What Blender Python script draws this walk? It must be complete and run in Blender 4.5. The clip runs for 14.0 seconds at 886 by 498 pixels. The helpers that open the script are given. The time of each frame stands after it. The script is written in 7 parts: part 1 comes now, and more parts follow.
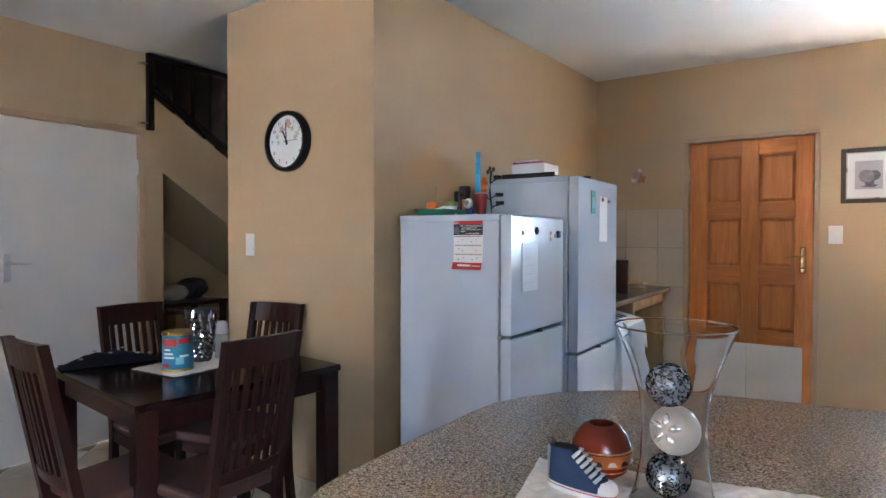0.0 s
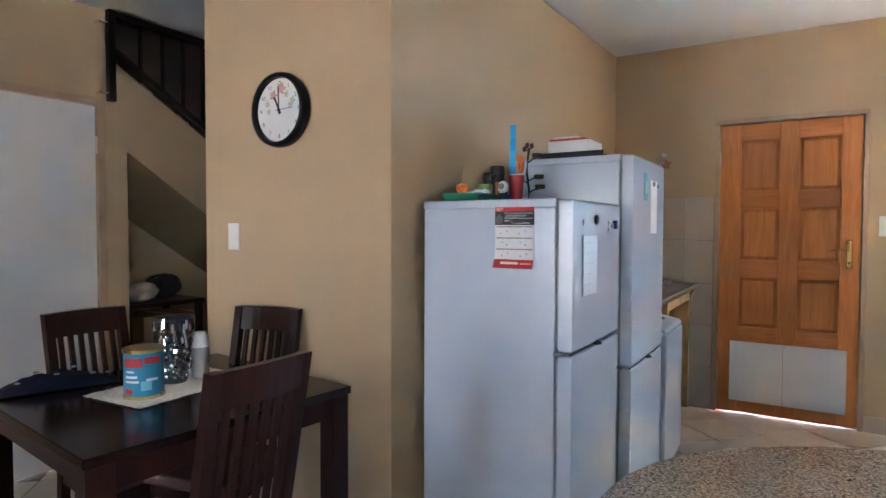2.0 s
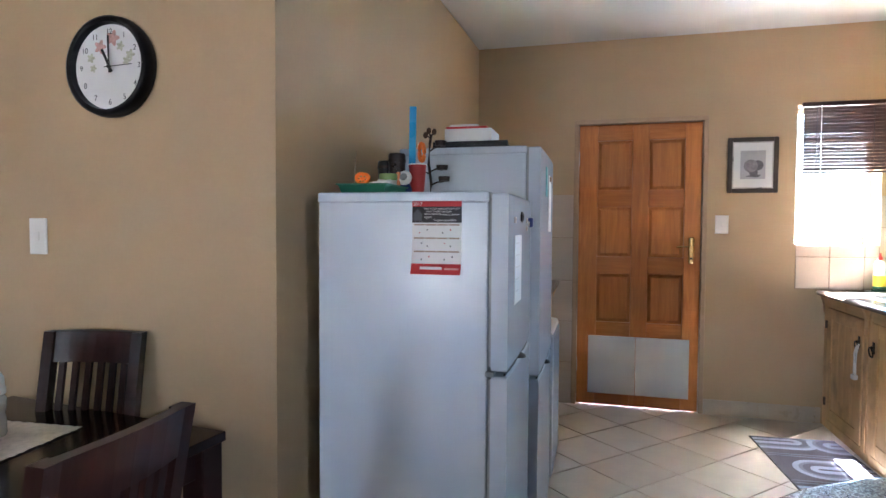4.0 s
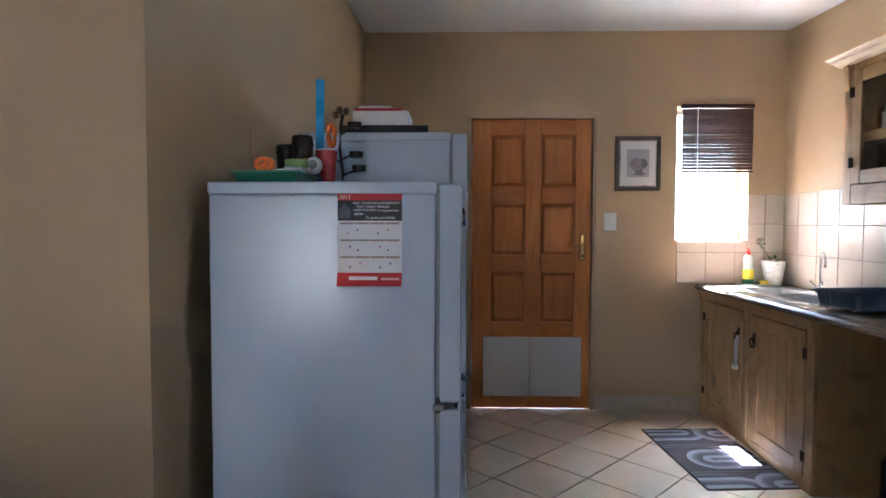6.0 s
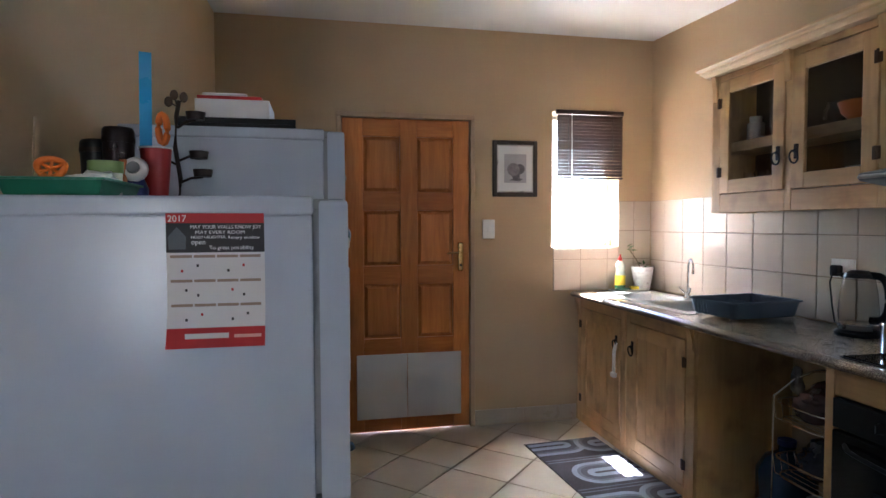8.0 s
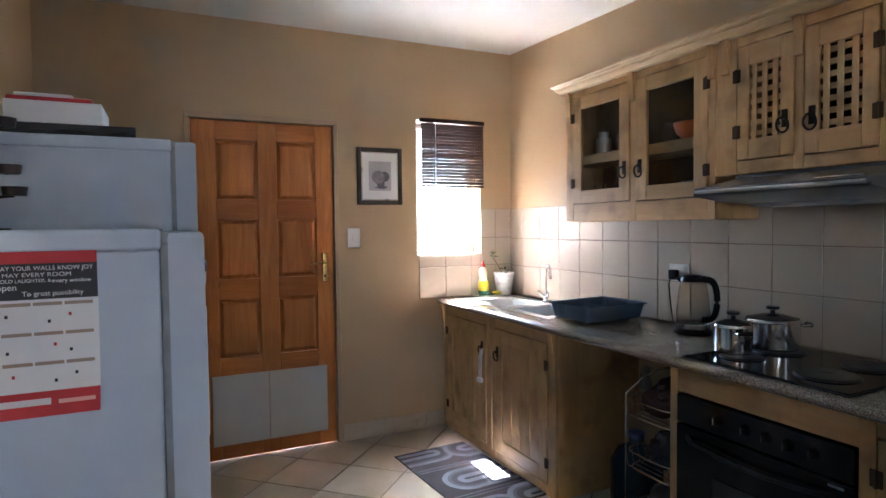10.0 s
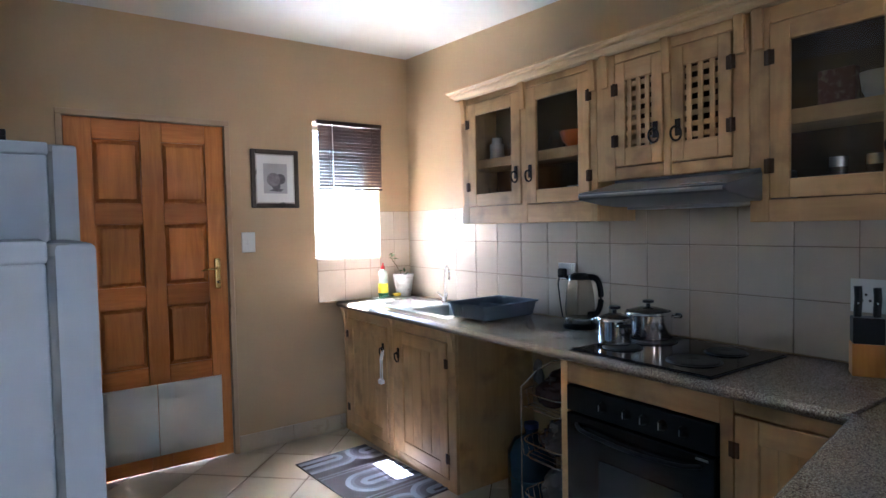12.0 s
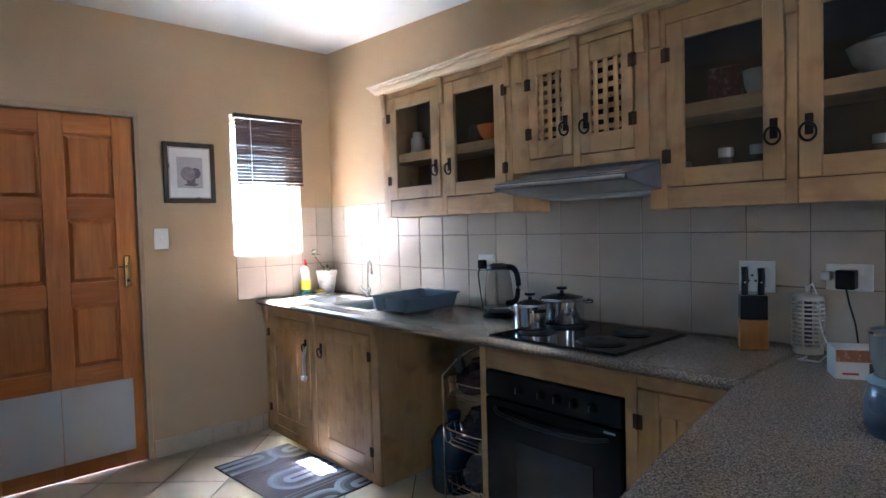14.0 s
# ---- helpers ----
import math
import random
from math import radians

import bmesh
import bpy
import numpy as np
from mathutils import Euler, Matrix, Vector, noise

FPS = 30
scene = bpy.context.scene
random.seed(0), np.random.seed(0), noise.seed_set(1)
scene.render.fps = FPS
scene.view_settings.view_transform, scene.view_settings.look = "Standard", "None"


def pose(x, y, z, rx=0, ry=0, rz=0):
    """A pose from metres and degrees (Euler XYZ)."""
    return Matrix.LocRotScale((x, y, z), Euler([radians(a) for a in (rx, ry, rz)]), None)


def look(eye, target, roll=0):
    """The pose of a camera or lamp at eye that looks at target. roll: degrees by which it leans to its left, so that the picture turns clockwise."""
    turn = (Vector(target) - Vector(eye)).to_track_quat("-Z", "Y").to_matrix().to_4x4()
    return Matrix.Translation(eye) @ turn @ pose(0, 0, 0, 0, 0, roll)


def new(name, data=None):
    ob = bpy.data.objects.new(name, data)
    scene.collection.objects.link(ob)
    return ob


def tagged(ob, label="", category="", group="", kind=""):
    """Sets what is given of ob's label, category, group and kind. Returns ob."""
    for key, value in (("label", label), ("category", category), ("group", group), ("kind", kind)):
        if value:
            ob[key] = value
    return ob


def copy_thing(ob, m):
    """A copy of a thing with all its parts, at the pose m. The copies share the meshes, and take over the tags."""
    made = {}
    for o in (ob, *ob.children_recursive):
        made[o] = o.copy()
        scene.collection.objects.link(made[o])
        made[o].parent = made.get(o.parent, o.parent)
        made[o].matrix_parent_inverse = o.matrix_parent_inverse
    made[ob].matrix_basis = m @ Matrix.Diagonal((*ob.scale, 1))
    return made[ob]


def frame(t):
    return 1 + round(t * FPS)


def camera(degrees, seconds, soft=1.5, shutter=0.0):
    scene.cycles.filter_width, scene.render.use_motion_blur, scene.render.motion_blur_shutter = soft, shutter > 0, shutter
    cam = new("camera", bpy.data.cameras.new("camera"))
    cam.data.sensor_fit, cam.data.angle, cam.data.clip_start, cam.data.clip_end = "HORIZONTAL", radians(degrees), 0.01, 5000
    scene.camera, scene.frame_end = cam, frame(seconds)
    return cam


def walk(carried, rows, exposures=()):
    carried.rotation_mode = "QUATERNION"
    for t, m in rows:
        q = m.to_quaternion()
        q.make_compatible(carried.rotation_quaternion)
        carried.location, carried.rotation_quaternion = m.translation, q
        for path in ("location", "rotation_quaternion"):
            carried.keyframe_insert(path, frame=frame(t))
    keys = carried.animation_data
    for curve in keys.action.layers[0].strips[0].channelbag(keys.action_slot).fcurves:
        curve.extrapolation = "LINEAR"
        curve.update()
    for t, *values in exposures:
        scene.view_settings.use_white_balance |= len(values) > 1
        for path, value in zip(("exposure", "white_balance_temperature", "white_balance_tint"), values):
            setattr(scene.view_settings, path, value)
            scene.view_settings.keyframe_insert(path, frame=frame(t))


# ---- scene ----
cam = camera(74.1, 14.0)
PATH = [
    (0, (-0.113, 0.237, 1.312), (-1.234, 1.893, 1.275), 0.1),
    (0.5, (-0.223, 0.315, 1.312), (-1.336, 1.976, 1.264), 0.1),
    (1, (-0.343, 0.41, 1.298), (-1.441, 2.081, 1.24), 0.1),
    (1.5, (-0.473, 0.494, 1.3), (-1.552, 2.177, 1.238), 0.2),
    (2, (-0.575, 0.54, 1.309), (-1.627, 2.239, 1.243), 0.2),
    (2.5, (-0.681, 0.578, 1.317), (-1.647, 2.328, 1.243), 0.3),
    (3, (-0.776, 0.625, 1.307), (-1.569, 2.46, 1.236), 0.3),
    (5.5, (-1.181, 0.966, 1.327), (-1.369, 2.956, 1.243), 0.3),
    (6, (-1.209, 1.035, 1.316), (-1.261, 3.032, 1.234), 0.1),
    (6.5, (-1.23, 1.124, 1.32), (-1.167, 3.122, 1.24), 0.0),
    (7, (-1.24, 1.214, 1.336), (-1.065, 3.204, 1.255), -0.1),
    (7.5, (-1.24, 1.29, 1.353), (-0.957, 3.268, 1.271), -0.1),
    (8, (-1.246, 1.378, 1.365), (-0.841, 3.335, 1.285), -0.2),
    (8.5, (-1.252, 1.421, 1.381), (-0.723, 3.348, 1.301), -0.3),
    (11, (-1.249, 1.457, 1.417), (-0.228, 3.175, 1.34), -0.9),
    (11.5, (-1.267, 1.441, 1.419), (-0.174, 3.114, 1.341), -1.0),
    (12, (-1.275, 1.424, 1.421), (-0.127, 3.06, 1.341), -1.2),
    (12.5, (-1.278, 1.408, 1.416), (-0.078, 3.006, 1.336), -1.3),
    (13, (-1.274, 1.397, 1.405), (-0.026, 2.958, 1.324), -1.4),
    (13.5, (-1.268, 1.386, 1.389), (0.025, 2.91, 1.309), -1.5),
    (14, (-1.264, 1.377, 1.371), (0.073, 2.862, 1.292), -1.6),
]
walk(cam, [(t, look(eye, target, roll)) for t, eye, target, roll in PATH],
     [(0, 6.49, 5850, 14), (3, 6.52, 5800, 14), (6.5, 5.42, 5600, 15), (8.5, 5.40, 5900, 15), (11, 5.67, 5500, 13), (14, 5.80, 5200, 12)])

# ---------------------------------------------------------------- world, sun, large lights
world = bpy.data.worlds.new("world")
scene.world = world
world.use_nodes = True
wn = world.node_tree
sky = wn.nodes.new("ShaderNodeTexSky")
sky.sky_type, sky.sun_disc, sky.sun_elevation, sky.sun_rotation = "NISHITA", False, radians(60), radians(0)
wn.links.new(sky.outputs[0], wn.nodes["Background"].inputs[0])
wn.nodes["Background"].inputs[1].default_value = 0.05

sun = new("sun", bpy.data.lights.new("sun", "SUN"))
sun.data.energy, sun.data.angle, sun.data.color = 4.2, radians(0.5), (1.0, 0.96, 0.90)
sun.matrix_world = look((0.5, 12, 15), (0.5, 12 - 15 / 1.74, 0))


def window_light(name, x, y, z, width, height, aim, watts, colour, spread=180):
    """Sky light that enters through a window's opening."""
    lamp = new(name, bpy.data.lights.new(name, "AREA"))
    lamp.data.shape, lamp.data.size, lamp.data.size_y = "RECTANGLE", width, height
    lamp.data.energy, lamp.data.color, lamp.data.spread = watts, colour, radians(spread)
    lamp.matrix_world = look((x, y, z), aim)
    return lamp


window_light("sky_light_terrace_door", -3.60, -5.33, 1.08, 0.7, 1.9, (-0.4, 4, 1.4), 0.33, (0.95, 0.96, 1.0))
window_light("sky_light_living_window", 1.04, -0.95, 1.5, 1.3, 1.1, (-3.5, 2.2, 1.2), 0.085, (0.92, 0.95, 1.0))
window_light("sky_light_kitchen_window", 0.562, 5.345, 1.45, 0.40, 0.42, (-1.0, 3.0, 1.4), 0.128, (0.37, 0.71, 1.0), 125)


# ---------------------------------------------------------------- materials
def material(name, colour, rough=0.5, metal=0.0, spread=0.06, scale=6.0, fine=120.0, bump=0.05, stain=None, stain_amount=0.25, piece=0.0, spec=0.5, stretch=(1, 1, 1), bump_dist=0.002, wear=1.0):
    """Paint, wood, stone: a base colour that varies coarse and fine, with relief and an optional stain."""
    m = bpy.data.materials.new(name)
    m.use_nodes = True
    n, l = m.node_tree.nodes, m.node_tree.links
    b = n["Principled BSDF"]
    b.inputs["Roughness"].default_value, b.inputs["Metallic"].default_value = rough, metal
    b.inputs["Specular IOR Level"].default_value = spec
    co, mp = n.new("ShaderNodeTexCoord"), n.new("ShaderNodeMapping")
    mp.inputs["Scale"].default_value = stretch
    l.new(co.outputs["Object"], mp.inputs["Vector"])
    big, small = n.new("ShaderNodeTexNoise"), n.new("ShaderNodeTexNoise")
    big.inputs["Scale"].default_value, small.inputs["Scale"].default_value = scale, fine
    big.inputs["Detail"].default_value, small.inputs["Detail"].default_value = 5, 4
    for t in (big, small):
        l.new(mp.outputs[0], t.inputs["Vector"])
    add = n.new("ShaderNodeMath")
    add.operation = "MULTIPLY_ADD"
    l.new(small.outputs[0], add.inputs[0])
    add.inputs[1].default_value = 0.45
    l.new(big.outputs[0], add.inputs[2])
    span = n.new("ShaderNodeMapRange")
    span.inputs[1].default_value, span.inputs[2].default_value = 0.42, 1.03
    span.inputs[3].default_value, span.inputs[4].default_value = 1 - spread, 1 + spread
    l.new(add.outputs[0], span.inputs[0])
    factor = span.outputs[0]
    if piece:
        info, vary = n.new("ShaderNodeObjectInfo"), n.new("ShaderNodeMapRange")
        vary.inputs[3].default_value, vary.inputs[4].default_value = 1 - piece, 1 + piece
        l.new(info.outputs["Random"], vary.inputs[0])
        both = n.new("ShaderNodeMath")
        both.operation = "MULTIPLY"
        l.new(factor, both.inputs[0]), l.new(vary.outputs[0], both.inputs[1])
        factor = both.outputs[0]
    tone = n.new("ShaderNodeVectorMath")
    tone.operation = "SCALE"
    tone.inputs[0].default_value = colour
    l.new(factor, tone.inputs["Scale"])
    out = tone.outputs[0]
    if stain:
        blot, ramp, mix = n.new("ShaderNodeTexNoise"), n.new("ShaderNodeMapRange"), n.new("ShaderNodeMix")
        blot.inputs["Scale"].default_value, blot.inputs["Detail"].default_value = scale * 1.7, 6
        l.new(mp.outputs[0], blot.inputs["Vector"])
        ramp.inputs[1].default_value, ramp.inputs[2].default_value = 0.52, 0.72
        ramp.inputs[4].default_value = stain_amount
        l.new(blot.outputs[0], ramp.inputs[0])
        mix.data_type = "RGBA"
        mix.inputs[7].default_value = (*stain, 1)
        l.new(ramp.outputs[0], mix.inputs[0]), l.new(out, mix.inputs[6])
        out = mix.outputs[2]
    l.new(out, b.inputs["Base Color"])
    if bump:
        relief = n.new("ShaderNodeBump")
        relief.inputs["Strength"].default_value, relief.inputs["Distance"].default_value = bump, bump_dist
        l.new(add.outputs[0], relief.inputs["Height"]), l.new(relief.outputs[0], b.inputs["Normal"])
    worn = n.new("ShaderNodeMapRange")
    worn.inputs[1].default_value, worn.inputs[2].default_value = 0.3, 0.7
    worn.inputs[3].default_value, worn.inputs[4].default_value = max(0.02, rough - 0.06 * wear), min(1, rough + 0.08 * wear)
    l.new(big.outputs[0], worn.inputs[0]), l.new(worn.outputs[0], b.inputs["Roughness"])
    return m


def speckled(name, colours, scale, rough):
    """Laminate or stone made of coloured grains of several sizes."""
    m = bpy.data.materials.new(name)
    m.use_nodes = True
    n, l = m.node_tree.nodes, m.node_tree.links
    b = n["Principled BSDF"]
    b.inputs["Roughness"].default_value = rough
    co = n.new("ShaderNodeTexCoord")
    out = None
    for i, (colour, size, cut) in enumerate(colours):
        if out is None:
            base = n.new("ShaderNodeRGB")
            base.outputs[0].default_value = (*colour, 1)
            out = base.outputs[0]
            continue
        t, step, mix = n.new("ShaderNodeTexNoise"), n.new("ShaderNodeMapRange"), n.new("ShaderNodeMix")
        shift = n.new("ShaderNodeVectorMath")
        shift.inputs[1].default_value = (i * 7.3, i * 3.1, i * 5.7)
        l.new(co.outputs["Object"], shift.inputs[0]), l.new(shift.outputs[0], t.inputs["Vector"])
        t.inputs["Scale"].default_value, t.inputs["Detail"].default_value = scale * size, 2.5
        step.inputs[1].default_value, step.inputs[2].default_value = cut, cut + 0.05
        l.new(t.outputs[0], step.inputs[0])
        mix.data_type = "RGBA"
        mix.inputs[7].default_value = (*colour, 1)
        l.new(step.outputs[0], mix.inputs[0]), l.new(out, mix.inputs[6])
        out = mix.outputs[2]
    l.new(out, b.inputs["Base Color"])
    return m


def wood(name, light, dark, scale, axis, rough=0.4, rings=1.0, piece=0.12, smudge=0.0, spec=0.5):
    """Timber with grain along one axis (0 x, 1 y, 2 z)."""
    m = bpy.data.materials.new(name)
    m.use_nodes = True
    n, l = m.node_tree.nodes, m.node_tree.links
    b = n["Principled BSDF"]
    b.inputs["Roughness"].default_value, b.inputs["Specular IOR Level"].default_value = rough, spec
    co, mp, info = n.new("ShaderNodeTexCoord"), n.new("ShaderNodeMapping"), n.new("ShaderNodeObjectInfo")
    mp.inputs["Scale"].default_value = [0.09 if i == axis else 1.0 for i in range(3)]
    shift = n.new("ShaderNodeVectorMath")
    shift.operation = "MULTIPLY_ADD"
    l.new(info.outputs["Random"], shift.inputs[0])
    shift.inputs[1].default_value = (3.7, 5.1, 2.3)
    l.new(co.outputs["Object"], shift.inputs[2]), l.new(shift.outputs[0], mp.inputs["Vector"])
    grain, fibre = n.new("ShaderNodeTexNoise"), n.new("ShaderNodeTexNoise")
    grain.inputs["Scale"].default_value, fibre.inputs["Scale"].default_value = scale, scale * 7
    grain.inputs["Detail"].default_value, fibre.inputs["Detail"].default_value = 4, 6
    grain.inputs["Distortion"].default_value = rings
    for t in (grain, fibre):
        l.new(mp.outputs[0], t.inputs["Vector"])
    add = n.new("ShaderNodeMath")
    add.operation = "MULTIPLY_ADD"
    add.inputs[1].default_value = 0.5
    l.new(fibre.outputs[0], add.inputs[0]), l.new(grain.outputs[0], add.inputs[2])
    ramp = n.new("ShaderNodeValToRGB")
    ramp.color_ramp.elements[0].position, ramp.color_ramp.elements[1].position = 0.48, 1.0
    ramp.color_ramp.elements[0].color, ramp.color_ramp.elements[1].color = (*dark, 1), (*light, 1)
    l.new(add.outputs[0], ramp.inputs[0])
    vary, tone = n.new("ShaderNodeMapRange"), n.new("ShaderNodeVectorMath")
    vary.inputs[3].default_value, vary.inputs[4].default_value = 1 - piece, 1 + piece
    l.new(info.outputs["Random"], vary.inputs[0])
    tone.operation = "SCALE"
    l.new(ramp.outputs[0], tone.inputs[0]), l.new(vary.outputs[0], tone.inputs["Scale"])
    out = tone.outputs[0]
    if smudge:
        rub, cut, mix = n.new("ShaderNodeTexNoise"), n.new("ShaderNodeMapRange"), n.new("ShaderNodeMix")
        rub.inputs["Scale"].default_value, rub.inputs["Detail"].default_value = 7.0, 5
        l.new(shift.outputs[0], rub.inputs["Vector"])
        cut.inputs[1].default_value, cut.inputs[2].default_value, cut.inputs[4].default_value = 0.50, 0.74, smudge
        l.new(rub.outputs[0], cut.inputs[0])
        mix.data_type = "RGBA"
        mix.inputs[7].default_value = (*[v * 0.45 for v in dark], 1)
        l.new(cut.outputs[0], mix.inputs[0]), l.new(out, mix.inputs[6])
        out = mix.outputs[2]
    l.new(out, b.inputs["Base Color"])
    relief = n.new("ShaderNodeBump")
    relief.inputs["Strength"].default_value, relief.inputs["Distance"].default_value = 0.07, 0.001
    l.new(add.outputs[0], relief.inputs["Height"]), l.new(relief.outputs[0], b.inputs["Normal"])
    return m


def clear(name, tint=(1, 1, 1), rough=0.0, ior=1.45):
    m = bpy.data.materials.new(name)
    m.use_nodes = True
    b = m.node_tree.nodes["Principled BSDF"]
    b.inputs["Base Color"].default_value = (*tint, 1)
    b.inputs["Transmission Weight"].default_value, b.inputs["Roughness"].default_value, b.inputs["IOR"].default_value = 1.0, rough, ior
    return m


PAINT = material("tan_wall_paint", (0.50, 0.350, 0.200), 0.55, spread=0.05, scale=1.6, fine=60, bump=0.10, bump_dist=0.003)
CEIL = material("white_ceiling_paint", (0.74, 0.73, 0.72), 0.7, spread=0.03, scale=2.0, fine=90, bump=0.12, bump_dist=0.003)
GROUT = material("brown_floor_grout", (0.13, 0.085, 0.055), 0.85, spread=0.2, fine=200)
FLOORTILE = material("beige_ceramic_floor_tile", (0.50, 0.42, 0.335), 0.30, spread=0.08, scale=7, fine=60, bump=0, piece=0.05, wear=0.0)
WALLTILE = material("cream_glazed_wall_tile", (0.53, 0.445, 0.355), 0.24, spread=0.03, scale=9, fine=80, bump=0, piece=0.025, wear=0.0)
WALLGROUT = material("tile_joint", (0.24, 0.18, 0.14), 0.8, spread=0.1)
SKIRT = material("beige_skirting_tile", (0.50, 0.41, 0.31), 0.3, spread=0.08, scale=9, fine=70, piece=0.05)
FRAMEPAINT = material("tan_frame_paint", (0.45, 0.31, 0.19), 0.38, spread=0.05, scale=5)
DOORWOOD = wood("varnished_door_wood_upright", (0.66, 0.250, 0.060), (0.47, 0.150, 0.034), 13, 2, 0.36, 1.6, spec=0.35)
DOORWOODX = wood("varnished_door_wood_across", (0.60, 0.215, 0.050), (0.42, 0.130, 0.028), 13, 0, 0.36, 1.6, spec=0.35)
DARKWOOD = wood("dark_stained_wood", (0.038, 0.011, 0.008), (0.015, 0.005, 0.004), 16, 2, 0.30, spec=0.28)
DARKTOP = wood("dark_stained_table_wood", (0.024, 0.009, 0.007), (0.012, 0.005, 0.004), 10, 1, 0.17, piece=0.0, spec=0.4)
CABWOOD = wood("washed_pine_upright", (0.69, 0.425, 0.195), (0.53, 0.300, 0.128), 9, 2, 0.5, 0.8, 0.05, 0.62)
CABWOODY = wood("washed_pine_across", (0.69, 0.425, 0.195), (0.53, 0.300, 0.128), 9, 1, 0.5, 0.8, 0.05, 0.62)
# Cabinet insides: the shade in there is put into this dark brown.
CABIN = material("shade_dark_cabinet_interior", (0.11, 0.07, 0.04), 0.7, spread=0.1)
CORNICE = wood("limed_cornice_wood", (0.66, 0.45, 0.24), (0.54, 0.35, 0.17), 8, 1, 0.45, 0.3, 0.02)
TOPSTONE = speckled("speckled_worktop", [((0.32, 0.25, 0.185), 1, 0), ((0.21, 0.155, 0.11), 0.6, 0.50), ((0.52, 0.44, 0.34), 0.9, 0.55), ((0.09, 0.065, 0.05), 1.15, 0.56), ((0.60, 0.54, 0.45), 1.6, 0.60)], 210, 0.20)
ENAMEL = material("white_enamel", (0.48, 0.53, 0.60), 0.19, spread=0.012, scale=2, bump=0, wear=0.0, spec=0.32)
GASKET = material("grey_gasket", (0.28, 0.29, 0.30), 0.6)
# Rubber of the fridge grips; also the painted darkness of small holes.
BLACKGAP = material("black_rubber_and_hole_shade", (0.012, 0.012, 0.012), 0.6)
WHITEPL = material("white_plastic", (0.78, 0.77, 0.74), 0.35, spread=0.02)
WHITEDOOR = material("white_door_paint", (0.66, 0.63, 0.59), 0.42, spread=0.03, scale=4, bump=0.03)
WHITEBOARD = material("white_laminate_board", (0.72, 0.71, 0.70), 0.35, spread=0.02)
BRASS = material("polished_brass", (0.72, 0.50, 0.20), 0.22, 1.0, spread=0.05)
CHROME = material("chrome", (0.78, 0.78, 0.78), 0.12, 1.0, spread=0.02, bump=0, wear=0.0)
STEEL = material("brushed_steel", (0.60, 0.60, 0.60), 0.3, 1.0, spread=0.05, fine=300, bump=0.02, wear=0.4)
IRON = material("dark_iron", (0.045, 0.035, 0.03), 0.45, 0.8, spread=0.2)
RUST = material("aged_iron_hinge", (0.10, 0.06, 0.035), 0.5, 0.6, spread=0.25, fine=200)
BLACKGL = material("black_glass", (0.006, 0.006, 0.007), 0.10, spread=0.02, bump=0, wear=0.0, spec=0.22)
BLACKPL = material("black_plastic", (0.009, 0.009, 0.010), 0.35, bump=0.02, spec=0.3)
GREYPL = material("slate_grey_plastic", (0.10, 0.14, 0.20), 0.36, bump=0.02)
HOODMETAL = material("grey_hood_metal", (0.21, 0.22, 0.25), 0.34, 0.6, spread=0.04, bump=0, wear=0.0)
GLASS = clear("clear_glass")
THINGLASS = clear("thin_vase_glass", (0.97, 0.96, 0.94), 0.0, 1.22)
CUPGLASS = clear("cabinet_glass", (0.96, 0.97, 0.98), 0.0)


# ---------------------------------------------------------------- mesh helpers
def round_normals(me, limit=math.cos(radians(52))):
    """Smooth shading weighted by area, so that flat faces stay flat between rounded edges."""
    me.shade_smooth()
    faces = [(p.normal.copy(), p.area) for p in me.polygons]
    around = [[] for _ in me.vertices]
    for p in me.polygons:
        for v in p.vertices:
            around[v].append(p.index)
    out = []
    for p in me.polygons:
        n = faces[p.index][0]
        for v in p.vertices:
            s = Vector((0, 0, 0))
            for k in around[v]:
                if n.dot(faces[k][0]) > limit:
                    s += faces[k][0] * faces[k][1]
            out.append(s.normalized() if s.length > 1e-12 else n)
    me.normals_split_custom_set(out)


def mesh_ob(name, bm, mat, parent=None, label="", smooth=False):
    me = bpy.data.meshes.new(name)
    bmesh.ops.recalc_face_normals(bm, faces=bm.faces)
    bm.to_mesh(me)
    bm.free()
    me.materials.append(mat)
    if smooth:
        round_normals(me)
    ob = new(name, me)
    ob.parent = parent
    if label:
        ob["label"] = label
    return ob


def part(name, bm, mat, parent, label="", smooth=True):
    """One mesh object under a thing or a part, built in the thing's own coordinates."""
    return mesh_ob(name, bm, mat, parent, label, smooth)


def thing(name, at, label, category, group="", turn=0.0, kind=""):
    e = new(name)
    e.empty_display_size = 0.05
    e.matrix_world = pose(*at, 0, 0, turn)
    return tagged(e, label, category, group, kind)


def setting(name, bm, mat, label="", smooth=False):
    return tagged(mesh_ob(name, bm, mat, None, "", smooth), label, "", "", "structure")


def box(bm, x0, x1, y0, y1, z0, z1, bevel=0.0, seg=2, m=None):
    g = bmesh.ops.create_cube(bm, size=1.0)
    v = g["verts"]
    for p in v:
        p.co = ((x0 + x1) / 2 + p.co.x * (x1 - x0), (y0 + y1) / 2 + p.co.y * (y1 - y0), (z0 + z1) / 2 + p.co.z * (z1 - z0))
    if bevel:
        e = list({ed for p in v for ed in p.link_edges})
        r = bmesh.ops.bevel(bm, geom=e, offset=bevel, segments=seg, profile=0.5, affect="EDGES")
        v = list({p for f in r["faces"] for p in f.verts} | {p for p in v if p.is_valid})
    if m is not None:
        bmesh.ops.transform(bm, matrix=m, verts=v)
    return bm


def cube(x0, x1, y0, y1, z0, z1, bevel=0.0, seg=2, m=None):
    return box(bmesh.new(), x0, x1, y0, y1, z0, z1, bevel, seg, m)


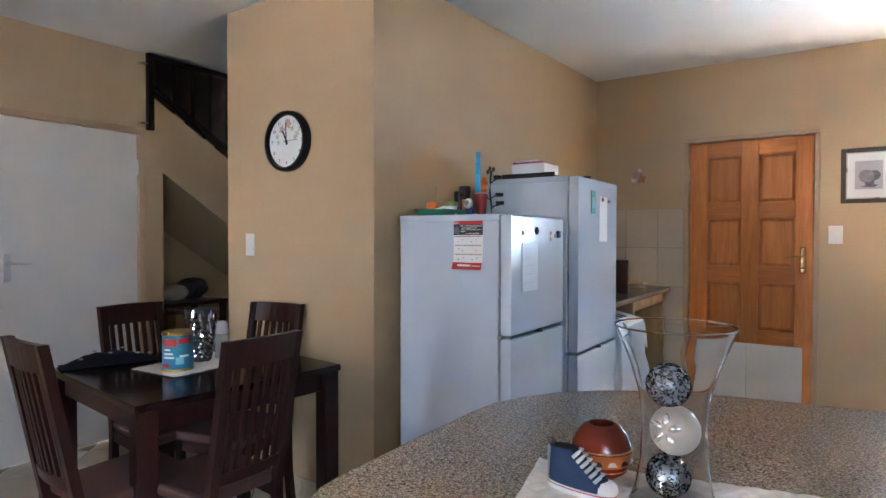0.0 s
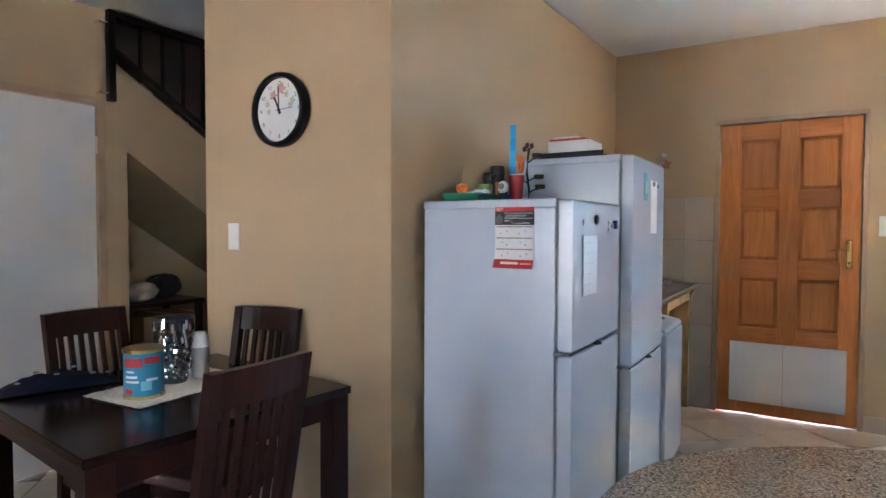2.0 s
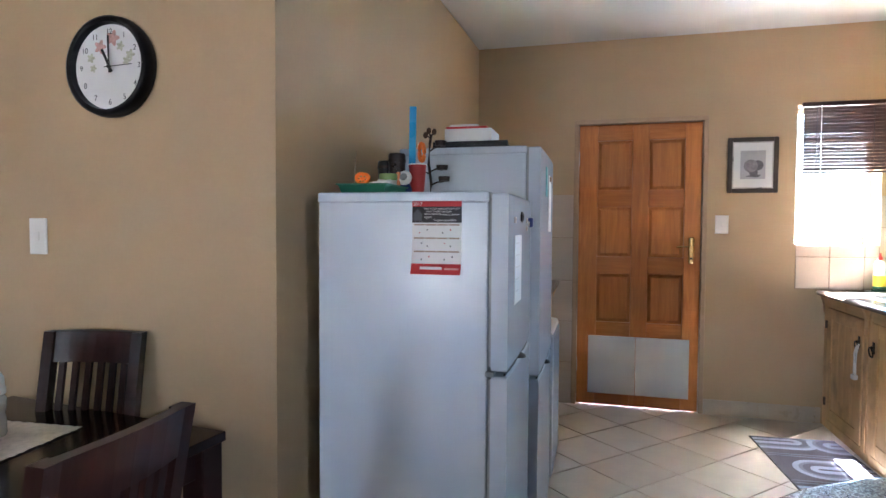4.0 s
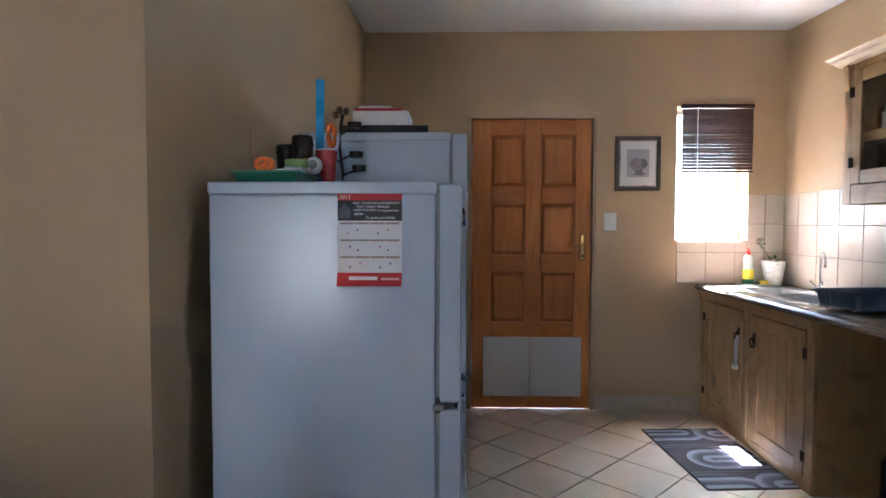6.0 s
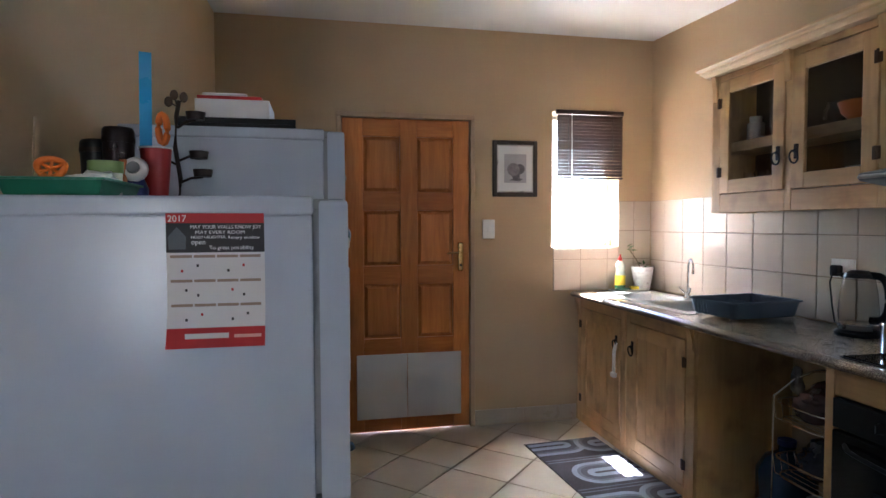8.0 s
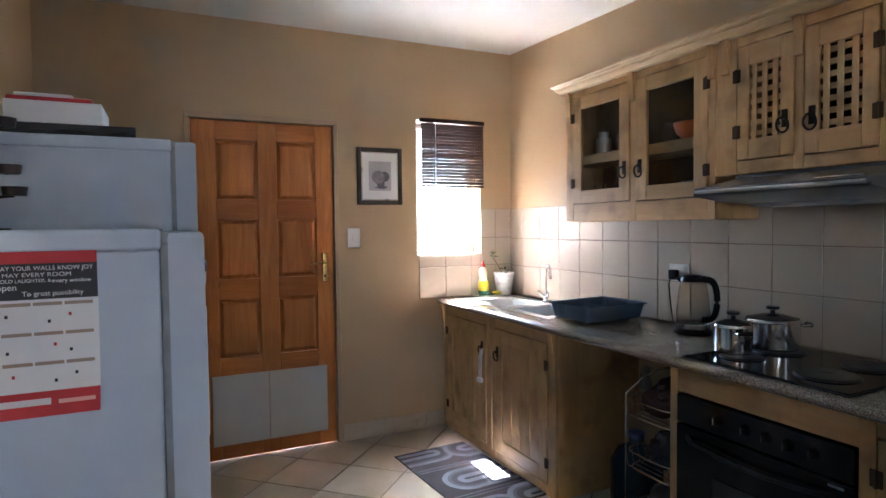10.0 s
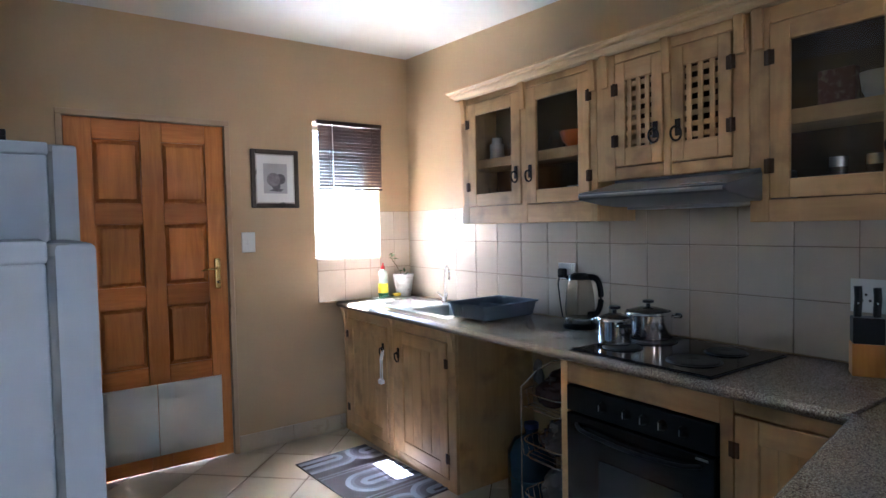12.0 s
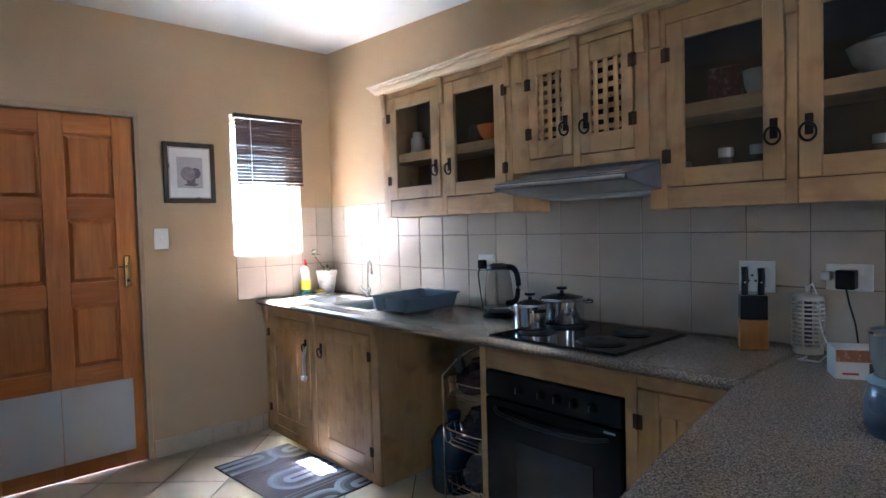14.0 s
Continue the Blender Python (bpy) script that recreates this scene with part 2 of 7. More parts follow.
def lathe(profile, seg=32, at=(0, 0, 0), m=None, bm=None):
    """Turned body from (radius, height) pairs."""
    bm = bm or bmesh.new()
    rings = []
    for r, z in profile:
        if r < 1e-5:
            rings.append([bm.verts.new((0, 0, z))])
        else:
            rings.append([bm.verts.new((r * math.cos(2 * math.pi * i / seg), r * math.sin(2 * math.pi * i / seg), z)) for i in range(seg)])
    for a, b in zip(rings, rings[1:]):
        for i in range(seg):
            j = (i + 1) % seg
            if len(a) == 1 and len(b) > 1:
                bm.faces.new((a[0], b[j], b[i]))
            elif len(b) == 1 and len(a) > 1:
                bm.faces.new((a[i], a[j], b[0]))
            elif len(a) > 1:
                bm.faces.new((a[i], a[j], b[j], b[i]))
    v = [p for r in rings for p in r]
    bmesh.ops.transform(bm, matrix=Matrix.Translation(at) @ (m or Matrix()), verts=v)
    return bm


def tube(points, r, seg=8, bm=None, closed=False):
    """A round bar along a line of points."""
    bm = bm or bmesh.new()
    pts = [Vector(p) for p in points]
    rings = []
    up = Vector((0, 0, 1))
    for i, p in enumerate(pts):
        a = pts[i - 1] if (i or closed) else p
        b = pts[(i + 1) % len(pts)] if (i < len(pts) - 1 or closed) else p
        d = (b - a).normalized()
        s = d.cross(up)
        if s.length < 0.05:
            s = d.cross(Vector((1, 0, 0)))
        s.normalize()
        u = s.cross(d)
        rings.append([bm.verts.new(p + r * (math.cos(2 * math.pi * k / seg) * s + math.sin(2 * math.pi * k / seg) * u)) for k in range(seg)])
    pairs = list(zip(rings, rings[1:])) + ([(rings[-1], rings[0])] if closed else [])
    for a, b in pairs:
        for k in range(seg):
            bm.faces.new((a[k], a[(k + 1) % seg], b[(k + 1) % seg], b[k]))
    if not closed:
        bm.faces.new(rings[0]), bm.faces.new(rings[-1])
    return bm


def prism(outline, lo, hi, axis="z", bevel=0.0, seg=2, bm=None, sharp=40):
    """A plate from its outline; axis names the direction of its thickness. Outline pairs are (x,y), (y,z) or (x,z)."""
    bm = bm or bmesh.new()

    def place(a, b, c):
        return {"z": (a, b, c), "x": (c, a, b), "y": (a, c, b)}[axis]
    low = [bm.verts.new(place(a, b, lo)) for a, b in outline]
    top = [bm.verts.new(place(a, b, hi)) for a, b in outline]
    n = len(outline)
    fs = [bm.faces.new(low), bm.faces.new(top)]
    for i in range(n):
        fs.append(bm.faces.new((low[i], low[(i + 1) % n], top[(i + 1) % n], top[i])))
    bmesh.ops.recalc_face_normals(bm, faces=fs)
    if bevel:
        es = [e for f in fs[:2] for e in f.edges]
        bmesh.ops.bevel(bm, geom=es, offset=bevel, segments=seg, profile=0.5, affect="EDGES")
    return bm


def ball(r, at=(0, 0, 0), seg=20, squash=(1, 1, 1), bm=None):
    bm = bm or bmesh.new()
    bmesh.ops.create_uvsphere(bm, u_segments=seg, v_segments=max(8, seg // 2), radius=r, matrix=Matrix.Translation(at) @ Matrix.Diagonal((*squash, 1)))
    return bm


def arc(cx, cy, r, a0, a1, n):
    return [(cx + r * math.cos(radians(a0 + (a1 - a0) * i / n)), cy + r * math.sin(radians(a0 + (a1 - a0) * i / n))) for i in range(n + 1)]


# ---------------------------------------------------------------- the plan
YN, XE, XW = 5.2, 1.07, -1.87        # kitchen's north, east and west faces
YC, XP, XD = 2.27, -2.93, -4.0       # clock wall, its free end, dining room's west face
YS, XB = -5.4, -5.0                  # south face, back of the stairwell
HIGH, LOW = 2.662, 2.548             # ceiling over the north wall, over the dining side
TALL = 2.8

# floor: a screed sheet with the tiles laid on it, further down
setting("floor", cube(XB - 0.2, XE + 0.2, YS - 0.2, YN + 0.25, -0.12, -0.006), GROUT, "brown jointed floor under beige tiles")
setting("ground", cube(-60, 60, -60, 60, -0.34, -0.16), material("pale_concrete_yard", (0.42, 0.40, 0.37), 0.9, spread=0.15, scale=0.8), "pale concrete yard outside")

# north wall with its door and window openings
bm = bmesh.new()
T = 0.22
for x0, x1, z0, z1 in ((XB - 0.2, -1.135, 0, TALL), (-1.135, -0.25, 2.082, TALL), (-0.25, 0.314, 0, TALL), (0.314, 0.812, 0, 1.205), (0.314, 0.812, 2.145, TALL), (0.812, XE + 0.2, 0, TALL)):
    box(bm, x0, x1, YN, YN + T, z0, z1)
setting("wall_north", bm, PAINT, "tan painted kitchen wall with door and window")
bm = bmesh.new()
for y0, y1, z0, z1 in ((YS, -1.6, 0, TALL), (-1.6, -0.3, 0, 0.95), (-1.6, -0.3, 2.05, TALL), (-0.3, YN, 0, TALL)):
    box(bm, XE, XE + 0.2, y0, y1, z0, z1)
setting("wall_east", bm, PAINT, "tan painted wall behind the wall cabinets")
setting("wall_kitchen_west", cube(XW - 0.12, XW, YC, YN, 0, TALL), PAINT, "tan painted wall behind the fridges")
bm = cube(XP, XW - 0.12, YC, YC + 0.12, 0, TALL)
box(bm, XP, XP + 0.12, YC + 0.12, YN, 0, TALL)
setting("wall_clock", bm, PAINT, "tan painted wall that carries the clock")

# dining room's west wall: door opening, then a slanting stair string with the under-stair niche
def niche_top(y):
    return 1.76 - 0.66 * (y - 2.52)


def stair_line(y):
    return 2.24 - 0.60 * (y - 2.50)


bm = cube(XD - 0.12, XD, YS, 1.49, 0, TALL)
box(bm, XD - 0.12, XD, 1.49, 2.375, 2.02, TALL)
prism([(2.375, 0), (2.52, 0), (2.52, stair_line(2.52)), (2.46, stair_line(2.46)), (2.46, TALL), (2.375, TALL)], XD - 0.12, XD, "x", bm=bm)
prism([(2.52, niche_top(2.52)), (4.7, niche_top(4.7)), (4.7, stair_line(4.7)), (2.52, stair_line(2.52))], XD - 0.12, XD, "x", bm=bm)
setting("wall_west", bm, PAINT, "tan painted wall with white door and stair opening")
prism_bm = prism([(2.46, niche_top(2.46)), (4.7, niche_top(4.7)), (4.7, niche_top(4.7) + 0.1), (2.46, niche_top(2.46) + 0.1)], XB, XD - 0.12, "x")
setting("stair_soffit", prism_bm, PAINT, "tan plastered underside of the stairs")
bm = cube(XB - 0.15, XB, 1.4, YN, 0, 5.2)
box(bm, XB, XD - 0.12, 2.30, 2.46, 0, 5.2)
# Unseen wall above the ceiling, added to keep sky light out.
box(bm, XD - 0.12, XD, 2.30, YN + 0.2, TALL + 0.021, 5.2)
box(bm, XB, XD - 0.12, YN, YN + 0.2, TALL, 5.2)
setting("wall_stairwell", bm, PAINT, "tan painted stairwell wall, unseen upper part added against sky light")
setting("wall_passage_end", cube(XD, XP, 4.7, 4.82, 0, TALL), PAINT, "tan painted end of the passage")
# south side of the open living room, behind the walk
bm = bmesh.new()
for x0, x1, z0, z1 in ((XB - 0.2, -3.98, 0, TALL), (-3.98, -2.98, 2.1, TALL), (-2.98, XE + 0.2, 0, TALL)):
    box(bm, x0, x1, YS - 0.2, YS, z0, z1)
setting("wall_south", bm, PAINT, "tan painted living room wall with terrace door")

# ceiling: falls slightly from the kitchen to the dining side
bm = prism([(YS - 0.2, LOW), (YC, LOW), (YN + 0.2, HIGH + 0.0095), (YN + 0.2, TALL + 0.02), (YS - 0.2, TALL + 0.02)], XD - 0.12, XE + 0.2, "x")
setting("ceiling", bm, CEIL, "white painted plaster ceiling")
bm = cube(XB - 0.2, XD - 0.12, YS - 0.2, 2.46, LOW, TALL)
box(bm, XB - 0.2, XD - 0.12, 2.46, YN + 0.2, 5.1, 5.25)
setting("ceiling_stairwell", bm, CEIL, "white plaster ceiling of the stairwell")


# ---------------------------------------------------------------- doors and windows
def kitchen_door():
    """Six-panel varnished door in a painted steel frame; grain runs with each member."""
    d = thing("door_1", (0, YN, 0), "varnished orange-brown six-panel wooden door, closed, white boards below", "door", kind="structure")
    bm = bmesh.new()
    for x0, x1 in ((-1.147, -1.115), (-0.270, -0.238)):
        box(bm, x0, x1, -0.012, 0.12, 0, 2.064, 0.004)
    box(bm, -1.147, -0.238, -0.012, 0.12, 2.064, 2.097, 0.004)
    part("door_frame", bm, FRAMEPAINT, d, "tan painted steel frame")
    for x0, x1 in ((-1.112, -0.980), (-0.384, -0.273), (-0.738, -0.625)):
        part("stile", cube(x0, x1, 0.012, 0.052, 0.006, 2.060, 0.003), DOORWOOD, d)
    # Unseen stops behind the leaf, added to block sun through its gaps.
    for x0, x1, z0, z1 in ((-1.115, -1.093, 0, 2.064), (-0.292, -0.270, 0, 2.064), (-1.093, -0.292, 2.042, 2.064), (-1.115, -0.270, -0.005, 0.003)):
        part("door_stop", cube(x0, x1, 0.0535, 0.12, z0, z1), FRAMEPAINT, d)
    for z0, z1 in ((1.945, 2.060), (1.465, 1.585), (0.98, 1.102), (0.50, 0.622), (0.006, 0.22)):
        for x0, x1 in ((-0.980, -0.738), (-0.625, -0.384)):
            part("rail", cube(x0, x1, 0.013, 0.051, z0, z1, 0.003), DOORWOODX, d)
    for z0, z1 in ((1.585, 1.945), (1.102, 1.465), (0.622, 0.98), (0.22, 0.50)):
        for x0, x1 in ((-0.980, -0.738), (-0.625, -0.384)):
            bm = bmesh.new()
            a = [bm.verts.new(p) for p in ((x0, 0.037, z0), (x1, 0.037, z0), (x1, 0.037, z1), (x0, 0.037, z1))]
            i = 0.008
            b = [bm.verts.new(p) for p in ((x0 + i, 0.037, z0 + i), (x1 - i, 0.037, z0 + i), (x1 - i, 0.037, z1 - i), (x0 + i, 0.037, z1 - i))]
            i = 0.026
            c = [bm.verts.new(p) for p in ((x0 + i, 0.020, z0 + i), (x1 - i, 0.020, z0 + i), (x1 - i, 0.020, z1 - i), (x0 + i, 0.020, z1 - i))]
            for p, q in ((a, b), (b, c)):
                for k in range(4):
                    bm.faces.new((p[k], p[(k + 1) % 4], q[(k + 1) % 4], q[k]))
            bm.faces.new(c)
            p = part("panel", bm, DOORWOOD, d, smooth=False)
            if p.data.polygons[-1].normal.y > 0:
                p.data.flip_normals()
    for x0, x1 in ((-1.03, -0.699), (-0.696, -0.333)):
        part("kick_board", cube(x0, x1, 0.004, 0.0118, 0.092, 0.518, 0.001), WHITEBOARD, d, "white laminate kick board")
    h = part("door_handle", cube(-0.352, -0.316, -0.001, 0.0119, 1.06, 1.25, 0.011, 3), BRASS, d, "brass lever handle")
    part("lever", tube([(-0.334, -0.001, 1.185), (-0.334, -0.045, 1.185), (-0.352, -0.052, 1.186), (-0.42, -0.052, 1.183), (-0.440, -0.05, 1.178)], 0.0055, 10), BRASS, h)
    # black disc painted for the shaded keyhole
    part("keyhole", lathe([(0, 0), (0.007, 0), (0.007, 0.003), (0, 0.003)], 12, (-0.334, -0.0015, 1.10), pose(0, 0, 0, 90)), BLACKGAP, h)
    for z in (1.77, 0.25):
        part("hinge", cube(-1.119, -1.109, -0.002, 0.012, z, z + 0.1, 0.002), STEEL, d)


kitchen_door()


def white_door():
    d = thing("door_2", (XD, 0, 0), "plain white flush door, closed, in a tan frame", "door", kind="structure")
    bm = bmesh.new()
    for y0, y1 in ((1.475, 1.515), (2.343, 2.39)):
        box(bm, -0.11, 0.014, y0, y1, 0, 2.0, 0.004)
    box(bm, -0.11, 0.014, 1.475, 2.39, 2.0, 2.04, 0.004)
    part("door_frame", bm, FRAMEPAINT, d, "tan painted steel frame")
    part("leaf", cube(-0.04, 0.0, 1.518, 2.338, 0.01, 1.995, 0.002), WHITEDOOR, d)
    h = part("door_handle", cube(0.0, 0.008, 1.575, 1.612, 1.06, 1.22, 0.003), STEEL, d, "satin steel lever handle")
    part("lever", tube([(0.006, 1.594, 1.165), (0.05, 1.594, 1.165), (0.055, 1.61, 1.165), (0.055, 1.70, 1.162)], 0.008, 10), STEEL, h)
    for z in (1.73, 0.22):
        part("hinge", cube(0.0, 0.012, 2.334, 2.345, z, z + 0.1, 0.003), WHITEDOOR, d)


white_door()


def kitchen_window():
    w = thing("window_1", (0, YN, 0), "small bright kitchen window with a lowered dark blind above", "window", kind="structure")
    bm = bmesh.new()
    for x0, x1, z0, z1 in ((0.316, 0.345, 1.21, 2.14), (0.78, 0.81, 1.21, 2.14), (0.345, 0.78, 1.21, 1.24), (0.345, 0.78, 2.11, 2.14)):
        box(bm, x0, x1, 0.15, 0.19, z0, z1, 0.004)
    part("window_frame", bm, WHITEPL, w, "white window frame")
    pane = part("pane", cube(0.345, 0.78, 0.166, 0.172, 1.24, 2.11), GLASS, w)
    pane.visible_shadow = False
    part("window_sill", cube(0.316, 0.81, 0.004, 0.149, 1.205, 1.214, 0.002), WALLTILE, w, "cream tiled sill")
    for x in (0.40, 0.48, 0.56, 0.64, 0.72):
        part("burglar_bar", tube([(x, 0.205, 1.205), (x, 0.205, 2.145)], 0.005, 6), WHITEPL, w)


kitchen_window()


def blind():
    b = thing("venetian_blind", (0, YN, 0), "dark brown wooden slatted blind, half lowered", "blind")
    SLAT = wood("dark_blind_wood", (0.05, 0.022, 0.015), (0.028, 0.012, 0.009), 12, 0, 0.35)
    part("head_rail", cube(0.335, 0.835, -0.028, -0.002, 2.125, 2.155, 0.003), SLAT, b)
    first = None
    for i in range(19):
        z = 2.112 - i * 0.0222
        if first is None:
            first = part("slat", cube(-0.243, 0.243, -0.0125, 0.0125, -0.0012, 0.0012), SLAT, b)
        ob = first if i == 0 else first.copy()
        if i:
            scene.collection.objects.link(ob)
        ob.matrix_basis = pose(0.587, -0.016, z, -49 + (i % 3) * 2, 0, 0.15 * ((i % 4) - 1.5))
    part("bottom_rail", cube(0.343, 0.831, -0.026, -0.006, 1.683, 1.697, 0.003), SLAT, b)
    for x in (0.42, 0.75):
        part("cord", tube([(x, -0.03, 2.13), (x, -0.03, 1.69)], 0.0015, 5), BLACKPL, b)
    part("pull_cord", tube([(0.445, -0.032, 2.13), (0.446, -0.032, 1.66)], 0.002, 5), WHITEPL, b, "pale pull cord")


blind()


def terrace_door():
    w = thing("window_2", (0, YS, 0), "white framed glass terrace door", "window", kind="structure")
    bm = bmesh.new()
    for x0, x1, z0, z1 in ((-3.98, -3.92, 0, 2.1), (-3.04, -2.98, 0, 2.1), (-3.51, -3.45, 0.06, 2.04), (-3.92, -3.04, 2.04, 2.1), (-3.92, -3.04, 0, 0.06)):
        box(bm, x0, x1, -0.14, -0.09, z0, z1, 0.004)
    part("door_frame", bm, WHITEPL, w)
    for x0, x1 in ((-3.92, -3.51), (-3.45, -3.04)):
        pane = part("pane", cube(x0, x1, -0.117, -0.113, 0.06, 2.04), GLASS, w)
        pane.visible_shadow = False

    w = thing("window_3", (XE, 0, 0), "white framed living room window", "window", kind="structure")
    bm = bmesh.new()
    for y0, y1, z0, z1 in ((-1.6, -1.55, 0.95, 2.05), (-0.35, -0.3, 0.95, 2.05), (-0.975, -0.925, 1.0, 2.0), (-1.55, -0.35, 0.95, 1.0), (-1.55, -0.35, 2.0, 2.05)):
        box(bm, 0.09, 0.14, y0, y1, z0, z1, 0.004)
    part("window_frame", bm, WHITEPL, w)
    for y0, y1 in ((-1.55, -0.975), (-0.925, -0.35)):
        pane = part("pane", cube(0.113, 0.117, y0, y1, 1.0, 2.0), GLASS, w)
        pane.visible_shadow = False


terrace_door()


# stairs behind the west wall, with their railing
def stairs():
    s = thing("staircase", (0, 0, 0), "dark wooden stair flight rising behind the wall", "stairs", kind="structure")
    for i in range(8):
        y1 = 4.62 - i * 0.265
        z = stair_line(y1) + 0.03
        part("riser", cube(XB + 0.002, XD - 0.13, y1 - 0.02, y1, z - 0.16, z - 0.002, 0.003), DARKWOOD, s)
        part("tread", cube(XB + 0.002, XD - 0.121, y1 - 0.265, y1 + 0.02, z, z + 0.035, 0.006), DARKWOOD, s)


def railing():
    r = thing("stair_railing", (XD + 0.05, 0, 0), "black metal stair railing bolted to the wall", "railing")
    part("post", cube(-0.02, 0.02, 2.385, 2.425, 2.03, LOW - 0.005, 0.003), IRON, r)
    part("top_bar", cube(-0.02, 0.02, 2.425, 4.2, LOW - 0.045, LOW - 0.008, 0.003), IRON, r)
    bm = bmesh.new()
    prism([(2.425, stair_line(2.425) + 0.015), (4.2, stair_line(4.2) + 0.015), (4.2, stair_line(4.2) + 0.05), (2.425, stair_line(2.425) + 0.05)], -0.018, 0.018, "x", bm=bm)
    part("bottom_bar", bm, IRON, r)
    for i in range(9):
        y = 2.58 + i * 0.14
        part("baluster", cube(-0.008, 0.008, y - 0.008, y + 0.008, stair_line(y) + 0.04, LOW - 0.04, 0), IRON, r)
    for z in (2.075, 2.47):
        part("bracket", tube([(-0.05, 2.35, z), (-0.01, 2.35, z), (0, 2.39, z)], 0.008, 8), CHROME, r)


def stair_screen():
    """Dark boarded side of the flight, stepped along its foot."""
    line = [(2.465, LOW + 0.002), (2.465, stair_line(2.465) + 0.12)]
    y = 2.52
    while y < 4.4:
        line += [(y, stair_line(y) + 0.10), (y, stair_line(y) - 0.015), (y + 0.17, stair_line(y) - 0.015), (y + 0.17, stair_line(y + 0.17) + 0.10)]
        y += 0.25
    line += [(4.5, stair_line(4.5) + 0.1), (4.5, LOW + 0.002)]
    s = thing("stair_screen", (0, 0, 0), "dark brown stepped timber side of the stairs", "stairs", kind="structure")
    part("screen", prism(line, XD - 0.128, XD - 0.122, "x"), material("brown_stair_timber", (0.055, 0.036, 0.028), 0.55, spread=0.2), s)


stairs()
stair_screen()
railing()


# ---------------------------------------------------------------- kitchen, east side: base units, worktop, oven
def ring_pull(parent, x, y, z, s=1.0):
    """Iron back plate with a hanging ring, on a face that looks west."""
    p = part("handle", cube(x - 0.006, x, y - 0.012 * s, y + 0.012 * s, z - 0.03 * s, z + 0.035 * s, 0.003), IRON, parent, "dark iron ring pull")
    ring = [(x - 0.016 - 0.004 * math.sin(a), y + 0.023 * s * math.cos(a), z - 0.022 * s + 0.027 * s * math.sin(a)) for a in [2 * math.pi * i / 20 for i in range(20)]]
    part("ring", tube(ring, 0.0042 * s, 8, closed=True), IRON, p)
    part("knob", ball(0.008 * s, (x - 0.012, y, z + 0.004), 10), IRON, p)


def hinge(parent, x, y, z):
    h = part("hinge", cube(x - 0.005, x, y - 0.017, y + 0.017, z - 0.025, z + 0.025, 0.002), RUST, parent, "aged iron hinge")
    part("hinge_pin", tube([(x - 0.006, y, z - 0.026), (x - 0.006, y, z + 0.026)], 0.005, 6), RUST, h)


def framed_door(parent, x, y0, y1, z0, z1, rail, fill, pull_y, pull_z, hinge_y, pull=1.0, thick=0.02, cross=None):
    """Cabinet door on a face that looks west (x is its face): stiles and rails round a filling."""
    d = part("door", cube(x, x + thick, y0, y0 + rail, z0, z1, 0.004), CABWOOD, parent)
    part("stile", cube(x, x + thick, y1 - rail, y1, z0, z1, 0.004), CABWOOD, d)
    cross = cross or rail
    part("rail", cube(x + 0.001, x + thick, y0 + rail, y1 - rail, z0, z0 + cross, 0.003), CABWOODY, d)
    part("rail", cube(x + 0.001, x + thick, y0 + rail, y1 - rail, z1 - cross, z1, 0.003), CABWOODY, d)
    a, b, c, e = y0 + rail, y1 - rail, z0 + cross, z1 - cross
    if fill == "glass":
        g = part("pane", cube(x + 0.009, x + 0.012, a, b, c, e), CUPGLASS, d)
        g.visible_shadow = False
    elif fill == "lattice":
        n, m = 3, 7
        for i in range(n):
            y = a + (b - a) * (i + 0.5) / n
            part("slat", cube(x + 0.003, x + 0.009, y - 0.010, y + 0.010, c - 0.004, e + 0.004, 0.001), CABWOOD, d)
        for i in range(m):
            z = c + (e - c) * (i + 0.5) / m
            part("slat", cube(x + 0.009, x + 0.015, a - 0.004, b + 0.004, z - 0.010, z + 0.010, 0.001), CABWOODY, d)
    else:
        n = 4
        for i in range(n):
            part("board", cube(x + 0.008, x + 0.018, a + (b - a) * i / n + 0.0012, a + (b - a) * (i + 1) / n - 0.0012, c - 0.005, e + 0.005, 0.0018), CABWOOD, d)
    ring_pull(d, x, pull_y, pull_z, pull)
    for z in (z0 + 0.11, z1 - 0.11):
        hinge(d, x, hinge_y, z)
    return d


FX = 0.505


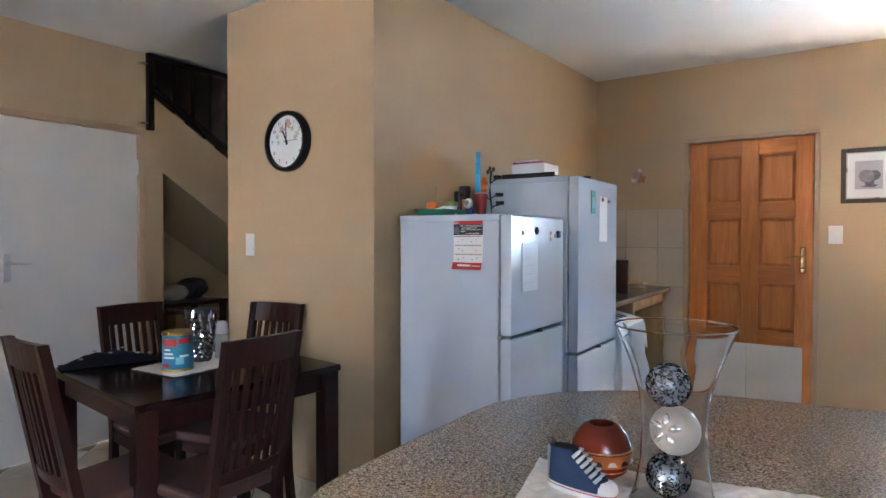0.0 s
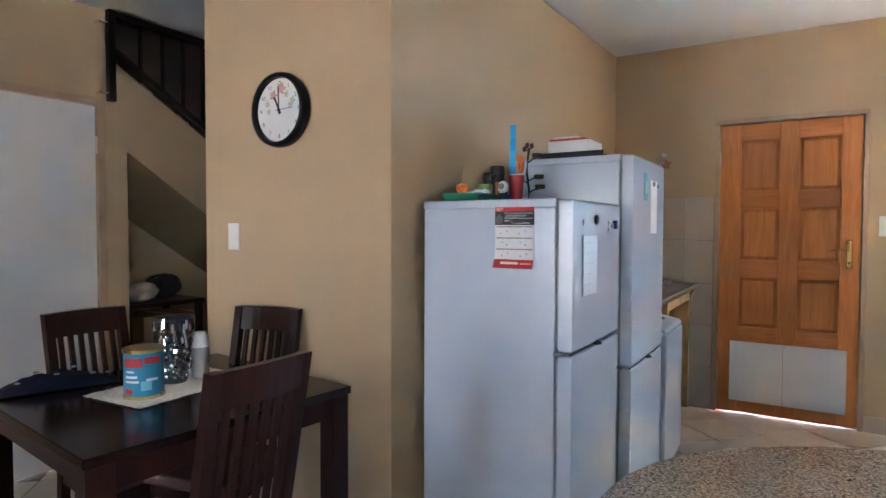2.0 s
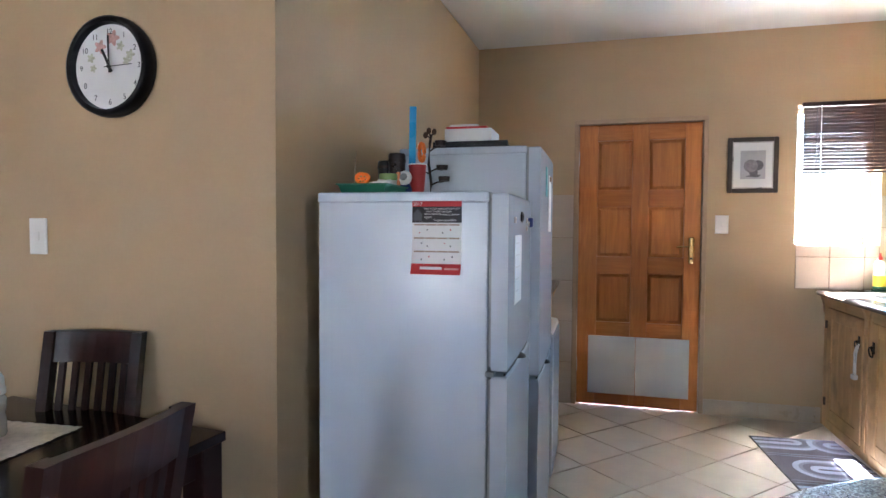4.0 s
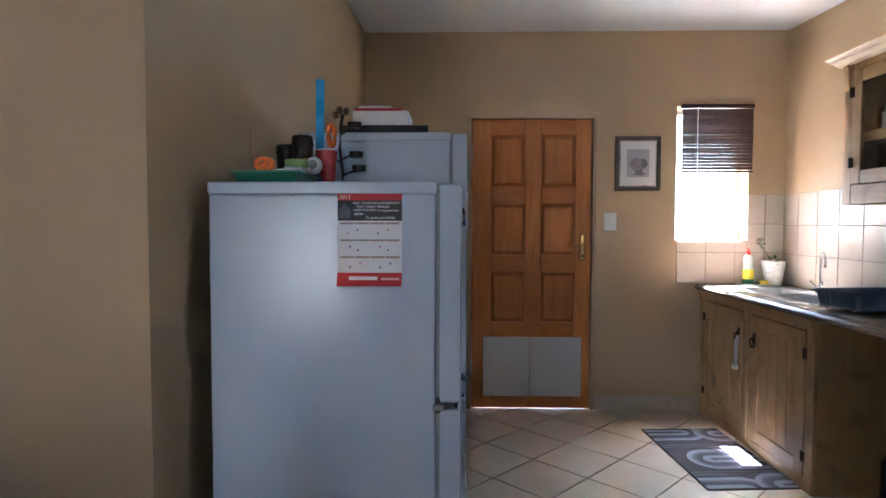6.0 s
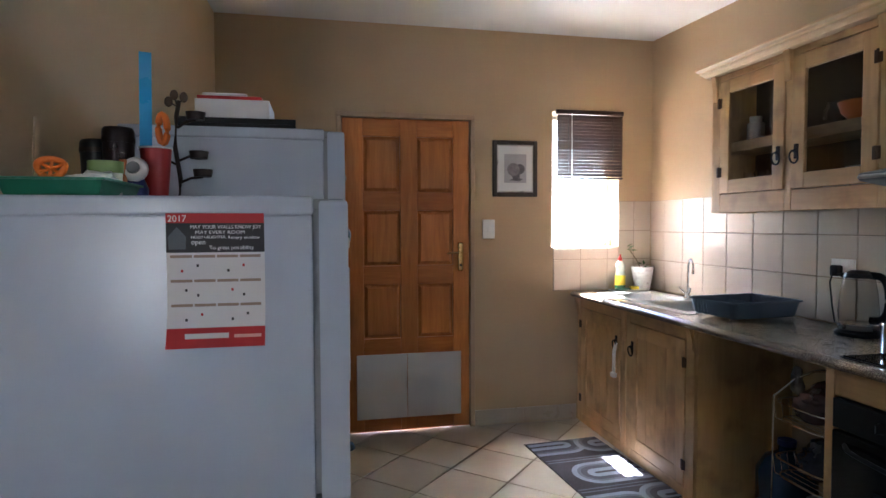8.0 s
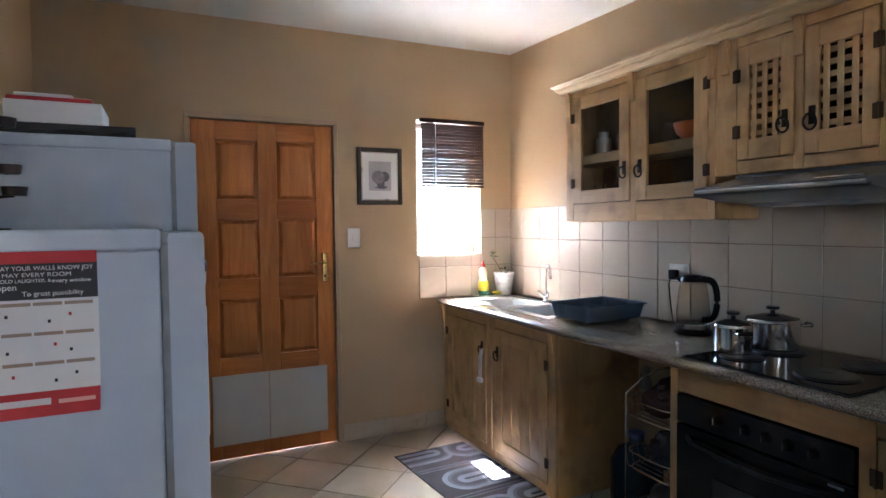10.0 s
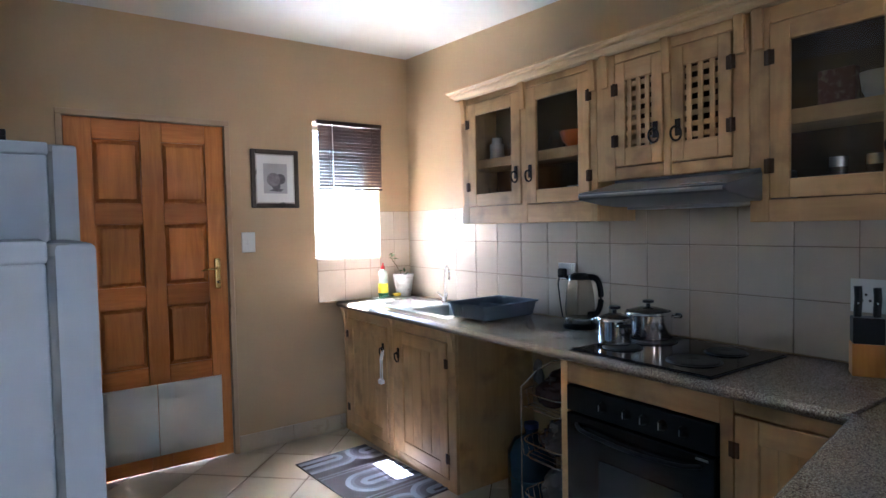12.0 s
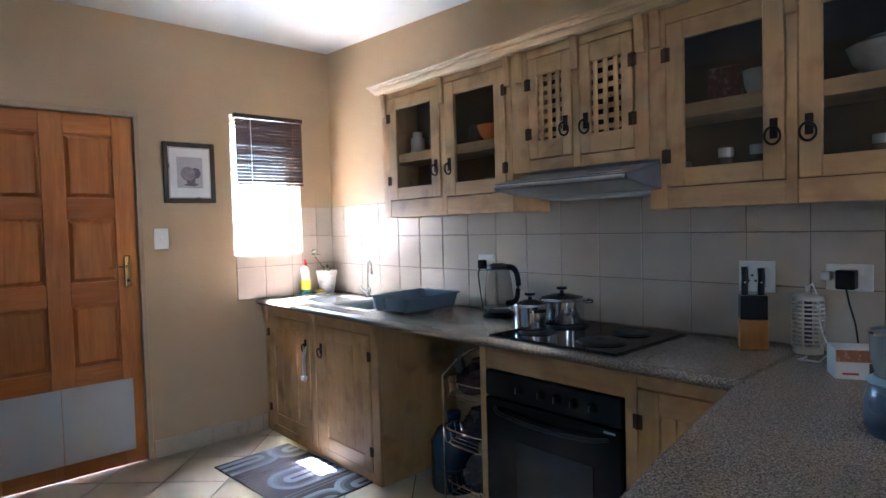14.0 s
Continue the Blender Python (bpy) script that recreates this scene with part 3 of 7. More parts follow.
def sink_unit():
    u = thing("sink_cabinet", (0, 0, 0), "washed pine sink cabinet with two panelled doors", "cabinet")
    part("side_panel", cube(FX + 0.02, 1.06, 3.875, 3.90, 0, 0.865, 0.002), CABWOOD, u)
    part("side_panel", cube(FX + 0.02, 1.06, 5.165, 5.19, 0, 0.865, 0.002), CABWOOD, u)
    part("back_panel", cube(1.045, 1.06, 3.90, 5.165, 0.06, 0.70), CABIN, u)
    for y0, y1 in ((3.875, 3.945), (5.135, 5.19), (4.48, 4.588)):
        part("face_stile", cube(FX, FX + 0.02, y0, y1, 0.0, 0.865, 0.003), CABWOOD, u)
    for y0, y1 in ((3.945, 4.48), (4.588, 5.135)):
        for z0, z1 in ((0.80, 0.865), (0.0, 0.06)):
            part("face_rail", cube(FX + 0.001, FX + 0.02, y0, y1, z0, z1, 0.003), CABWOODY, u)
    part("divider_moulding", cube(FX - 0.008, FX, 4.515, 4.553, 0.05, 0.86, 0.004), CABWOOD, u)
    framed_door(u, FX - 0.004, 4.592, 5.131, 0.064, 0.796, 0.075, "boards", 4.628, 0.66, 5.131)
    framed_door(u, FX - 0.004, 3.949, 4.476, 0.064, 0.796, 0.075, "boards", 4.442, 0.66, 3.949)
    for y in (5.168, 4.534, 3.90):
        part("corbel", prism([(FX - 0.030, 0.864), (FX - 0.0002, 0.864), (FX - 0.0002, 0.755), (FX - 0.009, 0.758), (FX - 0.013, 0.81), (FX - 0.020, 0.842)], y - 0.020, y + 0.020, "y", 0.0015, 1), CABWOOD, u)
    latch = part("child_latch", tube([(FX - 0.016, 4.618, 0.655), (FX - 0.03, 4.622, 0.60), (FX - 0.03, 4.624, 0.47), (FX - 0.03, 4.602, 0.46), (FX - 0.03, 4.600, 0.60), (FX - 0.016, 4.606, 0.655)], 0.006, 8), WHITEPL, u, "white plastic child latch on a handle")
    part("slider", cube(FX - 0.045, FX - 0.018, 4.592, 4.634, 0.445, 0.475, 0.006), WHITEPL, latch)


def oven_unit():
    u = thing("oven_cabinet", (0, 0, 0), "washed pine cabinet frame round the oven", "cabinet")
    part("side_panel", cube(FX + 0.02, 1.06, 3.105, 3.128, 0, 0.865, 0.002), CABWOOD, u)
    part("side_panel", cube(FX + 0.02, 1.06, 2.418, 2.44, 0, 0.865, 0.002), CABWOOD, u)
    for y0, y1 in ((3.09, 3.128), (2.395, 2.44)):
        part("face_stile", cube(FX, FX + 0.02, y0, y1, 0, 0.865, 0.003), CABWOOD, u)
    for z0, z1 in ((0.768, 0.865), (0.0, 0.115)):
        part("face_rail", cube(FX + 0.001, FX + 0.02, 2.44, 3.09, z0, z1, 0.003), CABWOODY, u)
    o = thing("oven", (0, 0, 0), "black built-in electric oven with glass door", "oven")
    part("body", cube(FX + 0.03, 1.02, 2.46, 3.07, 0.13, 0.755, 0.005), BLACKPL, o)
    part("control_panel", cube(FX - 0.012, FX + 0.03, 2.446, 3.085, 0.66, 0.763, 0.004), BLACKPL, o)
    for y in (2.56, 2.64, 2.715, 2.79, 2.90):
        k = part("knob", lathe([(0, 0.024), (0.014, 0.024), (0.017, 0.004), (0.02, 0), (0, 0)], 18, (FX - 0.012, y, 0.712), pose(0, 0, 0, 0, -90)), BLACKPL, o)
        part("pointer", cube(FX - 0.038, FX - 0.034, y - 0.0015, y + 0.0015, 0.70, 0.724), STEEL, k)
    d = part("oven_door", cube(FX - 0.014, FX + 0.03, 2.446, 3.085, 0.13, 0.652, 0.006), BLACKGL, o)
    part("door_window", cube(FX - 0.0165, FX - 0.0135, 2.56, 2.92, 0.24, 0.50, 0.004), material("smoked_oven_glass", (0.02, 0.024, 0.028), 0.1, bump=0), d)
    hb = [(FX - 0.016, 2.50 + 0.53 * i / 14, 0.612 - 0.02 * math.sin(math.pi * i / 14)) for i in range(15)]
    part("oven_handle", tube([(FX - 0.014, 2.50, 0.612)] + [(x - 0.03 * min(1, 4 * math.sin(math.pi * i / 14)), y, z) for i, (x, y, z) in enumerate(hb)] + [(FX - 0.014, 3.03, 0.612)], 0.008, 8), BLACKPL, d)
    part("name_plate", cube(FX - 0.0155, FX - 0.013, 2.47, 2.515, 0.634, 0.641), STEEL, d)


def corner_unit():
    u = thing("corner_cabinet", (0, 0, 0), "washed pine corner base cabinet beside the oven", "cabinet")
    part("body", cube(FX + 0.02, 1.06, 1.93, 2.395, 0.0, 0.860, 0.002), CABWOOD, u)
    part("face_rail", cube(FX + 0.001, FX + 0.02, 1.96, 2.394, 0.815, 0.865, 0.003), CABWOODY, u)
    framed_door(u, FX - 0.004, 2.02, 2.39, 0.06, 0.81, 0.075, "boards", 2.06, 0.66, 2.39)


def peninsula_unit():
    u = thing("peninsula_cabinet", (0, 0, 0), "washed pine cabinet under the peninsula top", "cabinet")
    part("body", cube(-0.52, 1.06, 1.12, 1.72, 0.0, 0.860, 0.004), CABWOOD, u)
    for i in range(3):
        part("back_panel", cube(-0.50 + i * 0.52, -0.01 + i * 0.52, 1.11, 1.12, 0.08, 0.84, 0.003), CABWOOD, u)
    part("end_panel", cube(-0.53, -0.52, 1.16, 1.68, 0.06, 0.84, 0.003), CABWOOD, u)


sink_unit()
oven_unit()
corner_unit()
peninsula_unit()


def worktop():
    """L-shaped top with a rounded free end and a sink cut-out; rolled front edges."""
    w = thing("worktop", (0, 0, 0), "speckled brown stone-look worktop, L-shaped with rounded end", "worktop")
    lo, hi = 0.868, 0.906
    for x0, x1, y0, y1 in ((0.47, 0.585, 2.06, 5.195), (0.985, 1.068, 2.06, 5.195), (0.585, 0.985, 2.06, 4.05), (0.585, 0.985, 5.04, 5.195)):
        part("run", cube(x0, x1, y0, y1, lo, hi), TOPSTONE, w, smooth=False)
    edge = [(0.4702, lo), (0.4702, hi)] + [(0.47 - 0.019 * math.sin(math.pi * i / 10), hi - 0.038 * i / 10) for i in range(1, 10)]
    bm = bmesh.new()
    rings = [[bm.verts.new((x, y, z)) for x, z in edge] for y in (2.03, 5.195)]
    for i in range(len(edge)):
        bm.faces.new((rings[0][i], rings[0][(i + 1) % len(edge)], rings[1][(i + 1) % len(edge)], rings[1][i]))
    bm.faces.new(rings[0]), bm.faces.new(rings[1])
    part("front_edge", bm, TOPSTONE, w)
    outline = [(1.068, 2.0602), (0.47, 2.0602), (0.452, 2.060), (0.10, 2.005), (-0.20, 1.955), (-0.40, 1.918), (-0.54, 1.865), (-0.65, 1.795), (-0.742, 1.705), (-0.80, 1.61), (-0.832, 1.52), (-0.84, 1.43), (-0.835, 0.98)] + arc(-0.585, 0.98, 0.25, 180, 270, 6)[1:] + [(1.068, 0.73)]
    part("peninsula_top", prism(outline, lo - 0.004, hi - 0.004, "z", 0.014, 3), TOPSTONE, w)


worktop()


def sink():
    s = thing("kitchen_sink", (0, 0, 0), "stainless steel double bowl sink set in worktop", "sink")
    z = 0.909
    bowls = ((0.625, 0.925, 4.58, 4.95), (0.625, 0.925, 4.12, 4.50))
    bm = bmesh.new()
    for x0, x1, y0, y1 in ((0.575, 0.625, 4.04, 5.05), (0.925, 0.995, 4.04, 5.05), (0.625, 0.925, 4.95, 5.05), (0.625, 0.925, 4.50, 4.58), (0.625, 0.925, 4.04, 4.12)):
        box(bm, x0, x1, y0, y1, z - 0.003, z)
    part("rim", bm, STEEL, s, smooth=False)
    for x0, x1, y0, y1 in bowls:
        bm = bmesh.new()
        loops = []
        for i, zz in ((0.0, z - 0.001), (0.006, z - 0.012), (0.012, z - 0.13), (0.035, z - 0.15)):
            loops.append([bm.verts.new(p) for p in ((x0 + i, y0 + i, zz), (x1 - i, y0 + i, zz), (x1 - i, y1 - i, zz), (x0 + i, y1 - i, zz))])
        for a, b in zip(loops, loops[1:]):
            for k in range(4):
                bm.faces.new((a[k], a[(k + 1) % 4], b[(k + 1) % 4], b[k]))
        bm.faces.new(loops[-1])
        b = part("bowl", bm, STEEL, s, smooth=False)
        part("drain", lathe([(0, 0.002), (0.03, 0.002), (0.034, 0)], 20, ((x0 + x1) / 2, (y0 + y1) / 2, z - 0.149)), CHROME, b)
    t = thing("kitchen_tap", (0.955, 4.595, z), "chrome swan-neck mixer tap", "tap")
    part("base", lathe([(0, 0), (0.024, 0), (0.024, 0.006), (0.016, 0.012), (0.016, 0.045), (0, 0.045)], 20), CHROME, t)
    neck = [(0, 0, 0.03), (0, -0.004, 0.11), (-0.004, -0.014, 0.19)] + [(-0.004 - 0.008 * (1 - math.cos(a)), -0.014 - 0.034 * (1 - math.cos(a)), 0.20 + 0.045 * math.sin(a)) for a in [math.pi * i / 8 for i in range(1, 8)]] + [(-0.020, -0.083, 0.185)]
    part("spout", tube(neck, 0.0072, 10), CHROME, t)
    part("nozzle", lathe([(0, 0), (0.010, 0), (0.011, 0.022), (0.008, 0.030), (0, 0.030)], 16, (-0.020, -0.084, 0.160)), CHROME, t)
    for s2 in (-1, 1):
        part("tap_handle", tube([(0, 0.012 * s2, 0.032), (-0.01, 0.035 * s2, 0.05), (-0.022, 0.055 * s2, 0.07)], 0.0085, 8), CHROME, t)


sink()


# ---------------------------------------------------------------- kitchen, east side: wall units and hood
UX = 0.795


def wall_unit(name, label, y0, y1, z0, z1, doors, fill, rail, n):
    u = thing(name, (0, 0, 0), label, "cabinet")
    part("side_panel", cube(UX + 0.018, 1.066, y1 - 0.016, y1, z0, z1, 0.002), CABWOOD, u)
    part("side_panel", cube(UX + 0.018, 1.066, y0, y0 + 0.016, z0, z1, 0.002), CABWOOD, u)
    # Back and bottom carry the interior's shade in their colour.
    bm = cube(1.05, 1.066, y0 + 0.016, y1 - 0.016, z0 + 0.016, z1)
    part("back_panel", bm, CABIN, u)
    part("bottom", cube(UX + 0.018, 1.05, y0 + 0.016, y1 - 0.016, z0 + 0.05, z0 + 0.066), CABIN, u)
    part("top", cube(UX + 0.018, 1.066, y0 + 0.016, y1 - 0.016, z1 - 0.016, z1), CABWOODY, u)
    if n:
        part("shelf", cube(UX + 0.03, 1.05, y0 + 0.016, y1 - 0.016, 1.735, 1.785, 0.002), CABWOODY, u)
    doors = sorted(doors)
    stiles = [(y0, doors[0][0] - 0.003)] + [(a[1] + 0.003, b[0] - 0.003) for a, b in zip(doors, doors[1:])] + [(doors[-1][1] + 0.003, y1)]
    for a, b in stiles:
        part("face_stile", cube(UX, UX + 0.018, a, b, z0, z1, 0.003), CABWOOD, u)
    for a, b, c, d in doors:
        part("face_rail", cube(UX + 0.001, UX + 0.018, a - 0.003, b + 0.003, z0, c - 0.003, 0.003), CABWOODY, u)
        part("face_rail", cube(UX + 0.001, UX + 0.018, a - 0.003, b + 0.003, d + 0.003, z1, 0.003), CABWOODY, u)
    for i, (a, b, c, d) in enumerate(doors):
        inner = b if i == 0 else a
        outer = a if i == 0 else b
        py = inner - 0.03 if i == 0 else inner + 0.03
        pz = c + 0.13 if fill == "lattice" else c + 0.16
        framed_door(u, UX - 0.004, a, b, c, d, rail, fill, py, pz, outer, cross=0.078 if fill == "lattice" else None)
    for a, b in stiles:
        if b - a > 0.11:
            ys = [a + 0.022, b - 0.022]
        else:
            ys = [(a + b) / 2]
        for y in ys:
            bm = prism([(UX - 0.024, z1), (UX, z1), (UX, z1 - 0.135), (UX - 0.010, z1 - 0.132), (UX - 0.013, z1 - 0.07), (UX - 0.019, z1 - 0.02)], y - 0.017, y + 0.017, "y", 0.0015, 1)
            part("corbel", bm, CABWOOD, u)
    return u


wall_unit("glass_wall_cabinet", "washed pine wall cabinet with two glass doors", 3.17, 4.165, 1.425, 2.135, [(3.665, 4.098, 1.525, 2.10), (3.21, 3.62, 1.522, 2.10)], "glass", 0.068, 1)
wall_unit("lattice_wall_cabinet", "washed pine wall cabinet with lattice doors above hood", 2.495, 3.168, 1.600, 2.135, [(2.838, 3.068, 1.655, 2.092), (2.558, 2.798, 1.650, 2.092)], "lattice", 0.05, 0)
wall_unit("glass_wall_cabinet", "washed pine wall cabinet with glass doors beside the hood", 1.56, 2.493, 1.410, 2.135, [(2.035, 2.425, 1.490, 2.075), (1.61, 1.995, 1.490, 2.075)], "glass", 0.064, 1)

bm = bmesh.new()
prof = [(0.770, 2.1355), (1.066, 2.1355), (1.066, 2.180), (0.702, 2.180), (0.700, 2.172), (0.706, 2.167), (0.722, 2.164), (0.727, 2.158), (0.727, 2.154), (0.744, 2.150), (0.756, 2.143), (0.760, 2.1375)]
prism(prof, 1.52, 4.185, "y", bm=bm)
tagged(mesh_ob("cornice", bm, CORNICE), "pale limed wooden cornice along the wall cabinets", "cornice")


def hood():
    h = thing("extractor_hood", (0, 0, 0), "grey metal slimline extractor hood", "extractor hood")
    prof = [(0.570, 1.512), (0.558, 1.523), (0.566, 1.539), (0.66, 1.556), (0.794, 1.586), (0.794, 1.597), (1.064, 1.597), (1.064, 1.488), (0.80, 1.484), (0.70, 1.492)]
    part("body", prism(prof, 2.45, 3.075, "y", 0.006, 2), HOODMETAL, h)
    bm = bmesh.new()
    box(bm, 0.82, 1.03, 2.49, 3.03, 1.472, 1.4835, 0.002)
    part("grease_filter", bm, STEEL, h)
    part("switch_strip", cube(0.600, 0.615, 2.49, 2.64, 1.5450, 1.5510, 0.002, m=None), CHROME, h)
    part("front_trim", tube([(0.560, 2.46, 1.526), (0.560, 3.065, 1.526)], 0.007, 8), STEEL, h)


hood()


# ---------------------------------------------------------------- fridges
def fridge(name, label, at, depth, width, height, split):
    """Fridge-freezer that faces east; its origin is the south-west bottom corner."""
    f = thing(name, at, label, "fridge", "white fridges side by side")
    body = depth - 0.058
    part("body", cube(0, body, 0, width, 0.03, height - 0.028, 0.006, 2), ENAMEL, f)
    part("top_cover", cube(-0.002, body + 0.002, -0.002, width + 0.002, height - 0.030, height, 0.006, 3), ENAMEL, f)
    for z0, z1, nm in ((split + 0.006, height - 0.004, "upper_door"), (0.06, split - 0.006, "lower_door")):
        bow = [(0.0, 0.003), (0.0, width - 0.003)] + [(0.046 + 0.004 * math.sin(math.pi * i / 10), width - 0.003 - (width - 0.006) * i / 10) for i in range(0, 11)]
        bm = bmesh.new()
        prism([(body + 0.010 + a, b) for a, b in bow], z0, z1, "z", 0.009, 3, bm=bm)
        d = part(nm, bm, ENAMEL, f)
        part("gasket", cube(body + 0.0005, body + 0.0115, 0.012, width - 0.012, z0 + 0.012, z1 - 0.012), GASKET, d)
    # curved grip between the doors
    pts = [(body + 0.047 + 0.0075 * math.sin(math.pi * i / 12), 0.015 + (width - 0.03) * i / 12, split + 0.012 * math.exp(-((i - 6) / 1.8) ** 2) - 0.003) for i in range(13)]
    part("grip_line", tube(pts, 0.0035, 6), BLACKGAP, f, "dark curved grip between doors")
    part("grip", lathe([(0, -0.003), (0.026, -0.002), (0.022, 0.006), (0.010, 0.012), (0, 0.013)], 18, (body + 0.052, width * 0.48, split)), BLACKGAP, f)
    part("door_bracket", cube(body - 0.005, body + 0.02, -0.006, 0.035, split - 0.007, split + 0.007, 0.003), GASKET, f)
    part("top_bracket", cube(body - 0.01, body + 0.028, 0.006, 0.05, height - 0.022, height - 0.004, 0.003), GASKET, f)
    for x in (0.05, body - 0.05):
        for y in (0.05, width - 0.05):
            part("foot", lathe([(0, 0), (0.02, 0), (0.02, 0.03), (0, 0.03)], 10, (x, y, 0)), BLACKPL, f)
    return f


fridge("fridge_freezer", "shorter white fridge-freezer with magnets and a calendar", (-1.768, 2.334, 0), 0.566, 0.535, 1.412, 0.908)
fridge("fridge_freezer", "taller white fridge-freezer with papers on its door", (-1.745, 3.0, 0), 0.565, 0.60, 1.625, 0.735)


# ---------------------------------------------------------------- dining table and chairs
def table():
    t = thing("dining_table", (-2.435, 1.755, 0), "dark-stained square wooden dining table", "table", turn=-6.5)
    part("tabletop", cube(-0.44, 0.44, -0.437, 0.437, 0.722, 0.75, 0.004), DARKTOP, t)
    for sx in (-1, 1):
        part("apron", cube(sx * 0.397 - 0.011, sx * 0.397 + 0.011, -0.37, 0.37, 0.64, 0.722, 0.002), DARKWOOD, t)
        part("apron", cube(-0.37, 0.37, sx * 0.393 - 0.011, sx * 0.393 + 0.011, 0.64, 0.722, 0.002), DARKWOOD, t)
        for sy in (-1, 1):
            part("leg", cube(sx * 0.397 - 0.036, sx * 0.397 + 0.036, sy * 0.393 - 0.036, sy * 0.393 + 0.036, 0, 0.7215, 0.004), DARKWOOD, t)


table()
FABRIC = material("brown_seat_fabric", (0.12, 0.058, 0.047), 0.85, spread=0.18, scale=10, fine=350, bump=0.3)


def chair():
    """Slat-back chair; faces +y, origin on the floor under the seat's middle."""
    c = thing("dining_chair", (0, 0, 0), "dark-stained slat-back dining chair with brown padded seat", "chair", "chairs round the dining table")
    w, d = 0.138, 0.19

    def rake(z):
        return -d + 0.012 - (0.0 if z < 0.42 else (z - 0.42) * 0.19)
    for s in (-1, 1):
        bm = bmesh.new()
        ring = []
        for z, dy in ((0, -0.035), (0.2, -0.008), (0.42, 0), (0.7, 0), (0.985, 0)):
            y = rake(z) + dy
            ring.append([bm.verts.new((s * w + a, y + b, z)) for a, b in ((-0.016, -0.016), (0.016, -0.016), (0.016, 0.016), (-0.016, 0.016))])
        for a, b in zip(ring, ring[1:]):
            for k in range(4):
                bm.faces.new((a[k], a[(k + 1) % 4], b[(k + 1) % 4], b[k]))
        bm.faces.new(ring[0]), bm.faces.new(ring[-1])
        part("back_leg", bm, DARKWOOD, c, smooth=False)
        part("front_leg", cube(s * 0.172 - 0.017, s * 0.172 + 0.017, d - 0.034, d, 0, 0.42, 0.003), DARKWOOD, c)
        part("side_rail", prism([(s * w - 0.010, -d + 0.02), (s * w + 0.010, -d + 0.02), (s * 0.172 + 0.010, d - 0.034), (s * 0.172 - 0.010, d - 0.034)], 0.37, 0.42, "z"), DARKWOOD, c)
    part("front_rail", cube(-0.155, 0.155, d - 0.027, d - 0.007, 0.37, 0.42, 0.002), DARKWOOD, c)
    tilt = math.degrees(math.atan(0.19))
    for z0, z1, nm, th in ((0.893, 0.985, "top_rail", 0.012), (0.50, 0.54, "lower_rail", 0.010)):
        zc = (z0 + z1) / 2
        bm = bmesh.new()
        n = 8
        loops = []
        for i in range(n + 1):
            x = -w - 0.012 + (2 * w + 0.024) * i / n if nm == "top_rail" else -w + 2 * w * i / n
            bow = -0.016 * math.cos(math.pi * (i / n - 0.5))
            top = z1 + (0.002 * math.cos(math.pi * (i / n - 0.5)) if nm == "top_rail" else 0)
            loops.append([bm.verts.new((x, rake(z) + bow + o, z)) for z, o in ((z0, -th), (top, -th), (top, th), (z0, th))])
        for a, b in zip(loops, loops[1:]):
            for k in range(4):
                bm.faces.new((a[k], a[(k + 1) % 4], b[(k + 1) % 4], b[k]))
        bm.faces.new(loops[0]), bm.faces.new(loops[-1])
        part(nm, bm, DARKWOOD, c, smooth=False)
    for i in range(6):
        x = -0.0975 + i * 0.039
        bow = -0.015 * math.cos(math.pi * x / (2 * w))
        bm = bmesh.new()
        prism([(rake(0.53) + bow - 0.006, 0.53), (rake(0.53) + bow + 0.006, 0.53), (rake(0.90) + bow + 0.006, 0.90), (rake(0.90) + bow - 0.006, 0.90)], x - 0.009, x + 0.009, "x", bm=bm)
        part("slat", bm, DARKWOOD, c, smooth=False)
    part("seat", prism([(-0.150, -d + 0.02), (0.150, -d + 0.02), (0.192, d + 0.018), (-0.192, d + 0.018)], 0.421, 0.466, "z", 0.016, 4), FABRIC, c, "worn brown padded seat")
    return c


first = chair()
first.matrix_world = pose(-1.985, 1.52, 0, 0, 0, 90)
for m in (pose(-2.72, 1.765, 0, 0, 0, -90), pose(-2.25, 1.315, 0, 0, 0, -2), pose(-2.40, 1.935, 0, 0, 0, 192)):
    copy_thing(first, m)


# ---------------------------------------------------------------- small things
def plain(name, colour, rough=0.45, metal=0.0, spread=0.05, **k):
    return material(name, colour, rough, metal, spread, **k)


RED = plain("red_plastic", (0.48, 0.035, 0.03), 0.35)
REDPRINT = plain("red_print", (0.50, 0.03, 0.03), 0.6)
PAPER = plain("white_paper", (0.74, 0.73, 0.71), 0.7, spread=0.03)
GREYPRINT = plain("charcoal_print", (0.035, 0.032, 0.032), 0.6)
TANPRINT = plain("tan_print", (0.35, 0.26, 0.19), 0.6)
ORANGE = plain("orange_plastic", (0.88, 0.20, 0.02), 0.4)
GREEN = plain("green_plastic", (0.015, 0.16, 0.085), 0.35)
BLUE = plain("bright_blue_plastic", (0.03, 0.36, 0.72), 0.3)
NAVY = plain("navy_plastic", (0.02, 0.035, 0.16), 0.4)
YELLOW = plain("yellow_plastic", (0.75, 0.55, 0.03), 0.35)
CREAM = plain("cream_ceramic", (0.62, 0.57, 0.50), 0.3)
CARD = plain("brown_cardboard", (0.28, 0.17, 0.08), 0.8, spread=0.12)
LEAF = plain("green_leaf", (0.06, 0.12, 0.035), 0.5, spread=0.2)


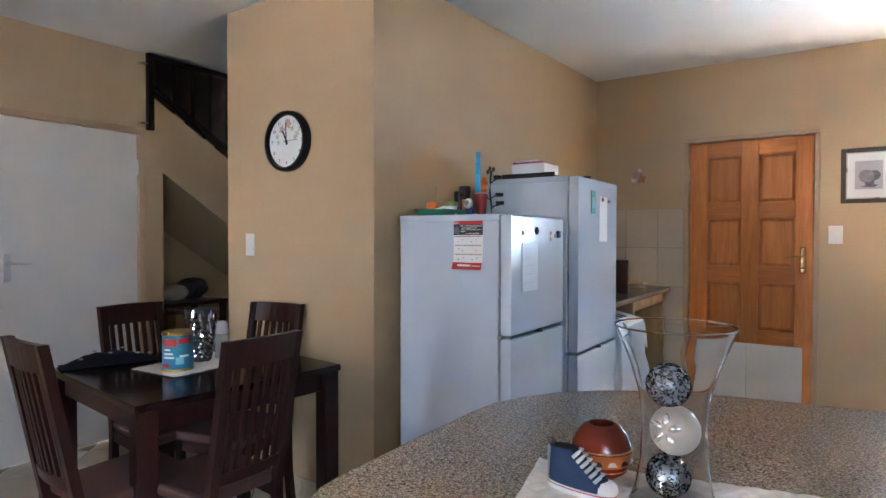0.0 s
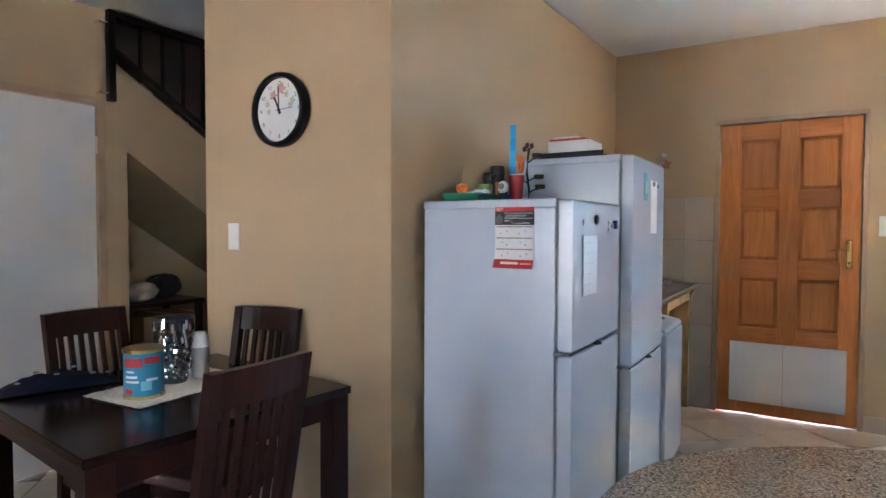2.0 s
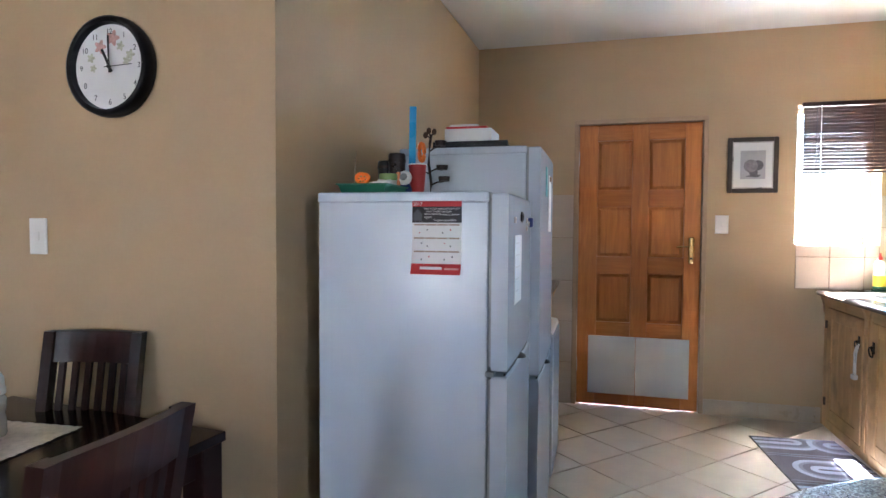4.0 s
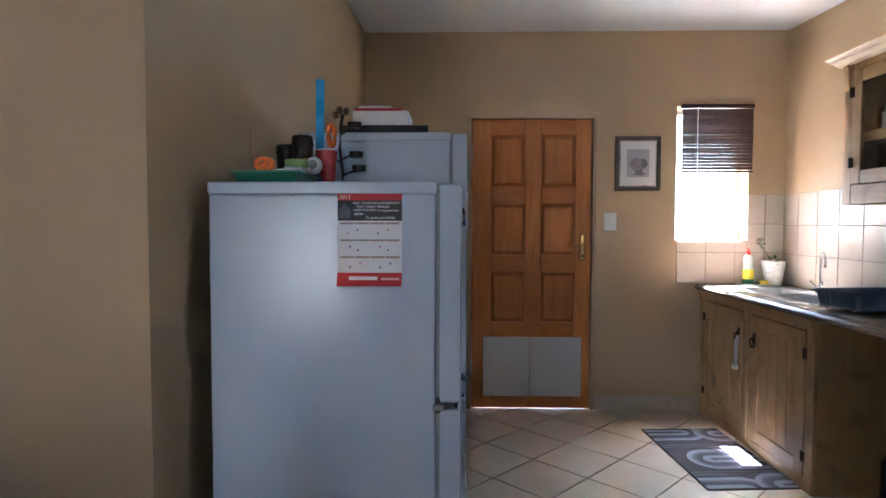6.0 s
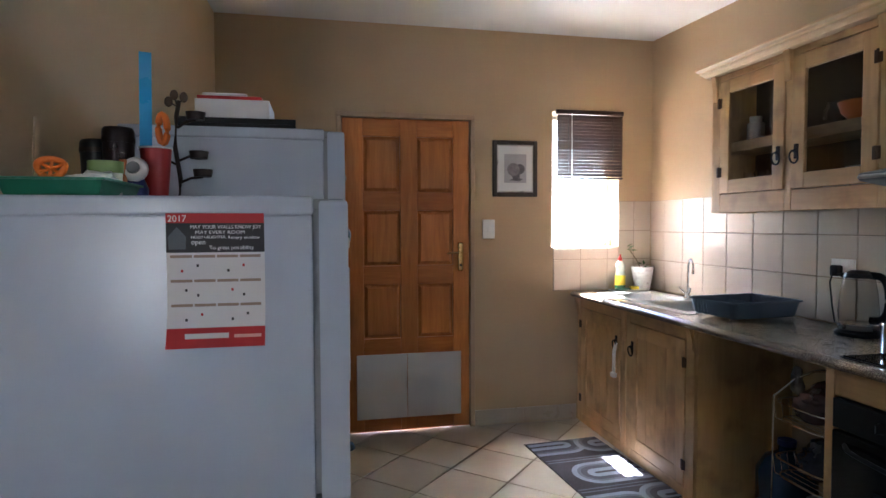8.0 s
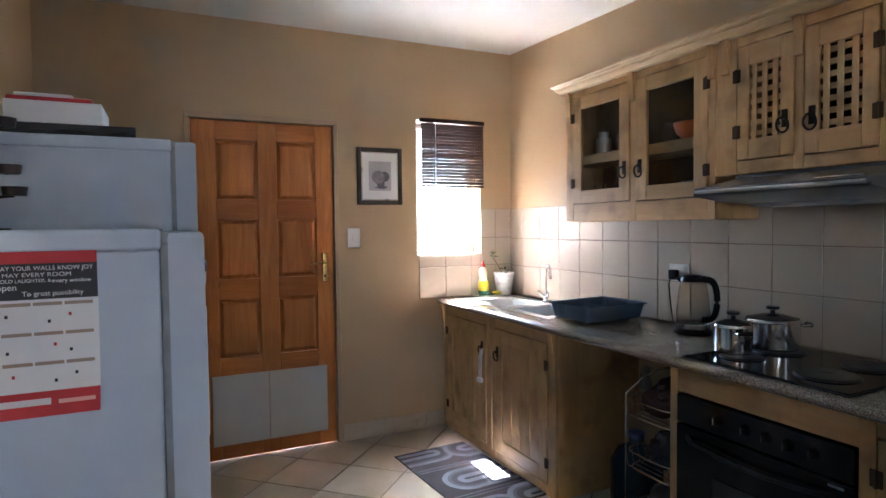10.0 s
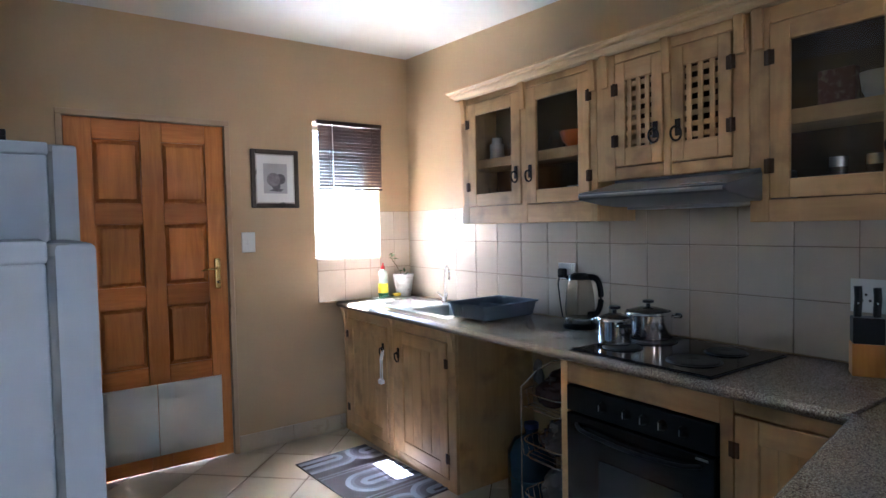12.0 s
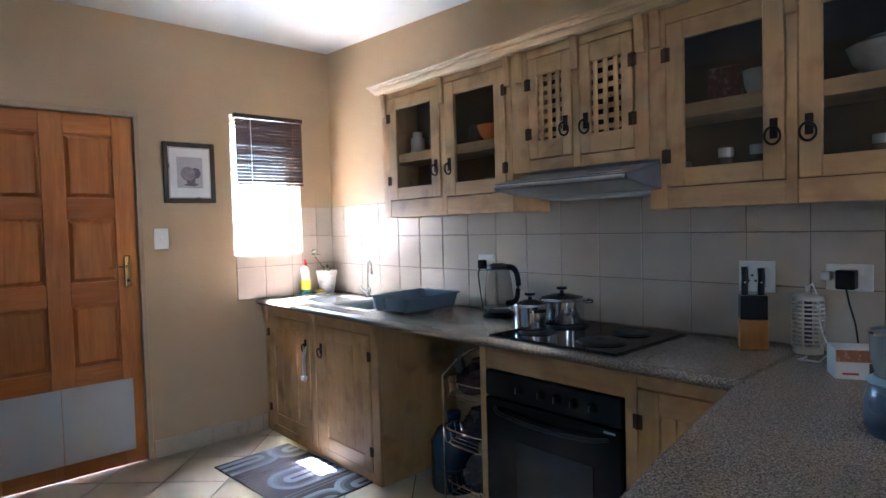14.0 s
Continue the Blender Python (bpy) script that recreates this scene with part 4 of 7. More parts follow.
def letters(text, size, at, turn, mat, parent, label="", squeeze=1.0):
    """Flat printed words as a thin mesh; turn stands them on a wall."""
    cu = bpy.data.curves.new("lettering", "FONT")
    cu.body, cu.size, cu.extrude = text, size, 0.0002
    tmp = new("lettering", cu)
    me = bpy.data.meshes.new_from_object(tmp.evaluated_get(bpy.context.evaluated_depsgraph_get()))
    bpy.data.objects.remove(tmp)
    me.materials.append(mat)
    ob = new("lettering", me)
    ob.parent = parent
    ob.matrix_basis = pose(*at, *turn) @ Matrix.Diagonal((squeeze, 1, 1, 1))
    if label:
        ob["label"] = label
    return ob


def shell(outer, thick, seg=32):
    """Profile of a hollow vessel from its outer (radius, height) line, bottom first."""
    inner = [(max(r - thick, 0.0005), z) for r, z in outer]
    inner[0] = (inner[0][0], outer[0][1] + thick * 1.5)
    return [(0, outer[0][1])] + outer + inner[::-1] + [(0, inner[0][1])]


# --- on the fridges
def calendar():
    c = thing("wall_calendar", (-1.405, 2.334, 1.283), "red, white and black paper calendar stuck on the fridge side", "calendar")
    w = 0.0715

    def sheet(z0, z1, d, curl=0.0, n=10):
        bm = bmesh.new()
        rows = []
        for i in range(n + 1):
            z = z0 + (z1 - z0) * i / n
            lift = max(0.0, (-0.035 - z)) ** 1.6 * 1.3
            rows.append([bm.verts.new((x, -0.0006 - d - lift, z)) for x in (-w - 0.02 * lift, w)] + [bm.verts.new((x, -d - lift, z)) for x in (w, -w - 0.02 * lift)])
        for a, b in zip(rows, rows[1:]):
            for k in range(4):
                bm.faces.new((a[k], a[(k + 1) % 4], b[(k + 1) % 4], b[k]))
        bm.faces.new(rows[0]), bm.faces.new(rows[-1])
        return bm
    part("sheet", sheet(-0.102, 0.102, 0.0005), PAPER, c)
    part("heading", sheet(0.087, 0.1021, 0.0013), REDPRINT, c, "red printed heading")
    part("picture_field", sheet(0.042, 0.087, 0.0013), GREYPRINT, c, "dark printed field")
    part("footer", sheet(-0.1022, -0.073, 0.0013), REDPRINT, c, "red printed footer")
    d = -0.0024
    letters("2017", 0.0135, (-0.069, d, 0.0895), (90, 0, 0), PAPER, c)
    letters("MAY YOUR WALLS KNOW JOY", 0.0078, (-0.037, d, 0.0785), (90, 0, 0), PAPER, c, squeeze=0.95)
    letters("MAY EVERY ROOM", 0.0072, (-0.030, d, 0.0705), (90, 0, 0), PAPER, c, squeeze=1.2)
    letters("HOLD LAUGHTER, &", 0.0062, (-0.036, d, 0.0635), (90, 0, 0), PAPER, c)
    letters("every window", 0.0075, (0.022, d, 0.0625), (90, 0, 0), PAPER, c)
    letters("open", 0.0105, (-0.036, d, 0.0545), (90, 0, 0), PAPER, c)
    letters("To great possibility", 0.0085, (-0.010, d, 0.0465), (90, 0, 0), PAPER, c)
    part("house_print", prism([(-0.068, 0.047), (-0.044, 0.047), (-0.043, 0.066), (-0.056, 0.081), (-0.069, 0.066)], d, d + 0.0005, "y"), plain("slate_print", (0.10, 0.11, 0.12), 0.6), c)
    for r in range(3):
        z = 0.034 - r * 0.0375
        for k in range(4):
            x = -0.066 + k * 0.0335
            part("month_bar", cube(x, x + 0.031, d - 0.0002 if r < 2 else d - 0.0008, d + 0.0004, z, z + 0.0042), TANPRINT, c)
            for q in range(2):
                zz = z - 0.010 - q * 0.012 - 0.004 * ((k + r) % 2)
                xx = x + 0.004 + ((k * 5 + r * 3 + q * 7) % 5) * 0.0055
                dd = d - 0.001 - (0.0025 if r == 2 else 0)
                if (k + q + r) % 2:
                    part("date_mark", cube(xx, xx + 0.0032, dd, dd + 0.0009, zz, zz + 0.004), REDPRINT if (k + r) % 3 == 0 else GREYPRINT, c)
    part("footer_field", cube(-0.045, 0.018, -0.014, -0.0125, -0.094, -0.081), PAPER, c)
    part("footer_mark", cube(0.026, 0.066, -0.014, -0.0125, -0.091, -0.084), plain("pink_print", (0.75, 0.42, 0.36), 0.6), c)


calendar()


def door_papers():
    m = thing("fridge_magnet", (-1.1985, 2.56, 1.345), "small black magnet on the fridge door", "magnet", "magnets on the fridge doors")
    part("magnet", lathe([(0, 0), (0.016, 0), (0.018, 0.004), (0.010, 0.009), (0, 0.010)], 7, (0, 0, 0), pose(0, 0, 0, 0, 90)), BLACKPL, m)
    for y, z in ((2.72, 1.335), (2.72, 1.31), (2.77, 1.325), (2.44, 1.335)):
        m = thing("fridge_magnet", (-1.2005, y, z), "small pale printed magnet on the fridge door", "magnet", "magnets on the fridge doors")
        part("magnet", cube(-0.001, 0.003, -0.012, 0.012, -0.009, 0.009, 0.001), plain("pale_print", (0.42, 0.40, 0.36), 0.5), m)
        part("mark", cube(0.0028, 0.0034, -0.007, 0.007, -0.004, 0.004), TANPRINT, m)
    s = thing("fridge_notice", (-1.1995, 2.50, 1.19), "faded white paper notice on the fridge door", "paper")
    part("sheet", cube(-0.0005, 0.0015, -0.075, 0.075, -0.10, 0.10), plain("faded_paper", (0.565, 0.60, 0.63), 0.45), s)
    for i in range(5):
        part("print_line", cube(0.0014, 0.0019, -0.055, 0.02 + 0.01 * (i % 3), 0.075 - i * 0.035, 0.079 - i * 0.035), plain("faint_print", (0.50, 0.52, 0.53), 0.6), s)
    x = -1.1768
    p = thing("kitchen_towel_note", (x, 3.20, 1.50), "teal printed card on the tall fridge door", "card")
    part("card", cube(-0.001, 0.002, -0.032, 0.032, -0.06, 0.06, 0.0008), plain("teal_print", (0.06, 0.30, 0.32), 0.5), p)
    part("print_patch", cube(0.0018, 0.0026, -0.02, 0.022, -0.03, 0.025), plain("pale_teal_print", (0.16, 0.42, 0.42), 0.5), p)
    p = thing("door_note", (x, 3.35, 1.42), "long white paper note on the tall fridge door", "paper")
    part("sheet", cube(0.0, 0.0025, -0.062, 0.062, -0.125, 0.115, 0.0008), PAPER, p)
    part("pin", ball(0.012, (0.006, -0.02, 0.10), 10, (0.6, 1, 1)), TANPRINT, p)
    m = thing("fridge_magnet", (x, 3.45, 1.515), "small dark magnet on the tall fridge door", "magnet", "magnets on the fridge doors")
    part("magnet", cube(-0.001, 0.004, -0.02, 0.02, -0.008, 0.008, 0.001), plain("slate_magnet", (0.12, 0.13, 0.15), 0.4), m)
    c = thing("magnet_clip", (-1.204, 2.79, 1.33), "blue plastic clip on the fridge door edge", "clip")
    part("clip", cube(0, 0.018, -0.012, 0.012, -0.016, 0.016, 0.004), NAVY, c)


door_papers()
T1, T2 = 1.412, 1.625


def fridge_top():
    t = thing("plastic_tray", (-1.672, 2.53, T1), "green plastic tray full of odds and ends", "tray")
    t.matrix_world = t.matrix_world @ Matrix.Diagonal((0.80, 0.90, 0.95, 1))
    bm = bmesh.new()
    loops = []
    for dx, dy, z in ((0.085, 0.10, 0), (0.098, 0.113, 0.033), (0.104, 0.118, 0.035), (0.104, 0.118, 0.031), (0.095, 0.110, 0.031), (0.083, 0.098, 0.004)):
        loops.append([bm.verts.new((sx * dx, sy * dy, z)) for sx, sy in ((-1, -1), (1, -1), (1, 1), (-1, 1))])
    for a, b in zip(loops, loops[1:]):
        for k in range(4):
            bm.faces.new((a[k], a[(k + 1) % 4], b[(k + 1) % 4], b[k]))
    bm.faces.new(loops[0]), bm.faces.new(loops[-1])
    part("tray", bm, GREEN, t, smooth=False)
    r = thing("orange_ring_toy", (-1.685, 2.47, T1 + 0.050), "round orange plastic cutter lying in the tray", "kitchen tool")
    r.matrix_world = r.matrix_world @ Matrix.Scale(0.75, 4)
    ring = [(0.027 * math.cos(a), 0.010 * math.sin(a * 2), 0.021 * math.sin(a)) for a in [2 * math.pi * i / 22 for i in range(22)]]
    part("rim", tube(ring, 0.0075, 8, closed=True), ORANGE, r)
    for a in (0.4, 1.45, 2.5):
        part("spoke", tube([(0.03 * math.cos(a), 0, 0.022 * math.sin(a)), (-0.03 * math.cos(a), 0, -0.022 * math.sin(a))], 0.004, 6), ORANGE, r)
    j = thing("small_jar", (-1.625, 2.54, T1 + 0.004), "small jar with a pale green lid in the tray", "jar")
    part("jar", lathe([(0, 0), (0.026, 0), (0.027, 0.045), (0, 0.045)], 20), CREAM, j)
    part("lid", lathe([(0, 0.045), (0.029, 0.045), (0.029, 0.066), (0, 0.068)], 20), plain("pale_green_lid", (0.22, 0.33, 0.10), 0.4), j)
    k = thing("plastic_bag_heap", (-1.63, 2.50, T1 + 0.03), "crumpled clear and white wrapping in the tray", "packaging")
    bm = bmesh.new()
    bmesh.ops.create_icosphere(bm, subdivisions=3, radius=0.04)
    for v in bm.verts:
        v.co *= 1 + 0.5 * noise.noise(v.co * 45)
        v.co.z *= 0.45
    part("wrapping", bm, WHITEPL, k)
    for x, y, h, r2, mat, lab in ((-1.652, 2.70, 0.155, 0.030, plain("dark_brown_steel", (0.025, 0.015, 0.012), 0.3, 0.4), "dark brown insulated mug"), (-1.705, 2.75, 0.135, 0.036, BLACKPL, "black round canister")):
        m = thing("travel_mug", (x, y, T1), lab + " on the fridge", "mug")
        part("body", lathe([(0, 0), (r2 * 0.88, 0), (r2, h * 0.9), (r2, h * 0.96), (r2 * 0.9, h), (0, h)], 24), mat, m)
        part("band", lathe([(r2 * 1.0, h * 0.80), (r2 * 1.03, h * 0.80), (r2 * 1.03, h * 0.87), (r2 * 1.0, h * 0.87)], 24), IRON, m)
    m = thing("lighter", (-1.632, 2.66, T1), "copper coloured lighter standing on the fridge", "lighter")
    part("body", cube(-0.007, 0.007, -0.005, 0.005, 0, 0.088, 0.003), plain("copper_print", (0.50, 0.17, 0.06), 0.3, 0.4), m)
    part("cap", cube(-0.006, 0.006, -0.005, 0.005, 0.0885, 0.1, 0.002), IRON, m)
    b = thing("spray_cup", (-1.615, 2.68, T1), "blue and white plastic bottle with round cap", "bottle")
    part("body", lathe([(0, 0), (0.022, 0), (0.024, 0.03), (0.014, 0.055), (0, 0.055)], 20), NAVY, b)
    part("cap", lathe([(0, -0.012), (0.022, -0.012), (0.026, 0), (0.020, 0.010), (0.012, 0.012), (0, 0.012)], 24, (0.002, -0.012, 0.068), pose(0, 0, 0, 78, 8)), WHITEPL, b)
    part("cap_disc", lathe([(0, 0), (0.013, 0), (0.011, 0.004), (0, 0.004)], 20, (0.002, -0.0245, 0.071), pose(0, 0, 0, 78, 8)), GASKET, b)
    c = thing("party_cup", (-1.598, 2.767, T1), "red and blue printed cup holding a ruler", "cup")
    part("cup", lathe(shell([(0.022, 0), (0.032, 0.122)], 0.0015), 28), RED, c)
    part("rim", lathe([(0.0315, 0.121), (0.0342, 0.121), (0.0342, 0.1245), (0.0315, 0.1245)], 28), WHITEPL, c)
    r = thing("ruler", (-1.620, 2.769, T1 + 0.006), "translucent bright blue plastic ruler standing in the cup", "ruler")
    r.matrix_world = r.matrix_world @ Matrix.Diagonal((0.75, 0.75, 1, 1))
    bm = cube(-0.0165, 0.0165, -0.0015, 0.0015, 0, 0.325, 0.0006)
    bmesh.ops.transform(bm, matrix=pose(0, 0, 0, 0, 1, 12), verts=bm.verts)
    part("blade", bm, BLUE, r)
    s = thing("scissors", (-1.590, 2.780, T1 + 0.01), "orange handled scissors standing in the cup", "scissors")
    for q in (-1, 1):
        ring = [(0.004 + 0.009 * math.cos(a), 0.006 * q, 0.158 + 0.032 * math.sin(a)) for a in [2 * math.pi * i / 16 for i in range(16)]]
        part("handle", tube(ring, 0.0062, 8, closed=True), ORANGE, s)
        part("blade", cube(-0.004, 0.004, q * 0.003 - 0.001, q * 0.003 + 0.001, 0.0, 0.118), STEEL, s)
    h = thing("candle_holder", (-1.560, 2.80, T1), "branching black wrought-iron tealight holder", "candle holder")
    part("base", lathe([(0, 0), (0.045, 0), (0.045, 0.004), (0, 0.006)], 20), IRON, h)
    part("stem", tube([(0, 0, 0.004), (0.004, 0, 0.06), (-0.006, 0, 0.13), (-0.002, 0, 0.20), (0.004, 0, 0.235)], 0.005, 8), IRON, h)
    for z0, z1, dx, dy in ((0.05, 0.065, 0.052, 0.0), (0.10, 0.107, 0.042, 0.01), (0.175, 0.192, 0.04, -0.006)):
        a = part("branch", tube([(0, 0, z0), (dx * 0.5, dy, z0 + 0.012), (dx, dy, z1)], 0.0032, 6), IRON, h)
        part("candle_cup", lathe(shell([(0.019, 0), (0.0215, 0.017)], 0.0015), 20, (dx, dy, z1)), IRON, a)
    part("curl", tube([(0, 0, 0.09), (-0.018, 0, 0.10), (-0.025, 0, 0.115), (-0.02, 0, 0.11)], 0.003, 6), IRON, h)
    for dx, z in ((-0.018, 0.232), (0.014, 0.243), (-0.006, 0.247)):
        part("leaf", ball(0.010, (dx, 0, z), 8, (0.9, 0.3, 1.2)), RUST, h)
        part("twig", tube([(0, 0, 0.222), (dx, 0, z)], 0.002, 6), IRON, h)
    t = thing("baking_tray", (-1.46, 3.155, T2), "flat black baking tray on the tall fridge", "tray")
    bm = cube(-0.15, 0.15, -0.15, 0.15, 0, 0.010, 0.002)
    for y in (-0.146, 0.146):
        box(bm, -0.15, 0.15, y - 0.004, y + 0.004, 0.0095, 0.024, 0.002)
    part("tray", bm, BLACKPL, t)
    b = thing("appliance_box", (-1.475, 3.13, T2 + 0.0105), "white box with red and dark print on the tray", "box")
    part("carton", cube(-0.095, 0.095, -0.09, 0.09, 0, 0.068, 0.002), PAPER, b)
    part("dark_stripe", cube(-0.0957, 0.0957, -0.0907, 0.0907, 0.002, 0.014), GREYPRINT, b)
    part("red_lid", cube(-0.09, 0.075, -0.085, 0.085, 0.0685, 0.078, 0.002), REDPRINT, b)
    part("cover", cube(-0.08, 0.035, -0.07, 0.07, 0.0785, 0.089, 0.004), PAPER, b)
    g = thing("tealight_jar", (-1.33, 3.52, T2), "small smoky glass jar on the tall fridge", "jar")
    part("jar", lathe(shell([(0.02, 0), (0.023, 0.045)], 0.002), 20), plain("smoky_glass", (0.10, 0.085, 0.06), 0.15), g)
    w = thing("fridge_cable", (-1.72, 2.55, T1), "thin white cable rising behind the fridge", "cable")
    part("cable", tube([(-0.045, 0.0, -0.25), (-0.05, 0.05, 0.0), (-0.055, 0.08, 0.16)], 0.0015, 6), plain("tan_cable", (0.35, 0.26, 0.17), 0.6), w)


fridge_top()


# --- west counter, beyond the fridges
def west_side():
    w = thing("side_worktop", (0, 0, 0), "short grey stone-look worktop beyond the fridges", "worktop")
    part("top", cube(-1.866, -1.245, 3.64, 5.19, 0.885, 0.92, 0.01, 3), TOPSTONE, w)
    c = thing("side_cabinet", (0, 0, 0), "washed pine frame carrying the side worktop", "cabinet")
    part("end_panel", cube(-1.84, -1.30, 5.15, 5.188, 0, 0.885, 0.003), CABWOOD, c)
    part("post", cube(-1.335, -1.285, 4.30, 4.34, 0, 0.885, 0.004), CABWOOD, c)
    part("rail", cube(-1.325, -1.30, 4.34, 5.15, 0.80, 0.885, 0.003), CABWOODY, c)
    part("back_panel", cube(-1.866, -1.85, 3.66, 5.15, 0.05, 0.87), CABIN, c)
    part("corbel", prism([(-1.285, 0.885), (-1.25, 0.885), (-1.272, 0.84), (-1.285, 0.80)], 5.12, 5.15, "y", 0.002, 1), CABWOOD, c)
    m = thing("washing_machine", (-1.675, 3.70, 0), "white slim top-loading washing machine under the worktop", "washing machine")
    part("body", cube(0, 0.50, 0, 0.46, 0.05, 0.775, 0.02, 3), ENAMEL, m)
    part("plinth", cube(0.01, 0.485, 0.01, 0.45, 0.02, 0.05), BLACKPL, m)
    bm = prism([(0.02, 0.7755), (0.495, 0.7755), (0.485, 0.795), (0.30, 0.835), (0.02, 0.835)], 0.008, 0.452, "y", 0.006, 2)
    part("control_panel", bm, WHITEPL, m)
    for y in (0.09, 0.16, 0.24, 0.31):
        part("button", cube(-0.03, 0.03, -0.018, 0.018, 0, 0.006, 0.002, m=pose(0.40, y, 0.8155, 0, 12, 0)), GASKET, m)
    for y in (0.04, 0.42):
        part("foot", lathe([(0, 0), (0.018, 0), (0.018, 0.02), (0, 0.02)], 10, (0.45, y, 0)), BLACKPL, m)
    d = thing("baking_dish", (-1.47, 4.98, 0.92), "foil dish of baked food on the side worktop", "dish")
    part("dish", lathe(shell([(0.075, 0), (0.095, 0.035)], 0.002), 4 * 6), STEEL, d)
    bm = bmesh.new()
    bmesh.ops.create_icosphere(bm, subdivisions=3, radius=0.075)
    for v in bm.verts:
        v.co.z = 0.028 + v.co.z * 0.18 + 0.01 * noise.noise(v.co * 40)
    part("food", bm, plain("baked_crust", (0.36, 0.17, 0.07), 0.7, spread=0.3, scale=40), d)
    b = thing("bread_board", (-1.50, 4.40, 0.92), "dark upright board leaning over the side worktop", "board")
    part("board", cube(-0.15, 0.15, -0.012, 0.012, 0, 0.24, 0.006), DARKWOOD, b)
    s = thing("wall_sticker", (-1.505, YN, 1.82), "faded flower sticker on the tan wall", "sticker")
    for dx, dz, r, mat in ((-0.02, 0.02, 0.035, plain("faded_mauve", (0.40, 0.30, 0.24), 0.7)), (0.02, -0.015, 0.034, plain("faded_red_print", (0.40, 0.17, 0.10), 0.7)), (0.0, 0.05, 0.022, CREAM), (-0.045, -0.02, 0.02, CREAM)):
        part("petal", prism([(dx + r * (1 + 0.25 * math.sin(5 * a)) * math.cos(a), dz + r * (1 + 0.25 * math.sin(5 * a)) * math.sin(a)) for a in [2 * math.pi * i / 24 for i in range(24)]], -0.002 - 0.0004 * r * 100, -0.0005, "y"), mat, s)


west_side()


# --- walls: picture, switches, sockets, clock
def picture():
    p = thing("framed_picture", (0.043, YN, 1.747), "framed print of grey pomegranates with white mount", "picture")
    FR = plain("pewter_frame", (0.09, 0.075, 0.062), 0.35, 0.6, spread=0.2)
    for a, b, c, d in ((-0.158, -0.128, -0.189, 0.189), (0.128, 0.158, -0.189, 0.189)):
        part("frame_side", cube(a, b, -0.022, -0.001, c, d, 0.006, 2), FR, p)
    for c, d in ((-0.189, -0.159), (0.159, 0.189)):
        part("frame_side", cube(-0.128, 0.128, -0.022, -0.001, c, d, 0.006, 2), FR, p)
    part("inner_bead", cube(-0.131, 0.131, -0.0145, -0.0015, -0.162, 0.162, 0.002), plain("silver_bead", (0.50, 0.47, 0.43), 0.3, 0.6), p, "silver inner bead")
    part("mount", cube(-0.120, 0.120, -0.0160, -0.010, -0.151, 0.151), PAPER, p, "white card mount")
    part("print", cube(-0.078, 0.078, -0.0166, -0.012, -0.095, 0.098), plain("lilac_grey_print", (0.44, 0.42, 0.44), 0.6, spread=0.12, scale=14), p)
    GR = plain("grey_fruit_print", (0.13, 0.115, 0.13), 0.6, spread=0.35, scale=40)
    GR2 = plain("pale_fruit_print", (0.24, 0.22, 0.23), 0.6, spread=0.35, scale=40)
    for dx, dz, r, mat in ((-0.014, -0.006, 0.044, GR2), (0.032, -0.002, 0.034, GR), (0.004, -0.048, 0.028, GR)):
        part("fruit_print", lathe([(0, 0), (r, 0), (r, 0.0006), (0, 0.0006)], 24, (dx, -0.0169 - r * 0.01, dz), pose(0, 0, 0, 90)), mat, p)
    part("print_ground", prism([(-0.045, -0.078), (0.03, -0.084), (0.055, -0.068), (0.0, -0.060)], -0.0170, -0.0164, "y"), GR, p)


def switch_plate(name, at, turn, w, h, label, rockers=1, cat="light switch"):
    s = thing(name, at, label, cat, "", turn)
    part("plate", cube(-w / 2, w / 2, -0.009, -0.0005, -h / 2, h / 2, 0.003), WHITEPL, s)
    for i in range(rockers):
        x = (i - (rockers - 1) / 2) * 0.024
        part("rocker", cube(x - 0.009, x + 0.009, -0.013, -0.0085, -0.016, 0.016, 0.002), WHITEPL, s)
    return s


picture()
switch_plate("light_switch", (-0.141, YN, 1.34), 0, 0.085, 0.128, "white light switch beside the kitchen door")
switch_plate("light_switch", (-2.735, YC, 1.275), 0, 0.068, 0.118, "white light switch on the clock wall")


def socket(at, w, h, label):
    s = thing("wall_socket", at, label, "socket", "", -90)
    part("plate", cube(-w / 2, w / 2, -0.010, -0.0005, -h / 2, h / 2, 0.003), WHITEPL, s)
    part("rocker", cube(w * 0.22 - 0.01, w * 0.22 + 0.01, -0.013, -0.0095, 0.008, 0.036, 0.002), WHITEPL, s)
    # black discs painted for the shaded pin holes
    for dx, dz in ((-0.012, -0.008), (0.012, -0.008), (0, 0.012)):
        part("pin_hole", lathe([(0, 0), (0.0045, 0), (0.0045, 0.0006), (0, 0.0006)], 10, (-w * 0.12 + dx, -0.0100, dz - 0.008), pose(0, 0, 0, 90)), BLACKGAP, s)
    return s


TX = XE - 0.0065
socket((TX, 3.60, 1.165), 0.12, 0.085, "white wall socket behind the kettle")
socket((TX, 2.215, 1.15), 0.125, 0.115, "white wall socket behind the knife block")
socket((TX, 1.925, 1.16), 0.135, 0.09, "white wall socket with a black adaptor")


